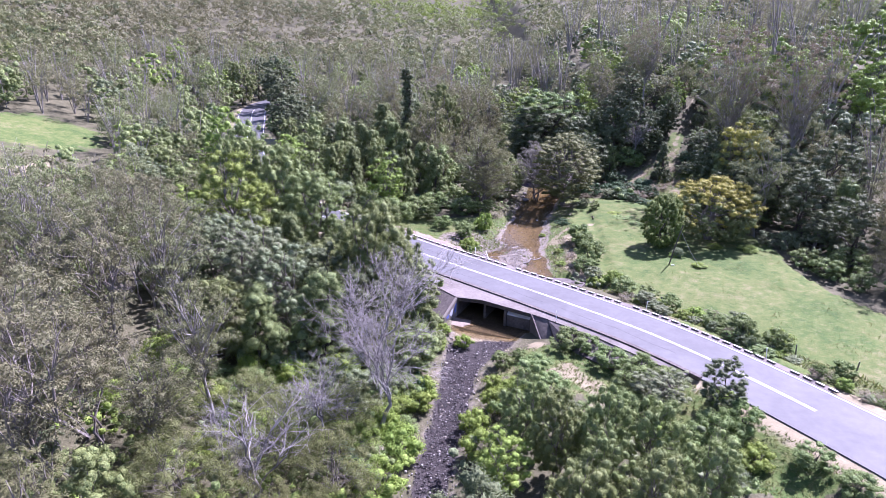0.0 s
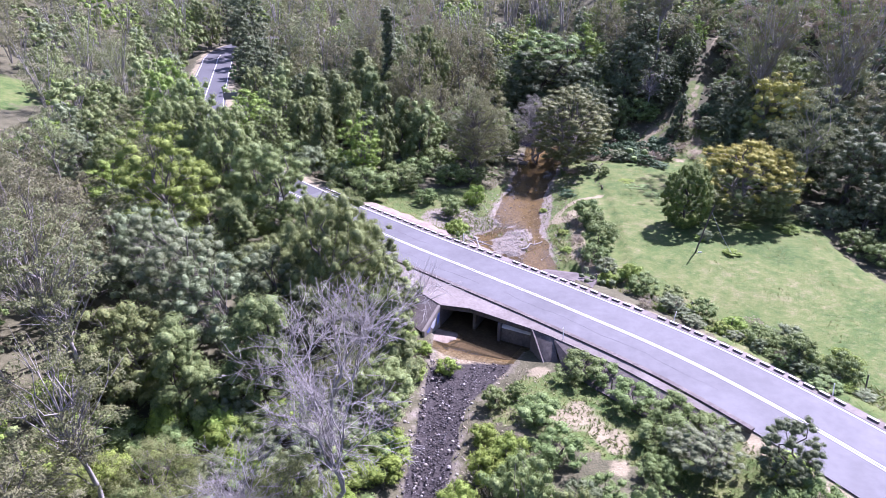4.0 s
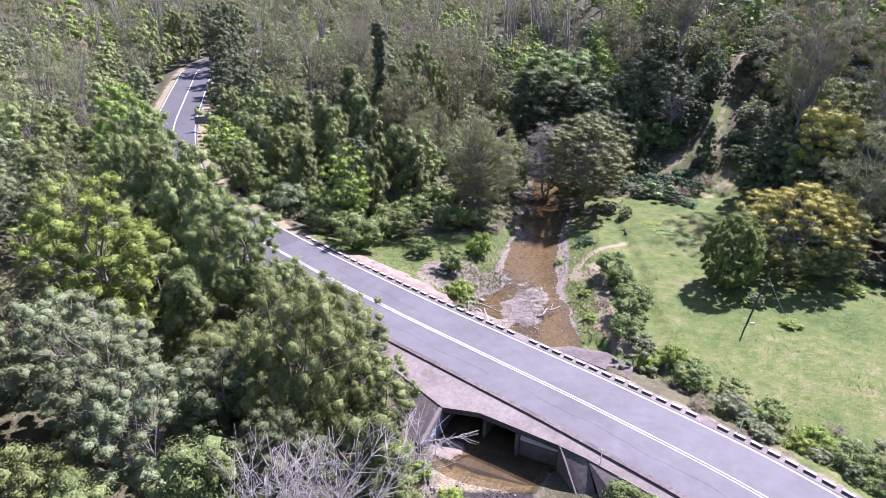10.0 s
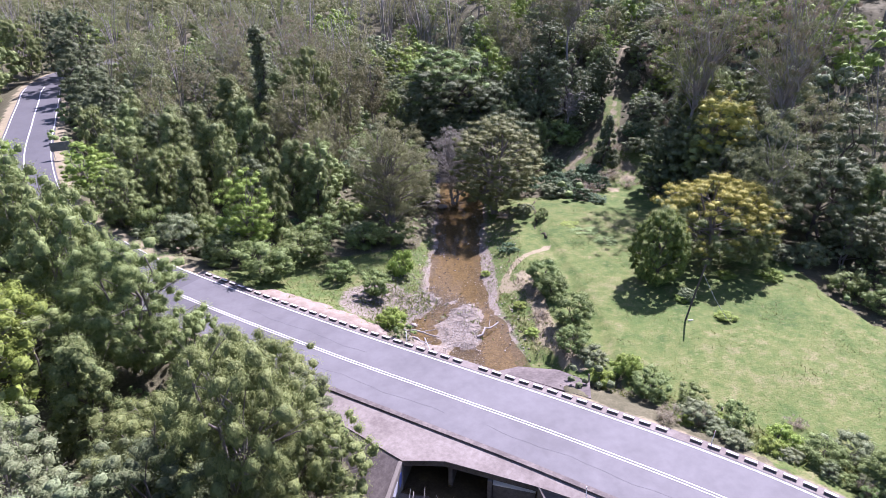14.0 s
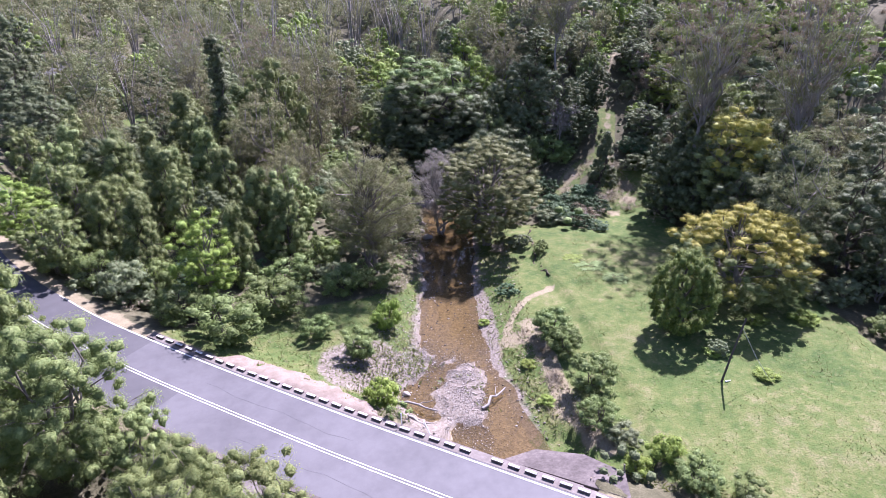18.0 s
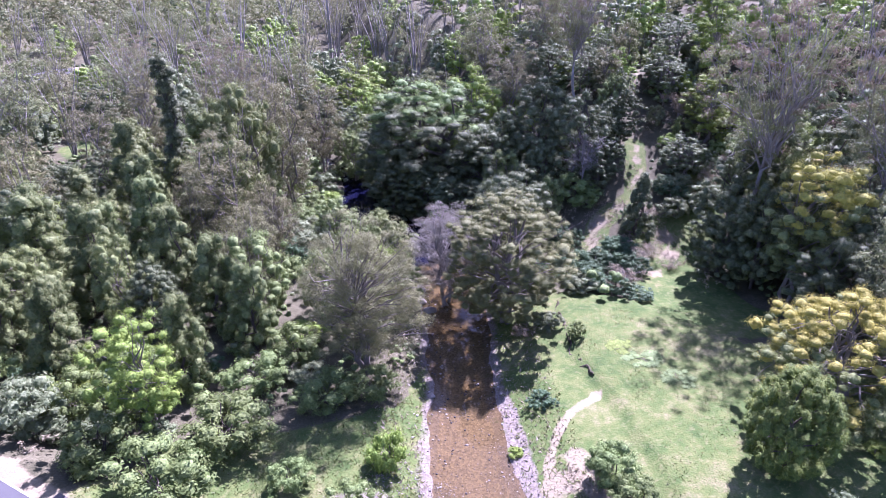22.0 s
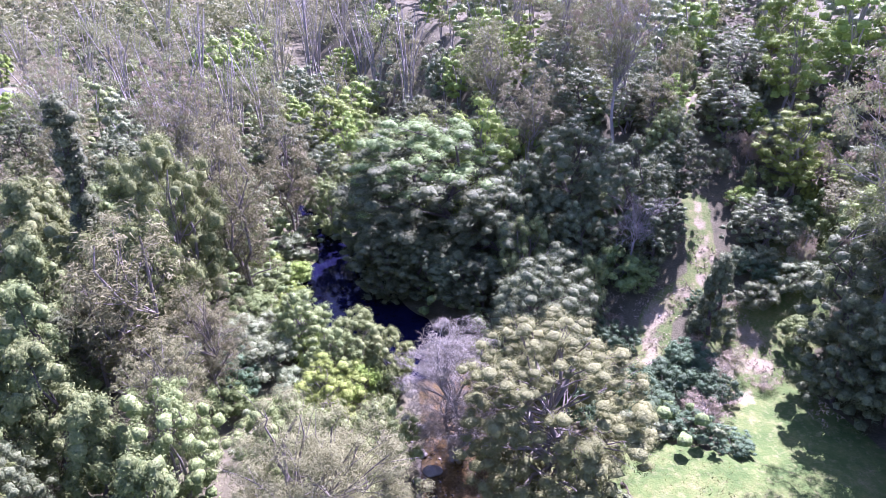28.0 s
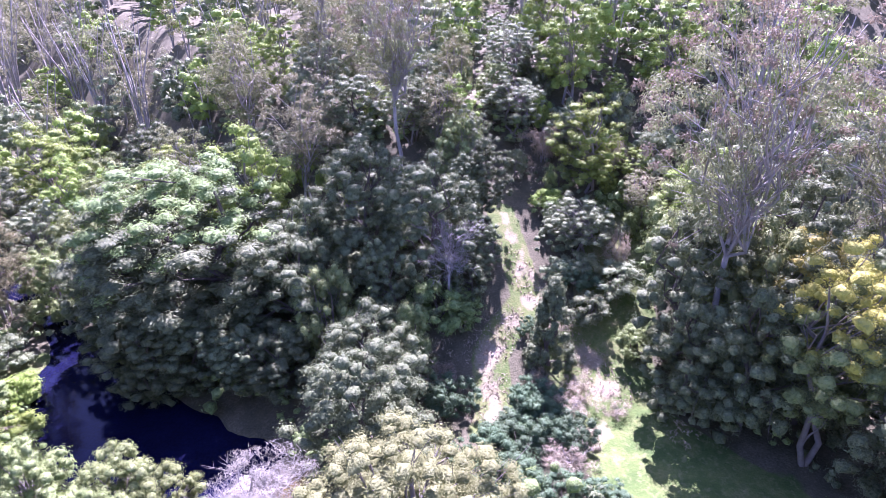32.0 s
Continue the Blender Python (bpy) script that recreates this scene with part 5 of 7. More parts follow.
# ---- trees and shrubs that stand out ----
for row in [
    ("oak_fine", 7.6, 102.7, 13.8, 4.6, "feathery brown-green she-oak beside the creek pool"), ("oak_round", 20.4, 107.0, 12.8, 5.6, ""),
    ("oak_grey", 17.0, 112.4, 11.0, 3.8, "pale lilac-grey twiggy she-oak behind a rounded one"),
    ("cypress", 30.0, 84.2, 7.4, 2.8, ""), ("wattle", 37.7, 87.2, 9.2, 6.2, ""), ("wattle_tall", 45.6, 100.4, 15.0, 4.4, ""), ("wattle_tall", 50.0, 104, 13.0, 3.6, ""),
    ("brush_big", -7.3, 62.5, 13.6, 4.6, "large weeping olive-green tree beside the bridge"), ("brush_big", -15.8, 79.8, 11.6, 4.8, "rounded weeping green tree at the road's edge"),
    ("shrub_bright", -0.4, 57.5, 1.3, 1.4, ""), ("brush_big", -9.0, 70.5, 9.0, 3.8, ""), ("brush_big", -12.5, 66.0, 8.0, 3.6, ""), ("brush", -2.6, 52.0, 4.6, 2.7, ""),
    ("bright", -24.0, 73.5, 15.0, 4.4, "tall fresh green tree with an open crown"), ("silver", -18.5, 60.0, 12.0, 4.6, ""), ("silver", -23.5, 64.0, 10.5, 4.2, ""), ("silver", -14.5, 56.5, 10.0, 3.8, ""),
    ("vine", -10.5, 52.5, 9.0, 3.0, "tree draped in yellow-green climbing vines"), ("dark", -11.5, 60.5, 9.0, 3.6, ""), ("dark", -7.0, 56.0, 8.0, 3.0, ""), ("vine", -15.5, 51.0, 8.0, 2.8, ""), ("brush", -20.0, 53.0, 8.0, 3.4, ""),
    ("brush", -26.5, 82.0, 9.5, 4.0, ""), ("bright", -33.0, 82.0, 8.0, 3.4, ""), ("brush", -22.3, 87.3, 13.0, 3.9, ""), ("brush", -18.8, 86.0, 9.0, 2.8, ""), ("brush", -25.8, 92.3, 13.0, 3.9, ""), ("bright", -36.5, 70.0, 7.0, 3.6, ""),
    ("column", -7.2, 139.5, 19.5, 1.9, ""), ("brush_big", 0.2, 134.0, 17.0, 5.0, ""), ("brush", -2.5, 129.5, 13.0, 4.0, ""), ("vine", -12.8, 143.5, 11.5, 3.2, ""), ("vine", -10.5, 133.5, 10.0, 2.8, ""), ("oak_mid", 5.6, 137.0, 16.0, 3.6, ""), ("oak_mid", 4.0, 146.0, 15.0, 3.6, ""),
    ("vine", -6.8, 117.0, 10.2, 2.7, ""), ("vine", -3.6, 112.8, 9.0, 2.5, ""), ("brush", -10.5, 114.0, 9.5, 3.0, ""), ("vine", -13.5, 118.5, 10.5, 3.0, ""), ("brush", -17.5, 114.5, 8.5, 3.2, ""), ("vine", -1.0, 108.5, 8.0, 2.4, ""), ("oak", 1.8, 121.5, 10.5, 3.0, ""), ("oak", -0.6, 116.0, 10.0, 2.8, ""), ("brush", 5.6, 112.5, 7.0, 2.8, ""), ("bright", 9.5, 116.5, 6.0, 2.6, ""), ("brush", 8.8, 126.2, 6.0, 2.6, ""), ("brush", 12.2, 123.4, 5.6, 2.4, ""), ("brush", 14.6, 120.6, 5.0, 2.2, ""), ("brush", 10.4, 121.4, 5.0, 2.2, ""), ("brush", 12.0, 112.0, 5.5, 2.4, ""),
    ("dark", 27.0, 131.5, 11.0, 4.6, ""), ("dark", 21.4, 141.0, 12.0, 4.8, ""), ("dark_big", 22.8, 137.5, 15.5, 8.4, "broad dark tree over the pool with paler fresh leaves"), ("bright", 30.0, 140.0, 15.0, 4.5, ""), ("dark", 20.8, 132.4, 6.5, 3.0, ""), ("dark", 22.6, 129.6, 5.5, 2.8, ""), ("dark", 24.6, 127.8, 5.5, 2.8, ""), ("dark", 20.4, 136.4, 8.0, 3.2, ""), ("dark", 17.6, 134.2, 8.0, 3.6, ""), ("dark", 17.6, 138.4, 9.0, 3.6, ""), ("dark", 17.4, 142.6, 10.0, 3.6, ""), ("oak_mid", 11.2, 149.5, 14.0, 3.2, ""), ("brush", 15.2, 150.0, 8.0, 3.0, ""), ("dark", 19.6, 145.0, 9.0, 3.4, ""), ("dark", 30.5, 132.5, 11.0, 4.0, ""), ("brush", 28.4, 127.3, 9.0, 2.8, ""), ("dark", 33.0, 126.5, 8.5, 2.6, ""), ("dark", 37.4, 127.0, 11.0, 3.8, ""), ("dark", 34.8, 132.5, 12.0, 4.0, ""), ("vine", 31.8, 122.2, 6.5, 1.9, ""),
    ("gum_tall", 40.8, 135.5, 20.0, 4.4, "tall pale-trunked gum rising behind dark trees"), ("gum_tall", 55.0, 102.0, 28.0, 6.0, "tall smooth-trunked gum above the dark trees"), ("gum_tall", 47.4, 108.8, 29.0, 6.8, ""),
    ("bright", 54.2, 126.0, 9.0, 3.4, ""), ("dark", -54.0, 202.0, 14.0, 5.2, ""), ("brush", -58.5, 172.0, 12.0, 4.8, ""), ("gum_mid", -64.0, 178.0, 15.0, 4.8, ""), ("bright", 50.0, 147.0, 6.0, 2.4, ""), ("stump", 39.8, 116.4, 7.0, 1.9, ""), ("silver", 48.5, 121.5, 5.5, 2.8, ""), ("silver", 44.0, 137.5, 6.5, 3.0, ""), ("silver", 53.5, 134, 6.0, 3.2, ""), ("silver", 57.5, 139, 7.0, 3.4, ""), ("dark", 43.0, 128.8, 6.0, 2.2, ""), ("brush", 44.2, 131.6, 6.5, 2.2, ""), ("oak_mid", 45.2, 134.4, 8.0, 2.2, ""), ("dark", 46.4, 137.0, 6.5, 2.2, ""), ("silver", 47.4, 139.8, 6.5, 2.2, ""), ("dark", 40.4, 125.0, 5.0, 2.1, ""), ("dark", 38.4, 123.8, 4.5, 1.9, ""), ("dark", 41.2, 127.4, 6.0, 2.1, ""), ("brush", 54.0, 137.6, 5.0, 2.2, ""), ("silver", 56.0, 129.0, 5.0, 2.6, ""),
    ("dead", 37.2, 124.2, 8.0, 3.2, ""), ("dead", 17.2, 116.8, 7.0, 3.0, ""),
    ("dark", 44.0, 95.0, 10.0, 4.2, ""), ("dark", 50.5, 96.0, 12.0, 4.6, ""), ("dark", 45.0, 104.6, 11.0, 3.8, ""), ("dark", 43.6, 107.8, 9.0, 3.2, ""), ("dark", 47.2, 110.4, 13.0, 4.4, ""), ("brush", 51.0, 112.0, 14.0, 4.4, ""), ("dark", 53.6, 108.0, 15.0, 4.8, ""), ("brush", 49.8, 106.6, 13.0, 4.0, ""), ("dark", 51.5, 88.0, 11.0, 4.2, ""), ("dark", 57.0, 93.0, 13.0, 4.6, ""), ("dark", 55.0, 104.0, 12.0, 4.4, ""), ("dark", 53.0, 80.0, 9.0, 3.8, ""), ("dark", 49.0, 102.6, 13.0, 4.4, ""),
    ("silver", 51.0, 84.0, 6.0, 2.6, ""), ("shrub_pale", 47.5, 84.5, 2.6, 2.0, ""), ("vine", 55, 86, 9, 2.6, ""),
    # screen along both sides of the bend
    ("brush", -27.5, 90.0, 9.5, 3.6, ""), ("brush", -33.0, 96.5, 9.0, 3.6, ""), ("bright", -38.0, 103.0, 8.0, 3.4, ""), ("brush", -40.5, 110.0, 6.0, 3.2, ""), ("silver", -43.0, 117.0, 5.0, 2.8, ""), ("brush", -36.0, 90.0, 8.5, 3.6, ""), ("brush", -43.0, 100.0, 8.0, 3.8, ""), ("brush", -20.2, 84.5, 7.0, 3.0, ""),
    ("brush", -29.6, 98.3, 13.0, 3.8, ""), ("bright", -33.8, 103.6, 14.0, 4.0, ""), ("brush", -38.4, 108.0, 9.0, 3.6, ""), ("brush", -31.0, 93.5, 12.0, 3.6, ""), ("silver", -40.2, 116.0, 7.0, 3.0, ""),
    ("bright", -26.4, 113.0, 8.0, 3.2, ""), ("brush", -22.4, 107.0, 7.0, 3.0, ""), ("bright", -26.4, 119.0, 6.0, 2.8, ""),
    # trees that close in on the far stretch of the road
    ("dark", -35.4, 152.0, 12.0, 4.8, "broad dark green tree shading the far road"), ("dark", -31.5, 146.0, 11.0, 4.6, ""), ("dark", -39.0, 163.5, 13.0, 4.6, ""), ("dark", -43.0, 176.0, 14.0, 5.4, ""), ("dark", -46.0, 190.0, 14.0, 5.4, ""), ("brush", -56.5, 190.0, 13.0, 4.6, ""), ("brush", -25.5, 138.0, 10.0, 4.0, ""), ("brush", -25.0, 126.0, 10.0, 3.8, ""), ("silver", -39.5, 119.5, 5.0, 2.6, ""), ("brush", -24.0, 120.0, 9.0, 3.8, ""),
    # the clump between the first bend of the creek and the road
    ("brush", 6.0, 40.0, 7.0, 2.0, ""), ("brush", 8.0, 37.0, 7.2, 2.0, ""), ("brush", 11.2, 37.2, 7.4, 2.0, ""), ("brush", 14.4, 36.6, 7.2, 2.1, ""), ("brush", 13.0, 31.0, 7.0, 2.3, ""), ("brush", 8.2, 31.0, 6.8, 2.3, ""), ("bright", 4.2, 35.0, 5.5, 2.0, ""), ("brush", 17.0, 33.5, 6.5, 2.1, ""), ("brush", 10.4, 34.0, 6.2, 1.9, ""),
    ("silver", 18.3, 45.4, 3.4, 2.6, "low spreading bush with silvery green leaves"), ("dark", 21.9, 44.0, 4.8, 1.9, ""), ("dark", 9.6, 41.5, 3.6, 1.6, ""),
    # feathery regrowth of the near bank
    ("regrowth", -6.5, 35.0, 5.5, 3.4, ""), ("regrowth", -11.5, 38.0, 5.5, 3.6, ""), ("regrowth", -16.5, 34.0, 6.0, 3.8, ""), ("regrowth", -20.5, 41.0, 5.5, 3.4, ""), ("regrowth", -14.5, 43.5, 4.5, 3.0, ""), ("regrowth", -6.8, 42.5, 4.5, 2.8, ""), ("regrowth", -4.6, 53.0, 5.0, 2.6, ""), ("regrowth", -10.0, 29.5, 5.5, 3.4, ""),
    # bare and dry trees of the near bank
    ("dead", -4.9, 47.0, 14.0, 5.2, "bare grey-pink dead tree with dense fine twigs"), ("dead", -4.2, 42.2, 12.0, 4.8, "bare pale-twigged dead tree beside the creek"), ("dead_dark", -11.5, 32.5, 10.0, 4.4, ""), ("dead", -14.5, 36.0, 6.5, 3.0, ""), ("dead", -8.5, 39.5, 8.0, 3.4, ""),
    ("gum_brown", -24.0, 34.0, 14.0, 5.0, ""), ("gum_brown", -29.0, 39.0, 14.5, 4.6, ""), ("gum_brown", -19.5, 38.5, 10.0, 3.8, ""), ("gum_brown", -26.5, 46.5, 16.0, 4.8, ""), ("gum", -33.5, 53.5, 16.5, 4.6, ""), ("gum_brown", -27.0, 57.0, 17.0, 4.6, ""), ("gum_slim", -22.8, 50.8, 16.0, 3.6, ""), ("gum_slim", -29.8, 54.0, 15.0, 3.4, ""), ("gum_slim", -17.0, 41.5, 13.0, 3.2, ""), ("gum_brown", -39.0, 47.0, 15.0, 4.8, ""), ("gum", -41.0, 60.0, 16.5, 4.8, ""), ("gum_brown", -34.5, 65.0, 15.0, 4.4, ""),
]:
    plant(*row)
for row in [
    ("shrub", -6.9, 92.9, 4.2, 3.3), ("shrub", -3.2, 97.3, 3.4, 3.0), ("shrub", 0.2, 92.2, 2.0, 1.5), ("shrub", 3.3, 88.5, 2.4, 1.9), ("shrub_bright", 3.6, 81.8, 2.2, 1.6), ("shrub_bright", 6.4, 92.4, 2.9, 1.4), ("shrub", 6.8, 99.5, 2.4, 2.2), ("shrub", 3.6, 99.3, 3.0, 2.4),
    ("shrub", -11.2, 97.4, 3.2, 2.6), ("shrub_pale", -16, 102, 4.4, 2.8), ("shrub", -13.2, 103.2, 3.8, 2.6), ("shrub", -19, 105.5, 4.0, 2.6), ("shrub_pale", -22.5, 110, 4.2, 2.8), ("shrub", -8.8, 105.8, 3.4, 2.6), ("shrub", -1, 103, 3.0, 2.6), ("shrub", 2.2, 105.6, 3.4, 2.4),
    ("shrub", 19.3, 87, 2.7, 1.9), ("shrub", 19.6, 84.5, 2.2, 1.7), ("shrub", 19.4, 79.3, 3.1, 2.3), ("shrub", 17.9, 75.6, 2.0, 1.6), ("shrub_pale", 18.6, 73.4, 1.4, 1.4), ("shrub_bright", 20.6, 71.2, 1.6, 1.4),
    ("shrub", 20.8, 68.6, 1.9, 1.6), ("shrub", 23, 66.6, 1.6, 1.4), ("shrub_pale", 22.2, 64.6, 1.4, 1.5), ("shrub", 24.6, 64, 1.8, 1.5), ("shrub_bright", 26.4, 61.6, 1.5, 1.3), ("shrub", 27.6, 59.4, 1.8, 1.5), ("shrub_pale", 29.8, 59.6, 2.0, 1.7), ("shrub", 29.2, 56.6, 2.6, 1.7), ("shrub", 31.6, 54.8, 2.4, 1.5), ("shrub_bright", 33.0, 56.6, 1.6, 1.4), ("shrub", 35.6, 50.6, 1.5, 1.2), ("shrub_bright", 18.0, 70.6, 1.2, 1.2),
    ("shrub", 12.4, 56.2, 1.9, 1.9), ("shrub", 14, 55.2, 1.6, 1.5), ("shrub", 5.7, 53.4, 1.5, 1.2), ("shrub", 7.4, 54, 1.2, 0.9), ("shrub", 8.6, 51.2, 1.7, 1.7), ("shrub", 15.4, 52.4, 2.0, 1.8), ("shrub", 17.6, 50.8, 2.2, 1.9), ("shrub", 19.6, 49, 2.0, 1.7), ("shrub_bright", 2.2, 58.2, 1.5, 1.0), ("shrub_bright", 4.6, 50.0, 1.3, 1.2), ("shrub", 16.6, 48.2, 2.2, 2.0), ("shrub", 15.2, 45.2, 1.6, 1.5), ("shrub", 9, 46.8, 2.2, 1.8), ("shrub_bright", 6.2, 47.2, 1.8, 1.6),
    ("shrub", 20.6, 40.8, 3.0, 2.0), ("shrub", 22.8, 41.6, 2.4, 1.6), ("shrub_bright", 22.6, 38.4, 1.6, 1.5), ("shrub", 25.6, 37.4, 1.6, 1.5), ("shrub_pale", 19.5, 36, 2.2, 1.8), ("shrub_bright", 22.4, 44.6, 1.4, 1.5), ("shrub", 27, 34.5, 1.8, 1.6),
    ("shrub_bright", 2.6, 44.0, 2.0, 1.5), ("shrub", 13.2, 41.4, 2.0, 1.8), ("shrub_bright", 16.2, 41.2, 1.6, 1.6), ("shrub", 6.4, 44.6, 2.2, 1.6), ("shrub", 11.2, 43.6, 1.8, 1.5), ("shrub", 18.2, 40.4, 2.2, 1.7), ("shrub_bright", -17.5, 54.0, 2.8, 2.2), ("shrub_bright", -12.7, 49.5, 2.4, 2.2), ("shrub", -19.6, 47.8, 2.6, 2.4), ("shrub_bright", -8.4, 50.4, 2.2, 2.0), ("shrub", -15.4, 46.8, 2.4, 2.2), ("shrub_bright", -24.6, 52.0, 2.6, 2.4), ("shrub_bright", -10.4, 46.0, 1.8, 1.8), ("shrub_pale", -6.6, 47.8, 2.0, 1.8), ("shrub_bright", -22.0, 45.0, 2.0, 2.0), ("shrub_bright", 3.2, 40.0, 2.4, 1.7), ("shrub_bright", 4.5, 46.0, 2.0, 1.6), ("shrub", -1.2, 56.2, 1.6, 1.4), ("shrub_bright", -1.8, 48.5, 2.2, 1.8), ("shrub_bright", -2.6, 40.5, 2.6, 2.0), ("shrub_bright", -3.8, 36.4, 2.6, 2.0),
    ("shrub_pale", 30.9, 80.4, 1.2, 1.0), ("shrub_bright", 32.6, 76.4, 0.6, 1.1), ("scrub_dry", 29, 63.3, 0.6, 0.8), ("shrub_bright", 36.8, 83.2, 0.7, 1.2), ("shrub_bright", 41.0, 82.6, 0.9, 1.4), ("shrub", 47, 78.5, 2.4, 2.0), ("shrub", 47.6, 74.6, 2.6, 2.2), ("shrub", 49.5, 71, 2.4, 2.0), ("shrub_pale", 44.8, 85, 1.8, 1.6), ("shrub", 50.5, 76, 3.4, 2.6), ("shrub", 52.5, 67, 2.8, 2.4), ("shrub", 24.8, 101.6, 1.3, 0.9), ("mound", 18.4, 95.2, 0.9, 1.2), ("shrub", 28.4, 97.2, 0.16, 1.8), ("shrub_bright", 27.2, 99.0, 0.12, 1.3), ("shrub", 29.4, 94.3, 0.14, 1.4), ("shrub_bright", 30.6, 80.3, 0.5, 0.8), ("scrub_dry", 17.9, 85.6, 0.7, 1.0), ("scrub_dry", 17.2, 81.6, 0.7, 1.0), ("scrub_dry", 17.4, 77.0, 0.9, 1.1), ("shrub_bright", 14.9, 91.6, 0.5, 0.7), ("shrub_bright", 16.2, 84.0, 0.5, 0.8), ("scrub_dry", 21.0, 104.2, 1.0, 1.3), ("shrub_bright", 15.6, 79.6, 0.5, 0.8),
    ("shrub_pale", 4.0, 128.0, 3.0, 2.8), ("mound", 3.2, 122.2, 2.6, 2.6), ("shrub_pale", 6.0, 124.5, 3.0, 2.6), ("shrub_pale", 6.6, 128.6, 2.6, 2.4), ("mound", 2.0, 126.0, 2.8, 2.6), ("shrub_bright", 8.4, 132.2, 2.0, 2.0), ("shrub_bright", 8.8, 136.4, 1.6, 1.8), ("shrub_bright", 9.8, 141.0, 2.0, 2.0), ("shrub", 7.4, 139.4, 2.2, 2.0), ("shrub_pale", 9.6, 145.0, 2.6, 2.0), ("shrub_bright", 7.0, 143.2, 2.2, 2.2), ("shrub", 5.2, 136.2, 2.4, 2.2), ("shrub", 5.0, 132.6, 2.8, 2.6), ("shrub_bright", 9.0, 124.0, 2.8, 2.2), ("shrub", 2.6, 120.5, 2.6, 2.2), ("shrub_pale", 7.4, 120.6, 2.4, 2.0), ("shrub", 13.4, 119.2, 2.6, 2.0), ("shrub_bright", 11.8, 119.0, 3.0, 2.0), ("shrub", 8.5, 128.0, 2.4, 2.2), ("shrub_pale", 47.0, 120.0, 2.4, 1.9), ("shrub_pale", 51.0, 121.5, 2.0, 1.8), ("shrub_bright", 49.8, 126.5, 1.8, 1.8),
    ("mound", 32.4, 118.4, 2.4, 2.2), ("shrub", 36, 124, 3.5, 2.8), ("mound", 33.2, 112.8, 2.0, 2.5), ("mound", 30.4, 111.2, 2.2, 2.5), ("mound", 35.4, 112.6, 1.8, 2.2), ("scrub_dry", 38.2, 112.9, 1.7, 1.9), ("mound", 36.4, 110.9, 1.9, 2.1), ("mound", 36.6, 114.4, 2.0, 2.0), ("mound", 34.2, 106.6, 0.9, 1.6), ("scrub_dry", 34.8, 109.8, 1.6, 2.1), ("mound", 32, 108.6, 1.5, 2.1), ("shrub_pale", 29.2, 109.4, 2.0, 2.0), ("scrub_dry", 41.6, 118, 1.8, 1.6), ("scrub_dry", 33, 121, 1.5, 1.9), ("mound", 26.4, 112.2, 2.5, 2.4), ("shrub_pale", 23.6, 104, 1.4, 1.4), ("scrub_dry", 25, 110.2, 1.0, 1.3), ("shrub_pale", 48.6, 117.6, 2.5, 2.5), ("shrub_pale", 44.6, 117.0, 2.4, 2.0), ("shrub", 45.4, 113.2, 2.4, 1.9), ("shrub_pale", 45.6, 120.6, 2.0, 1.6), ("mound", 46.4, 119.6, 2.2, 2.2), ("shrub", 37.2, 122.6, 2.4, 1.8), ("mound", 40.6, 118.3, 1.6, 1.4), ("scrub_dry", 39.8, 113.8, 1.3, 1.3), ("scrub_dry", 40.6, 111.2, 1.0, 1.2), ("mound", 35.0, 113.4, 2.2, 2.2), ("mound", 30.4, 113.4, 2.3, 2.2), ("scrub_dry", 37.9, 115.6, 1.2, 1.3),
]:
    plant(*row)


# leafy thicket of the near bank
thicket = random.Random(77)
for _ in range(34):
    x, y = thicket.uniform(-19, -1.5), thicket.uniform(39.5, 51.5)
    if creek_offset([x], [y])[0] > 1.4:
        plant(thicket.choice(("shrub", "shrub_bright", "mound", "shrub_pale", "shrub_bright")), x, y, thicket.uniform(1.4, 2.6), thicket.uniform(1.3, 2.1))


# weedy hedge between the kerb blocks and the paddock
hedge = random.Random(52)
for _ in range(46):
    k = hedge.randrange(along(37, 42), along(18, 64)) if along(37, 42) < along(18, 64) else hedge.randrange(along(18, 64), along(37, 42))
    off = HALF + hedge.uniform(1.5, 3.6)
    plant(hedge.choice(("shrub", "shrub", "shrub_pale", "shrub_bright", "scrub_dry")), ROAD[k, 0] + ROAD_N[k, 0] * off, ROAD[k, 1] + ROAD_N[k, 1] * off, hedge.uniform(0.5, 1.5), hedge.uniform(0.6, 1.2))
# shrubs and weeds at the foot of the concrete slope
for x, y, H, r in ((-0.9, 62.2, 0.9, 1.0), (-2.4, 62.0, 1.2, 1.2), (0.1, 60.6, 1.0, 1.0), (-2.6, 59.4, 1.2, 1.2)):
    plant("shrub_bright" if H < 1.3 else "shrub", x, y, H, r)

# trees close along the downhill side of the track
for key, at, off, H, r in (("dark", 127.4, 1.9, 7.2, 2.2), ("silver", 130.6, 1.9, 7.3999999999999995, 2.0), ("bright", 133.6, 1.9, 7.8, 2.1), ("oak_mid", 136.4, 1.9, 8.8, 1.9), ("brush_mid", 139.0, 1.9, 7.8, 2.3)):
    x = float(np.interp(at, TRACK[:, 1], TRACK[:, 0]))
    plant(key, x - 0.92 * off, at + 0.39 * off, H, r)

# fresh green trees on the hillside above the glade
for x, y, H, r in ((60.5, 133.0, 12.0, 3.4), (68.0, 127.0, 11.5, 3.8), (75.0, 119.0, 13.0, 4.2), (64.5, 141.0, 12.0, 3.6)):
    plant("bright", x, y, H, r)
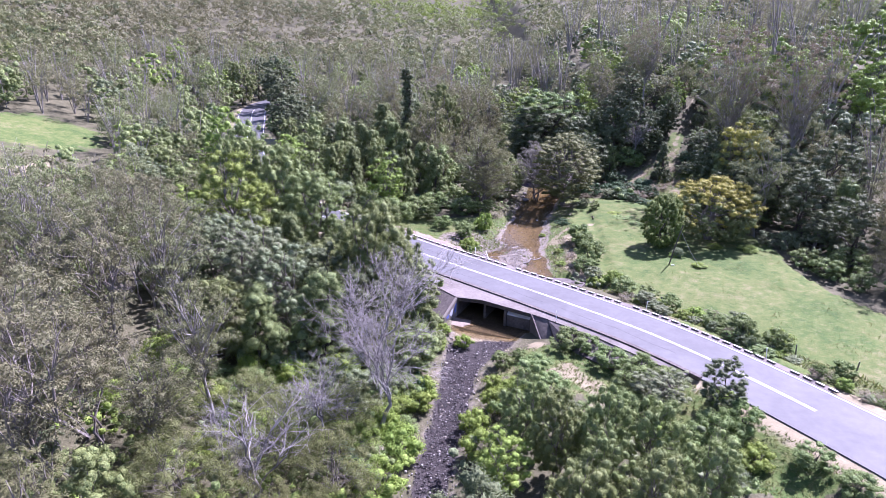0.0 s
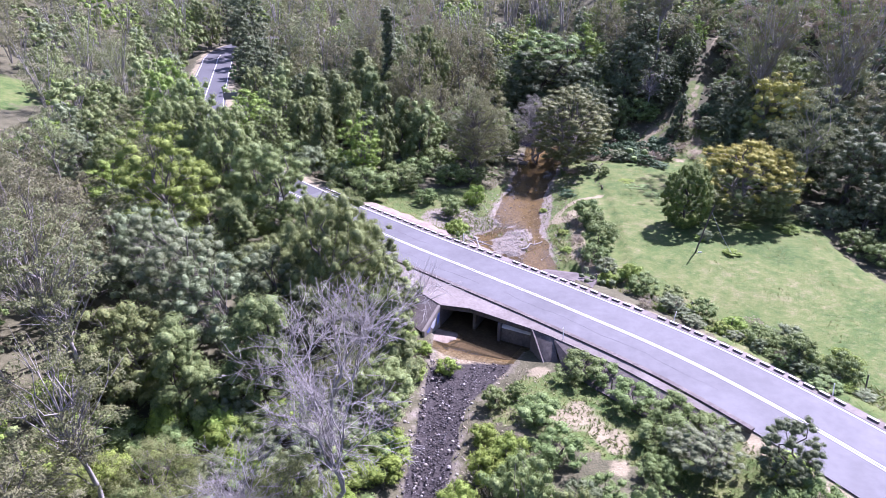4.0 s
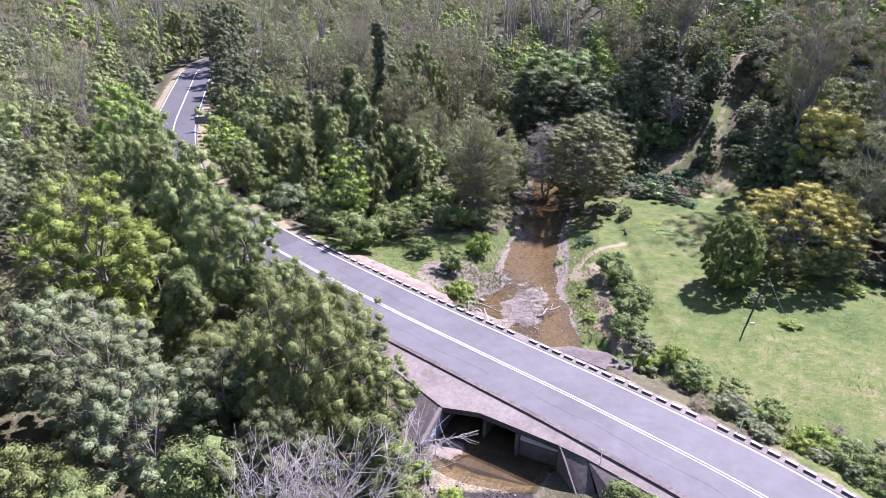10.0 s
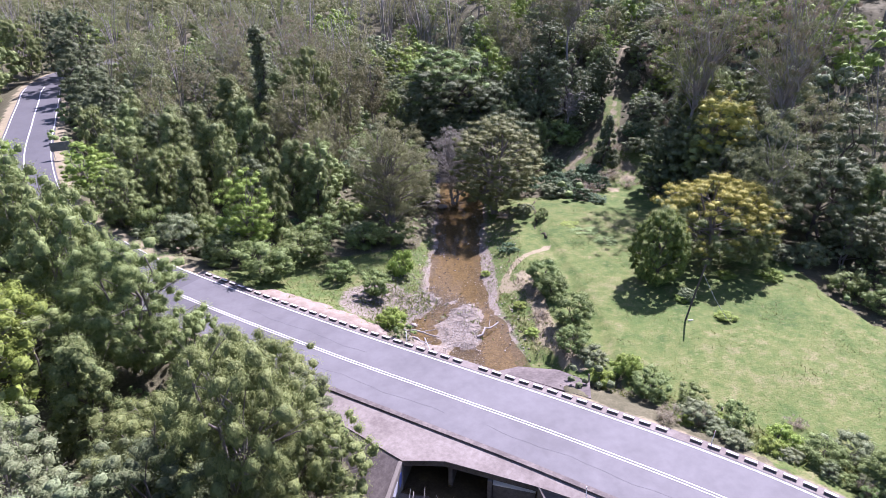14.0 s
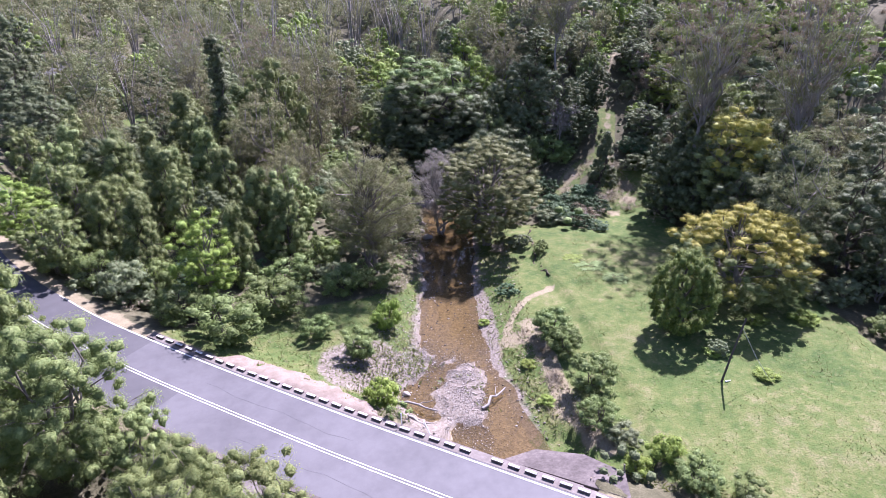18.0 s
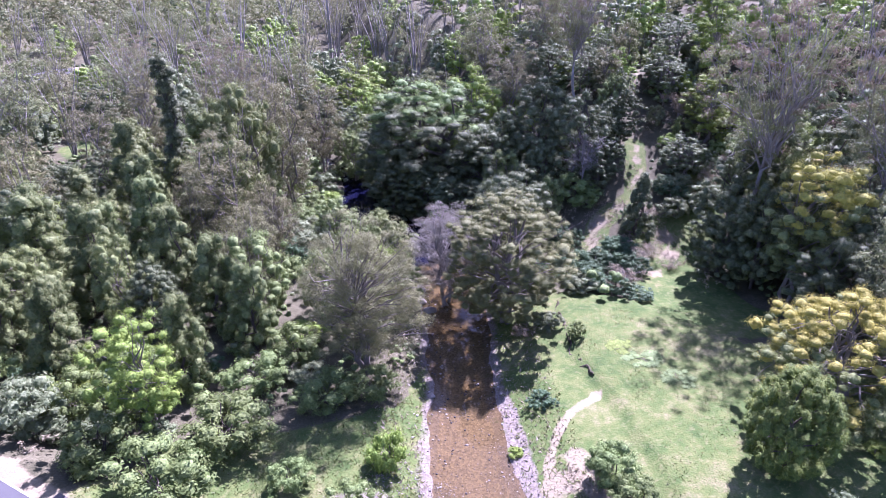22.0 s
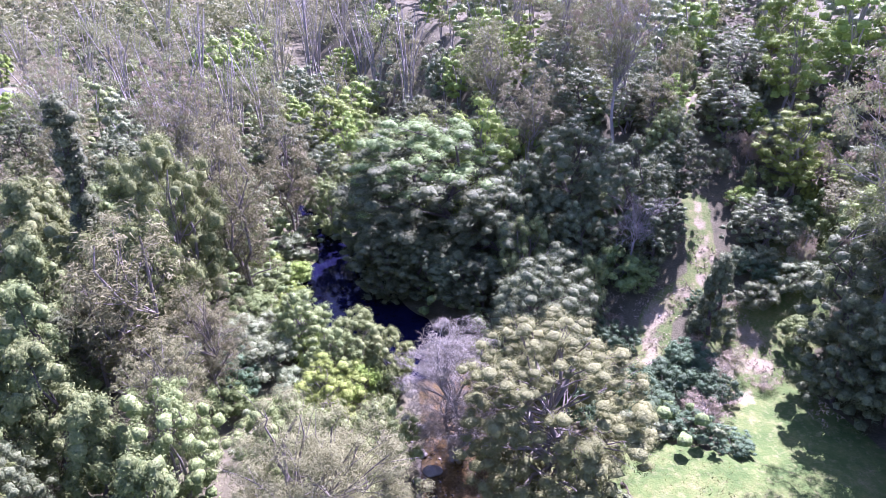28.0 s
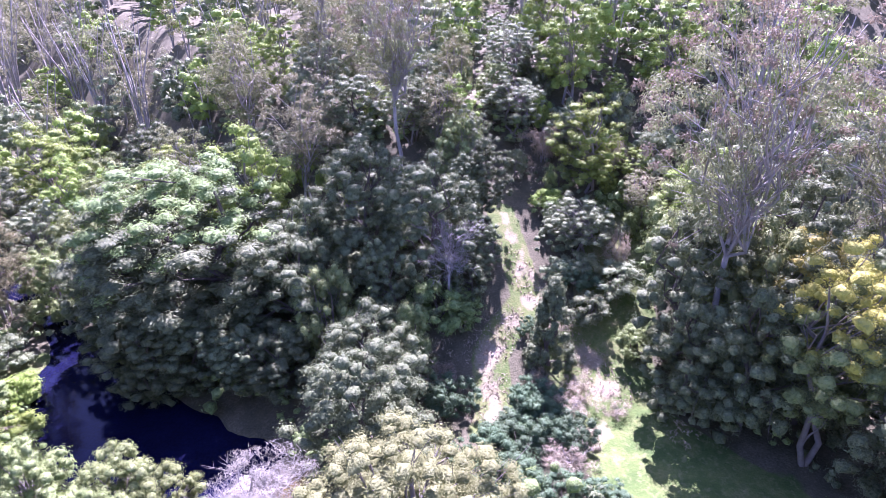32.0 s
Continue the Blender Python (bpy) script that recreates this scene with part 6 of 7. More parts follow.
# trees closing the hollow beyond the far bend
for key, x, y, H, r in (("gum_mid", -31.0, 186.0, 12.0, 4.2), ("brush_mid", -36.0, 190.0, 9.0, 3.8), ("oak_mid", -28.6, 193.5, 12.0, 3.6), ("brush_mid", -29.4, 180.0, 6.0, 3.0), ("gum_brown_mid", -35.0, 181.0, 12.0, 4.0), ("silver", -25.0, 186.5, 7.0, 3.2), ("dark", -21.6, 181.0, 8.0, 3.2), ("silver", -28.4, 172.6, 5.0, 2.4)):
    plant(key, x, y, H, r)

# saplings and low bushes on the slope beside the track
slope = random.Random(88)
for _ in range(330):
    x, y = slope.uniform(36, 64), slope.uniform(119, 147)
    d = near(TRACK, [x], [y])[0][0]
    H = slope.uniform(1.4, 4.6)
    r = H * slope.uniform(0.38, 0.6)
    if d < 1.0 + 0.85 * r or x < 46 and min(near(ERODED, [x], [y])[0][0], near(ERODED, [x - 1.5], [y - 1.5])[0][0]) < 1.0 + r or any((x - q[0]) ** 2 + (y - q[1]) ** 2 < (0.5 * (q[2] + r)) ** 2 for q in taken):
        continue
    plant(slope.choice(("shrub_pale", "shrub_pale", "shrub", "shrub_bright", "scrub_dry") if H < 3.4 else ("silver", "shrub_pale", "oak_mid", "bright", "scrub_dry")), x, y, H, r)

# shrubby carpet between the road and the creek, and on the dry bank
carpet = random.Random(19)
for i in range(150):
    x, y = (carpet.uniform(-26, 5), carpet.uniform(93, 109)) if i < 95 else (carpet.uniform(-42, -18), carpet.uniform(33, 58))
    H = carpet.uniform(1.2, 2.8)
    r = H * carpet.uniform(0.6, 0.9)
    if near(ROAD, [x], [y])[0][0] < HALF + 1.4 + r or creek_offset([x], [y])[0] < 1.2 + r or inside(FLAT_LEFT, [x], [y])[0] or any((x - q[0]) ** 2 + (y - q[1]) ** 2 < (0.5 * (min(q[2], 2.0) + r)) ** 2 for q in taken):
        continue
    plant(carpet.choice(("shrub", "shrub_pale", "shrub", "mound", "shrub_bright") if i < 95 else ("shrub_bright", "shrub_pale", "shrub_bright", "regrowth")), x, y, H, r)

# ---- the woods ----
def open_ground(x, y, r):
    """True where no tree of that radius may stand."""
    if r < 1 and near(TRACK, [x], [y])[0][0] > 1.3 and y > 119 and x > 25:
        return False
    if near(ROAD, [x], [y])[0][0] < HALF + 1.2 + 0.55 * r or creek_offset([x], [y])[0] < 0.8 + 0.3 * r or near(TRACK, [x], [y])[0][0] < 1.5 + 0.75 * r:
        return True
    for poly in (MEADOW, FLAT_LEFT, NEAR_FLAT, CREEK_FLAT, CREEK_LEFT) + ((BANK, SUN_GAP, POOL_SIDE) if r > 1 else ()):
        if inside(poly, [x], [y])[0]:
            return True
    if x > 2 and y < 72 and r > 1.0 or x > 20 and y < 68:
        return True
    if -19 < x < 0 and 42 < y < 53 and r > 1.0:
        return True
    u, v = culvert_uv(x, y)
    if -3 < u < 11 and -7 < v < 20:
        return True
    return any((x - cx) ** 2 + (y - cy) ** 2 < (cr + 0.3 * r) ** 2 for cx, cy, cr in CLEARINGS)


# kind, weight, lowest and highest, radius as a share of the height
ZONES = {
    "dry": [("gum_brown", 3, 11, 17, 0.30), ("gum", 4, 12, 17, 0.28), ("bright", 1, 5, 8, 0.4), ("dead", 1, 7, 11, 0.36), ("oak_mid", 2, 7, 11, 0.3), ("brush_mid", 1, 5, 8, 0.4)],
    "near_green": [("brush_mid", 4, 6, 9, 0.4), ("silver", 2, 7, 11, 0.38), ("vine", 1, 6, 9, 0.32), ("dark", 1, 6, 9, 0.4)],
    "between": [("brush_mid", 4, 8, 13, 0.33), ("vine", 5, 8, 12, 0.29), ("oak_mid", 0.3, 10, 15, 0.25), ("dark", 3, 7, 12, 0.38), ("bright", 1, 7, 10, 0.33)],
    "left_hill": [("gum_mid", 4, 9, 15, 0.32), ("gum_brown_mid", 4, 9, 14, 0.34), ("brush_mid", 3, 6, 10, 0.42), ("bright", 1, 6, 9, 0.36), ("silver", 1, 6, 9, 0.38)],
    "dark": [("dark", 6, 9, 14, 0.36), ("vine", 1, 9, 13, 0.27), ("gum_mid", 1, 15, 19, 0.27), ("oak_mid", 1, 10, 14, 0.26)],
    "right_hill": [("gum_tall", 1.5, 18, 22, 0.24), ("gum_mid", 4, 13, 19, 0.29), ("gum_brown_mid", 1.5, 13, 19, 0.29), ("bright", 3, 9, 14, 0.34), ("silver", 2, 7, 11, 0.36), ("dark", 1, 8, 11, 0.38)],
    "back": [("gum_tall", 2.5, 17, 22, 0.24), ("gum_brown_mid", 2, 11, 18, 0.30), ("gum_mid", 5, 12, 19, 0.29), ("dark", 2, 7, 11, 0.4), ("silver", 2, 6, 10, 0.38), ("brush_mid", 2, 7, 11, 0.38), ("bright", 2.5, 8, 13, 0.34), ("oak_mid", 2, 10, 14, 0.25)],
}


def zone(x, y):
    creek_x = float(np.interp(y, CREEK[:, 1], CREEK[:, 0])) if y < 172 else 0.0
    i = int(near(ROAD, [x], [y])[1][0])
    beyond = (x - ROAD[i, 0]) * ROAD_N[i, 0] + (y - ROAD[i, 1]) * ROAD_N[i, 1] > 0
    if y < 46 and x < creek_x:
        return "dry"
    if y < 92 and x < creek_x and not beyond:
        return "near_green" if x > -30 and y > 48 else ("dry" if y < 70 else "left_hill")
    if not beyond and x < creek_x:
        return "left_hill"
    if y > 152:
        return "back"
    if x < creek_x:
        return "between"
    if x > 62 + 0.3 * (y - 90) or (x > 50 and y > 112):
        return "right_hill"
    if y < 128 and x > 40:
        return "dark"
    return "back" if y > 128 else "dark"


def seen(x, y, margin=6):
    """Inside the fan of ground that the flight ever looks over."""
    a = math.degrees(math.atan2(x, y))
    b = math.degrees(math.atan2(x - 10, y - 88))
    return y > 20 and (-36 - margin < a < 36 + margin or (y > 70 and -2 < b < 76))


MID = {"gum_mid": ("leaf_gum", 0.35, "vase"), "gum_brown_mid": ("leaf_gum_brown", 0.3, "vase"), "gum": ("leaf_gum", 0.35, "vase"), "gum_brown": ("leaf_gum_brown", 0.3, "vase"), "brush_mid": ("leaf_brush", 0.1, "dome"), "bright": ("leaf_bright", 0.15, "dome"),
       "silver": ("leaf_silver", 0.1, "dome"), "dark": ("leaf_dark", 0.06, "dome"), "vine": ("leaf_vine", 0.03, "cone"), "oak_mid": ("leaf_oak", 0.12, "dome"), "dead": ("leaf_dry", 0.3, "vase"), "gum_tall": ("leaf_gum_brown", 0.36, "vase")}
woods = Woods()


def scatter(count, box, gap, big=1.0, skip=None, single=0):
    """Fill a stretch of the woods; up to that many of its plants stand as trees of their own, the rest join the mass."""
    rng = random.Random(len(taken))
    spots = np.array([(t[0], t[1], t[2]) for t in taken if t[2] > 1.9])
    kept = []
    for _ in range(count):
        x, y = rng.uniform(box[0], box[1]), rng.uniform(box[2], box[3])
        if not seen(x, y) or (skip and skip(x, y)):
            continue
        opts = ZONES[zone(x, y)]
        key, _, lo, hi, share = rng.choices(opts, [o[1] for o in opts])[0]
        H = rng.uniform(lo, hi) * big
        r = H * share * rng.uniform(0.9, 1.15)
        if (np.hypot(spots[:, 0] - x, spots[:, 1] - y) < gap * (spots[:, 2] + r)).any() or open_ground(x, y, r):
            continue
        kept.append((key, x, y, H, r))
        spots = np.vstack([spots, (x, y, r)])
    # those over the valley floor first
    kept.sort(key=lambda k: math.hypot(k[1] - 8, max(0, k[2] - 115, 45 - k[2])))
    for i, k in enumerate(kept):
        if i < single:
            plant(*k)
        else:
            key, x, y, H, r = k
            mat, low, shape = MID[key]
            woods.add(mat, x, y, height(x, y), H, r, low, 42, 36, 0.36, shape)
            taken.append((x, y, r, H))
    return len(kept)


n1 = scatter(2600, (-60, 75, 22, 150), 0.58, single=85)
n2 = scatter(3400, (-95, 150, 120, 235), 0.62, 1.05, lambda x, y: y < 150 and -60 < x < 75, single=28)
print("woods", n1, n2, len(taken))
woods.done("woods", "mixed gum and rainforest trees filling the valley")
# low growth under the open trees
under = Woods()
rng = random.Random(31)
for i in range(2700):
    x, y = (rng.uniform(-60, 80), rng.uniform(26, 160)) if i < 800 else (rng.uniform(-8, 14), rng.uniform(126, 165)) if i < 960 else (rng.uniform(-42, -3), rng.uniform(28, 48)) if i < 1100 else (rng.uniform(20, 85), rng.uniform(118, 182)) if i < 1800 else (rng.uniform(-48, 30), rng.uniform(138, 225))
    if seen(x, y, 2) and not open_ground(x, y, 0.5) and min(near(ERODED, [x], [y])[0][0], near(ERODED, [x - 2], [y - 2])[0][0]) > 2.2:
        mat = rng.choice(("leaf_shrub", "leaf_shrub", "leaf_silver", "leaf_dark", "leaf_brush" if i > 1800 else "leaf_dry") if y > 46 or x > 0 else ("leaf_dry", "leaf_silver", "leaf_brush", "leaf_shrub", "leaf_bright", "leaf_bright"))
        H = rng.uniform(1.2, 2.8) * (1.4 if i > 1800 else 1.0)
        under.add(mat, x, y, height(x, y), H, H * rng.uniform(0.7, 1.1), 0.0, 8, 14, 0.26, "dome", False)
under.done("undergrowth", "tangled low shrubs under the trees")
for options in KINDS.values():
    for src in options:
        if src.name not in used:
            for o in (*src.children_recursive, src):
                bpy.data.objects.remove(o)


def far_woods():
    """Wooded hills beyond the near trees: one mass of crowns, each a tuft of coarse sprays with its own hue."""
    rng = np.random.default_rng(77)
    mats = ["leaf_gum", "leaf_gum_brown", "leaf_brush", "leaf_dark", "leaf_bright"]
    pts = []
    for lo, hi, n, ring in ((150, 260, 500, 0), (225, 420, 1900, 0), (420, 800, 3000, 1), (800, 1500, 1300, 2)):
        a = np.radians(rng.uniform(-42, 44, n * 3))
        d = np.sqrt(rng.uniform(lo ** 2, hi ** 2, n * 3))
        x, y = d * np.sin(a), 30 + d * np.cos(a)
        keep = (y > 70) & ~((y < 236) & (x > -96) & (x < 152))
        x, y = x[keep][:n], y[keep][:n]
        pts.append(np.stack([x, y, np.full(len(x), float(ring))], 1))
    pts = np.concatenate(pts)
    rd, _ = near(ROAD, pts[:, 0], pts[:, 1])
    pts = pts[rd > 9]
    z = land(pts[:, 0], pts[:, 1])
    clump = np.sin(pts[:, 0] * 0.021 + 1.3) + np.sin(pts[:, 1] * 0.017 + pts[:, 0] * 0.009)
    tone = rng.normal(size=len(pts)) * 0.5 + clump
    which = np.select([tone > 1.5, tone > 0.7, tone > -0.5, tone > -1.3], [4, 2, 0, 1], 1)
    which[rng.random(len(pts)) < 0.1] = 3
    verts, slots = [], []
    for (x, y, ring), zz, w in zip(pts, z, which):
        H = rng.uniform(9, 16)
        k, wide, tall, size, count = ((7, 2.0, 0.17, 0.85, 22), (5, 3.0, 0.16, 1.3, 14), (3, 6.0, 0.2, 2.6, 14))[int(ring)]
        c = rng.normal(size=(k, 3)) * np.array([wide, wide, H * tall]) + np.array([x, y, zz + H * 0.6])
        v = sprays(rng, c, np.full(k, wide * 0.8), count, size, size * 0.5, 0.5, inner=0.4)
        verts.append(v)
        slots.append(np.full(len(v) // 3, w))
    v = np.concatenate(verts)
    ob = link_mesh("far_woods", v, np.arange(len(v)).reshape(-1, 3), [M[m] for m in mats], slots=np.concatenate(slots))
    tagged(ob, "mixed gum woods covering the distant hills", "woods", kind="stuff")


far_woods()


# ---- water ----
def water_strip(name, lo, hi, mat, label, level=0.0, wider=0.6):
    pick = (CREEK[:, 1] >= lo) & (CREEK[:, 1] <= hi)
    q, w = CREEK[pick], CREEK_HALF[pick] + wider
    t = np.gradient(q, axis=0)
    t /= np.linalg.norm(t, axis=1)[:, None]
    n = np.stack([-t[:, 1], t[:, 0]], 1)
    cols = np.linspace(-1, 1, 9)
    v = np.concatenate([np.c_[q + n * (w * c)[:, None], np.full(len(q), level)] for c in cols])
    k = len(q)
    f = [(a * k + i, a * k + i + 1, (a + 1) * k + i + 1, (a + 1) * k + i) for a in range(8) for i in range(k - 1)]
    ob = link_mesh(name, v, f, mat, smooth_shade=True)
    return tagged(ob, label, "water", kind="structure")


water_strip("water", 59.6, 121.5, M["water"], "shallow clear tea-brown creek water over pebbles", -0.03)
water_strip("water_pool", 121.0, 190, M["water_sky_tinted"], "dark still pool under overhanging trees, tinted blue for the sky's reflection", -0.025, 1.2)


# ---- stones ----
def clear_of_road(p):
    d, _ = near(ROAD, p[:, 0], p[:, 1])
    u, v = culvert_uv(p[:, 0], p[:, 1])
    return p[(d > HALF + 1.0) & ~((u > -6) & (u < 16) & (v > -3.2) & (v < 11))]


def stone_mesh(rng):
    bm = bmesh.new()
    bmesh.ops.create_icosphere(bm, subdivisions=1, radius=0.5)
    for v in bm.verts:
        v.co = Vector((v.co.x * rng.uniform(0.8, 1.25), v.co.y * rng.uniform(0.8, 1.2), v.co.z * rng.uniform(0.5, 0.8)))
    me = bpy.data.meshes.new("stone")
    bm.to_mesh(me)
    bm.free()
    return np.array([v.co for v in me.vertices]), np.array([p.vertices for p in me.polygons])


def stones(name, n, where, lo, hi, mat, label, seed):
    rng = np.random.default_rng(seed)
    shapes = [stone_mesh(rng) for _ in range(5)]
    verts, faces, base = [], [], 0
    spots = clear_of_road(where(rng, n))
    z = land(spots[:, 0], spots[:, 1])
    for (x, y), h in zip(spots, z):
        v, f = shapes[rng.integers(0, 5)]
        s = lo + (hi - lo) * rng.random() ** 3
        a = rng.random() * 6.28
        c, d = math.cos(a), math.sin(a)
        w = v * s
        verts.append(np.stack([w[:, 0] * c - w[:, 1] * d + x, w[:, 0] * d + w[:, 1] * c + y, w[:, 2] + max(h, -0.075) + s * 0.18], 1))
        faces.append(f + base)
        base += len(v)
    ob = link_mesh(name, np.concatenate(verts), np.concatenate(faces), mat)
    return tagged(ob, label, "stones", kind="stuff")


def blob(*discs):
    def pick(rng, n):
        w = np.array([d[4] for d in discs], float)
        k = rng.choice(len(discs), n, p=w / w.sum())
        d = np.array([d[:4] for d in discs])[k]
        r, a = np.sqrt(rng.random(n)), rng.random(n) * 6.283
        return np.stack([d[:, 0] + d[:, 2] * r * np.cos(a), d[:, 1] + d[:, 3] * r * np.sin(a)], 1)
    return pick


def beside(lo, hi, y0, y1):
    def pick(rng, n):
        i = rng.choice(np.flatnonzero((CREEK[:, 1] > y0) & (CREEK[:, 1] < y1)), n)
        off = (CREEK_HALF[i] + rng.uniform(lo, hi, n)) * rng.choice([-1, 1], n)
        return CREEK[i] + np.stack([off, rng.normal(size=n) * 0.6], 1)
    return pick


stones("gravel_bar", 12500, blob((10.9, 86.2, 1.3, 2.2, 3), (10.6, 83.4, 1.7, 2.6, 4), (9.8, 80.6, 1.9, 2.8, 4.5), (9.2, 77.8, 1.7, 2.2, 4), (9.2, 88.6, 1.1, 2.4, 2.5), (4.4, 86.6, 2.6, 2.4, 3), (6.7, 90.4, 1.5, 3.6, 3), (7.0, 84.0, 1.8, 4.5, 1.6), (13.9, 90.0, 0.7, 5.0, 1.6), (9.8, 83.0, 3.8, 7.5, 3.5), (11.0, 88.6, 2.4, 3.4, 2.4), (8.0, 87.2, 1.8, 2.6, 3)), 0.03, 0.125, M["stones"], "pale rounded stones of a gravel bar in the creek", 3)
stones("bank_stones", 1100, beside(-0.9, 1.7, 77, 118), 0.04, 0.22, M["stones"], "pale stones along the creek's edges", 4)
stones("creek_bed_stones", 3600, beside(-2.4, 0.2, 30, 60.0), 0.05, 0.2, M["stones_dark"], "dark wet stones on the creek bed below the culvert", 5)
stones("scattered_stones", 240, beside(-1.8, 0.8, 34, 60), 0.08, 0.32, M["stones"], "pale stones scattered in the creek bed", 6)
stones("pool_stones", 500, beside(-2.4, 0.3, 84, 118), 0.05, 0.22, M["stones_dark"], "brown stones under the shallow water", 8)


def boulder(x, y, s, seed, label):
    rng = np.random.default_rng(seed)
    bm = bmesh.new()
    bmesh.ops.create_icosphere(bm, subdivisions=3, radius=0.5)
    off = rng.random(3) * 9
    for v in bm.verts:
        k = 1 + 0.35 * noise.noise(Vector(v.co) * 2.2 + Vector(off))
        v.co = Vector((v.co.x * 1.3 * k, v.co.y * k, v.co.z * 0.7 * k)) * s
    me = bpy.data.meshes.new("boulder")
    bm.to_mesh(me)
    bm.free()
    me.materials.append(M["stones"])
    ob = new("boulder", me)
    ob.matrix_basis = pose(x, y, max(height(x, y), -0.05) + 0.12 * s, 0, 0, seed * 50)
    return tagged(ob, label, "boulder")


boulder(18.6, 122.0, 1.4, 1, "large pale boulder at the edge of the pool")
for i, (x, y, s) in enumerate([(15.2, 115.5, 0.8), (14.6, 113.4, 0.7), (14.9, 111.6, 0.9), (13.2, 112.6, 0.7), (11.4, 99.4, 0.5), (6.0, 83.8, 0.5), (20.2, 118.0, 0.6)]):
    boulder(x, y, s, 5 + i, "pale rounded boulder on the creek's edge")


# ---- grass ----
def tufts(name, n, where, size, mat, label, seed):
    rng = np.random.default_rng(seed)
    p = clear_of_road(where(rng, n))
    z = land(p[:, 0], p[:, 1])
    p = np.c_[p, z]
    blades = 2
    c = np.repeat(p, blades, axis=0)
    c[:, :2] += rng.normal(size=(len(c), 2)) * size * 0.5
    lean = np.c_[rng.normal(size=(len(c), 2)) * 1.1, np.full(len(c), 0.8)]
    s = size * (0.5 + rng.random((len(c), 1)) ** 2 * 1.4)
    side = unit(np.c_[rng.normal(size=(len(c), 2)), np.zeros(len(c))]) * s * 0.22
    v = np.stack([c - side, c + side, c + unit(lean) * s], 1).reshape(-1, 3)
    ob = link_mesh(name, v, np.arange(len(v)).reshape(-1, 3), mat)
    return tagged(ob, label, "grass", kind="stuff")


def on(poly, patchy=0.0):
    def pick(rng, n):
        q = np.array(poly)
        lo, hi = q.min(0), q.max(0)
        p = lo + (hi - lo) * rng.random((n * 4, 2))
        ok = inside(poly, p[:, 0], p[:, 1])
        if patchy:
            ok &= waves(p[:, 0], p[:, 1], 2.2, 5.0) + rng.normal(size=len(p)) * 0.25 > patchy - 0.5
        return p[ok][:n]
    return pick


tufts("paddock_grass", 50000, on(MEADOW), 0.065, M["grass"], "short green paddock grass with coarse tufts", 11)
tufts("tall_grass", 9000, on(MEADOW, 0.9), 0.14, M["grass"], "taller weedy tufts in the paddock", 12)
tufts("flat_grass", 5000, on(FLAT_LEFT), 0.15, M["grass"], "green grass on the flat beside the road", 13)
tufts("verge_grass", 6000, on(NEAR_FLAT), 0.18, M["grass"], "green grass below the road bank", 14)
tufts("bank_grass", 5000, beside(0.6, 5.0, 76, 112), 0.17, M["grass"], "green grass along the creek banks", 15)
tufts("dry_bank_grass", 4000, beside(0.5, 4.5, 30, 104), 0.2, M["grass_dry"], "dry straw-coloured grass along the creek", 16)
tufts("slope_grass", 1500, blob((-1.4, 61.6, 2.4, 3.0, 2), (-3.6, 65.0, 1.6, 2.0, 1)), 0.3, M["grass_dry"], "dry straw-coloured grass below the concrete slope", 21)
tufts("road_weeds", 5000, on([(17, 71), (21, 69.5), (29, 60.5), (38, 49), (43, 38), (40.5, 37), (36, 46), (27, 57.5), (19, 66)]), 0.3, M["grass"], "rank green weeds along the road verge", 22)
tufts("gravel_weeds", 900, blob((6.6, 88.0, 1.8, 4.0, 3), (8.4, 86.0, 1.2, 2.5, 1), (4.0, 87.0, 2.4, 2.4, 2), (15.4, 82.0, 0.8, 6.0, 2), (11.6, 83.0, 1.2, 3.0, 0.6)), 0.26, M["grass"], "green weeds growing through the gravel", 19)
tufts("dry_track_grass", 2600, blob((34.8, 116.6, 2.4, 2.6, 2), (38.2, 120.4, 2.8, 1.8, 2.4), (43.4, 123.2, 1.6, 3.0, 1.6), (42.2, 114.6, 1.4, 4, 2), (17.6, 86, 0.9, 3, 1.4), (17.0, 79, 0.9, 4.5, 1.6)), 0.17, M["grass_dry"], "dry pale grass on the eroded bank", 17)


# ---- kerb blocks ----
def kerb_blocks():
    row = tagged(new("kerb_blocks"), "row of low white-topped concrete kerb blocks", "kerb")
    bm = bmesh.new()
    bmesh.ops.create_cube(bm, size=1.0)
    for v in bm.verts:
        v.co = Vector((v.co.x * 0.74, v.co.y * (0.20 if v.co.z > 0 else 0.25), v.co.z * 0.17 + 0.085))
    bmesh.ops.bevel(bm, geom=list(bm.edges), offset=0.018, segments=1, affect="EDGES")
    me = bpy.data.meshes.new("block")
    bm.to_mesh(me)
    bm.free()
    me.materials.append(M["kerb_white"])
    me.materials.append(M["concrete_stained"])
    for p in me.polygons:
        p.material_index = 0 if p.normal.z > 0.5 else 1
    line = curve([tuple(ROAD[i, :2] + ROAD_N[i] * (HALF + 0.36)) + (ROAD[i, 2] + 0.012,) for i in range(along(33, 47), along(-14, 93))], 1.1)
    rng = random.Random(9)
    for i, (x, y, z) in enumerate(line):
        if i in (4, 19, 33):
            continue
        j = along(x, y)
        ob = new("block", me)
        ob.parent = row
        ob.matrix_basis = pose(x, y, z, 0, 0, math.degrees(math.atan2(ROAD_DIR[j, 1], ROAD_DIR[j, 0])) + rng.uniform(-2, 2))


kerb_blocks()


# ---- posts, pole, sign ----
def post_bm(r, h, sides=8, taper=0.9):
    bm = bmesh.new()
    bmesh.ops.create_cone(bm, cap_ends=True, segments=sides, radius1=r, radius2=r * taper, depth=h)
    for v in bm.verts:
        v.co.z += h / 2
    return bm


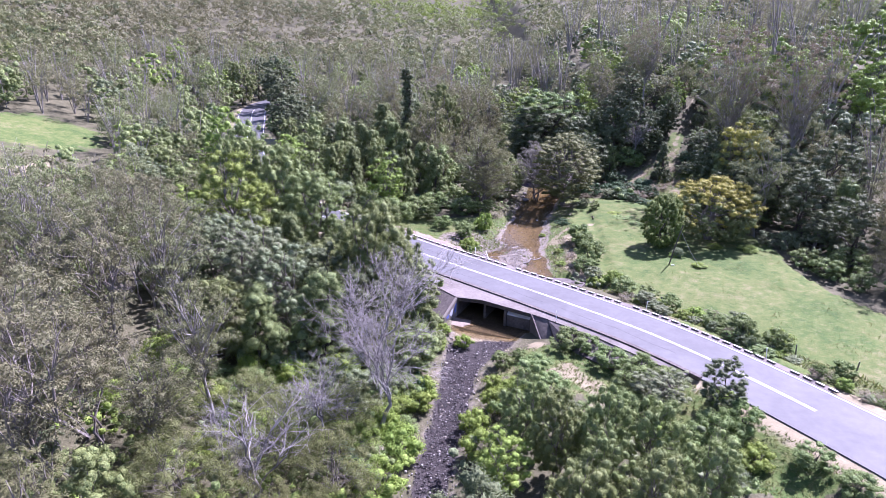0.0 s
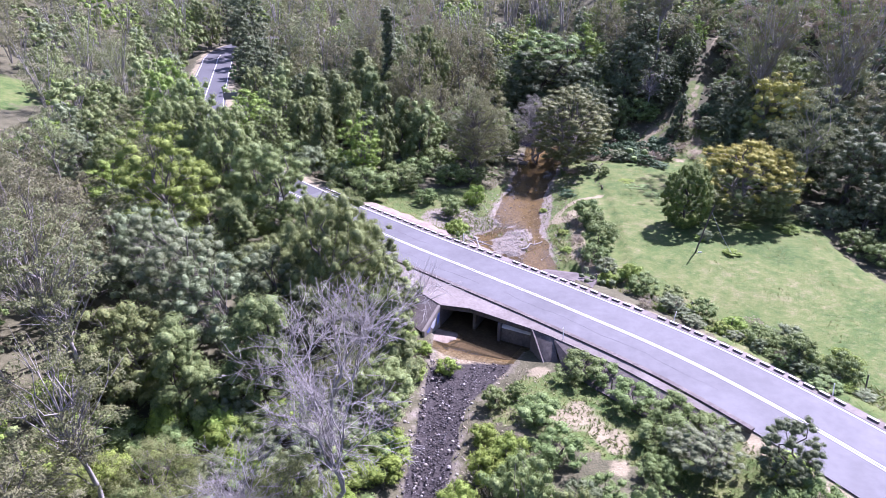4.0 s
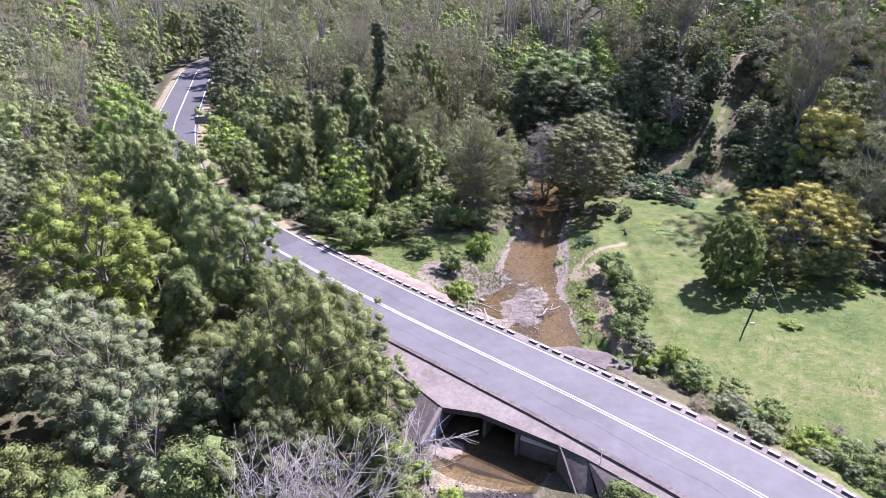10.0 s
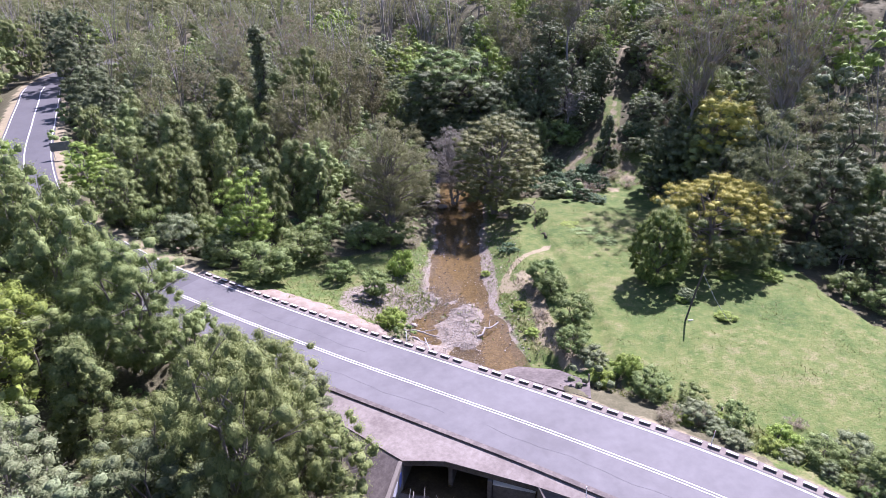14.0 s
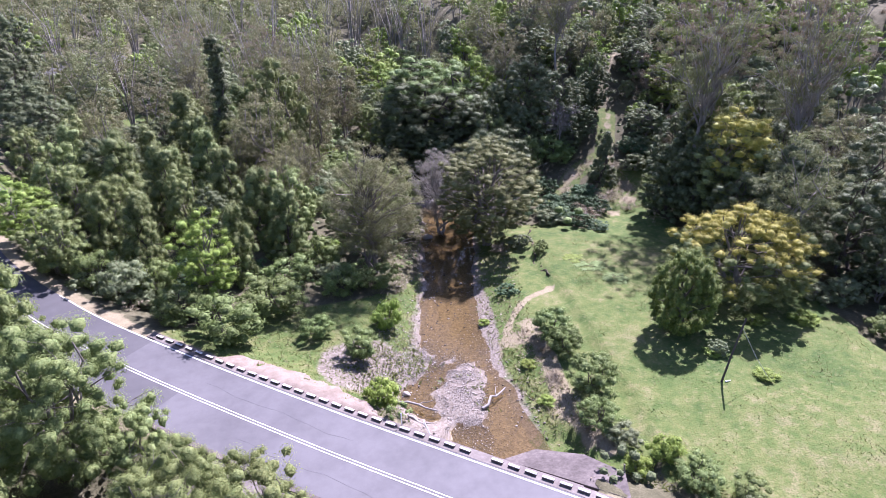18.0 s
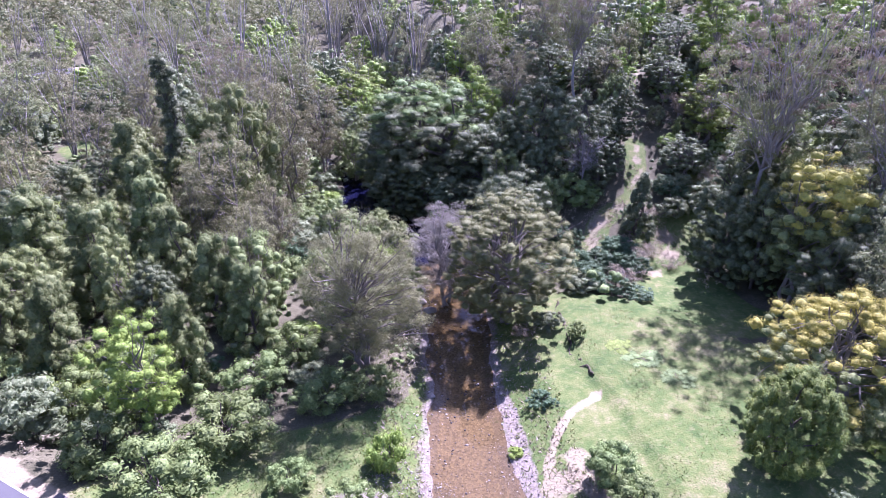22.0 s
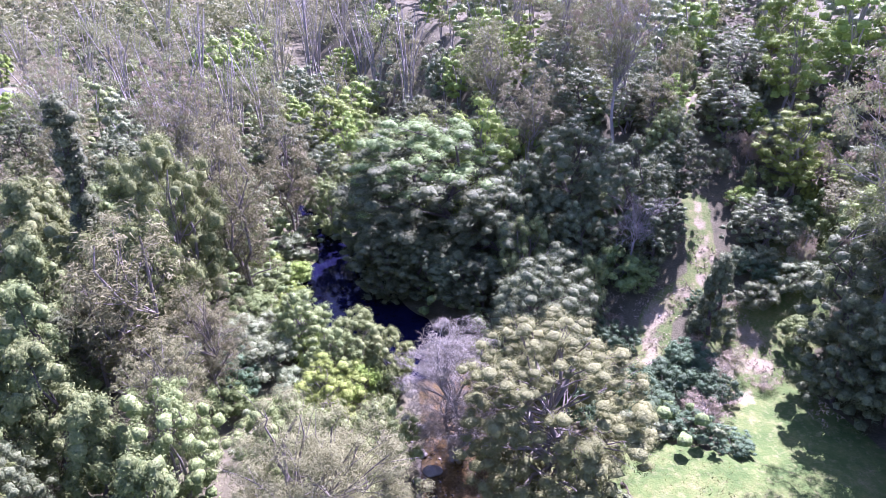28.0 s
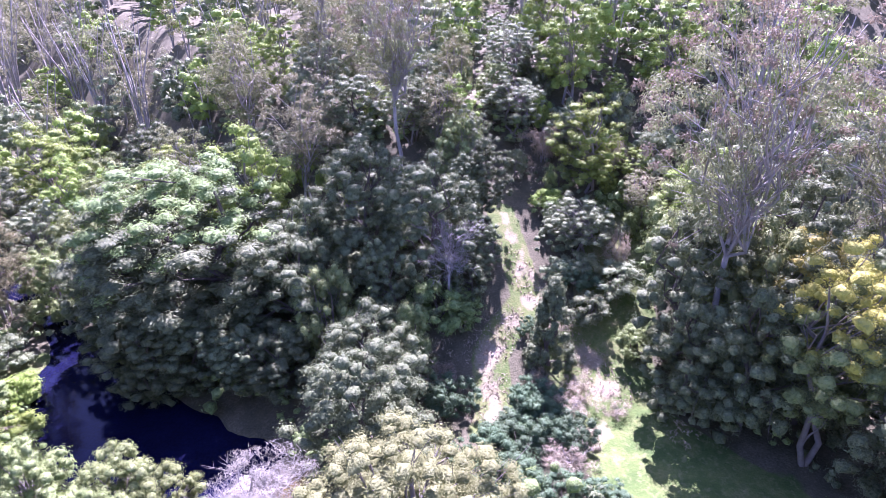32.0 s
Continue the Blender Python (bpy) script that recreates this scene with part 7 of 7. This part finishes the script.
def guide_post(x, y, lean=0.0, h=1.05):
    thing = tagged(new("guide_post"), "white roadside guide post with a red reflector", "post", "guide posts along the road")
    part("post", box_bm(0.11, 0.04, h + 0.3, 0.012, (0, 0, h / 2 - 0.15)), M["post_white"], thing)
    part("reflector", box_bm(0.06, 0.012, 0.16, 0.004, (0, -0.027, h - 0.2)), M["red"], thing, "red reflector")
    i = along(x, y)
    thing.matrix_basis = pose(x, y, max(height(x, y), 0.0), lean, lean * 0.5, math.degrees(math.atan2(ROAD_DIR[i, 1], ROAD_DIR[i, 0])) + 90)
    return thing


def beside_road(x, y, off):
    i = along(x, y)
    return tuple(ROAD[i, :2] + ROAD_N[i] * off)


for x, y, off, lean in ((3.0, 77, HALF + 0.72, 2), (20.8, 61.8, HALF + 0.8, -4), (29.0, 51.8, HALF + 0.8, 5), (4.6, 75.6, HALF + 0.9, 18), (11.9, 59.6, -HALF - 0.55, 3), (-24, 100, HALF + 1.2, 3)):
    p = guide_post(*beside_road(x, y, off), lean)
    p.location.z = ROAD[along(x, y), 2] - 0.05


def fence_post(x, y, h=1.15, lean=0.0):
    thing = part("fence_post", post_bm(0.065, h + 0.3, 8, 0.88), M["timber"])
    thing.matrix_basis = pose(x, y, height(x, y) - 0.3, lean, lean * 0.6, 20)
    return tagged(thing, "weathered grey timber fence post", "post", "fence posts along the paddock")


for i, (x, y) in enumerate([(16.9, 70.4), (23.8, 64.6), (26.2, 61.9), (29.8, 57.6), (33.2, 54.0), (36.7, 50.6), (38.6, 47.6), (14.4, 54.0)]):
    fence_post(x, y, 1.1 + 0.15 * (i % 3), (-4, 3, 6, -2)[i % 4])


def leaning_pole():
    thing = tagged(new("utility_pole"), "thin dark leaning pole with a stay wire on the paddock", "pole")
    v, f = tube([(0, 0, -0.3), (0.55, 0.1, 2.4), (1.25, 0.25, 5.2)], [0.085, 0.075, 0.065], 9)
    link_mesh("shaft", v, f, M["bark_dark"], thing, True)
    v, f = tube([(1.05, 0.2, 4.5), (2.3, -0.35, 2.1), (3.6, -0.9, 0.05)], [0.016, 0.016, 0.016], 5)
    link_mesh("stay_wire", v, f, M["steel"], thing, True)
    part("ground_plate", box_bm(0.45, 0.09, 0.08, 0.015, (0.5, -0.1, 0.06)), M["post_white"], thing, "white painted timber at its foot")
    thing.matrix_basis = pose(28.7, 76.9, height(28.7, 76.9), 0, 0, 0)


leaning_pole()


def road_sign(x, y):
    thing = tagged(new("road_sign"), "wide sign board on two posts seen from behind", "road sign")
    for s in (-0.9, 0.9):
        part("post", post_bm(0.05, 2.6, 8, 1.0), M["steel"], thing).location = (s, 0, -0.2)
    part("board", box_bm(2.4, 0.04, 1.2, 0.01, (0, -0.07, 1.75)), M["sign_back"], thing, "dull dark back of the sign board")
    thing.matrix_basis = pose(x, y, height(x, y), 0, 0, 12)


road_sign(-33.9, 128.6)


def log(x, y, length, turn, r=0.12):
    rng = np.random.default_rng(int(x * 10))
    wood = Wood()
    wood.limb(rng, (0, 0, 0), (length, 0, 0.15), r, r * 0.5, 0.02, 6, 7)
    wood.limb(rng, (length * 0.6, 0, 0.1), (length * 0.8, length * 0.18, 0.3), r * 0.5, r * 0.2, 0.05, 4, 5)
    ob = link_mesh("driftwood", np.concatenate(wood.v), np.concatenate(wood.f), M["bark_dead"], None, True)
    ob.matrix_basis = pose(x, y, max(height(x, y), -0.02) + r * 0.7, 0, 0, turn)
    return tagged(ob, "pale bleached driftwood log by the creek", "log")


log(4.6, 83.6, 4.2, -42)
log(11.0, 80.4, 3.0, 35)
log(37.0, 119.4, 4.0, 25, 0.08)
log(5.2, 79.3, 2.4, -60)
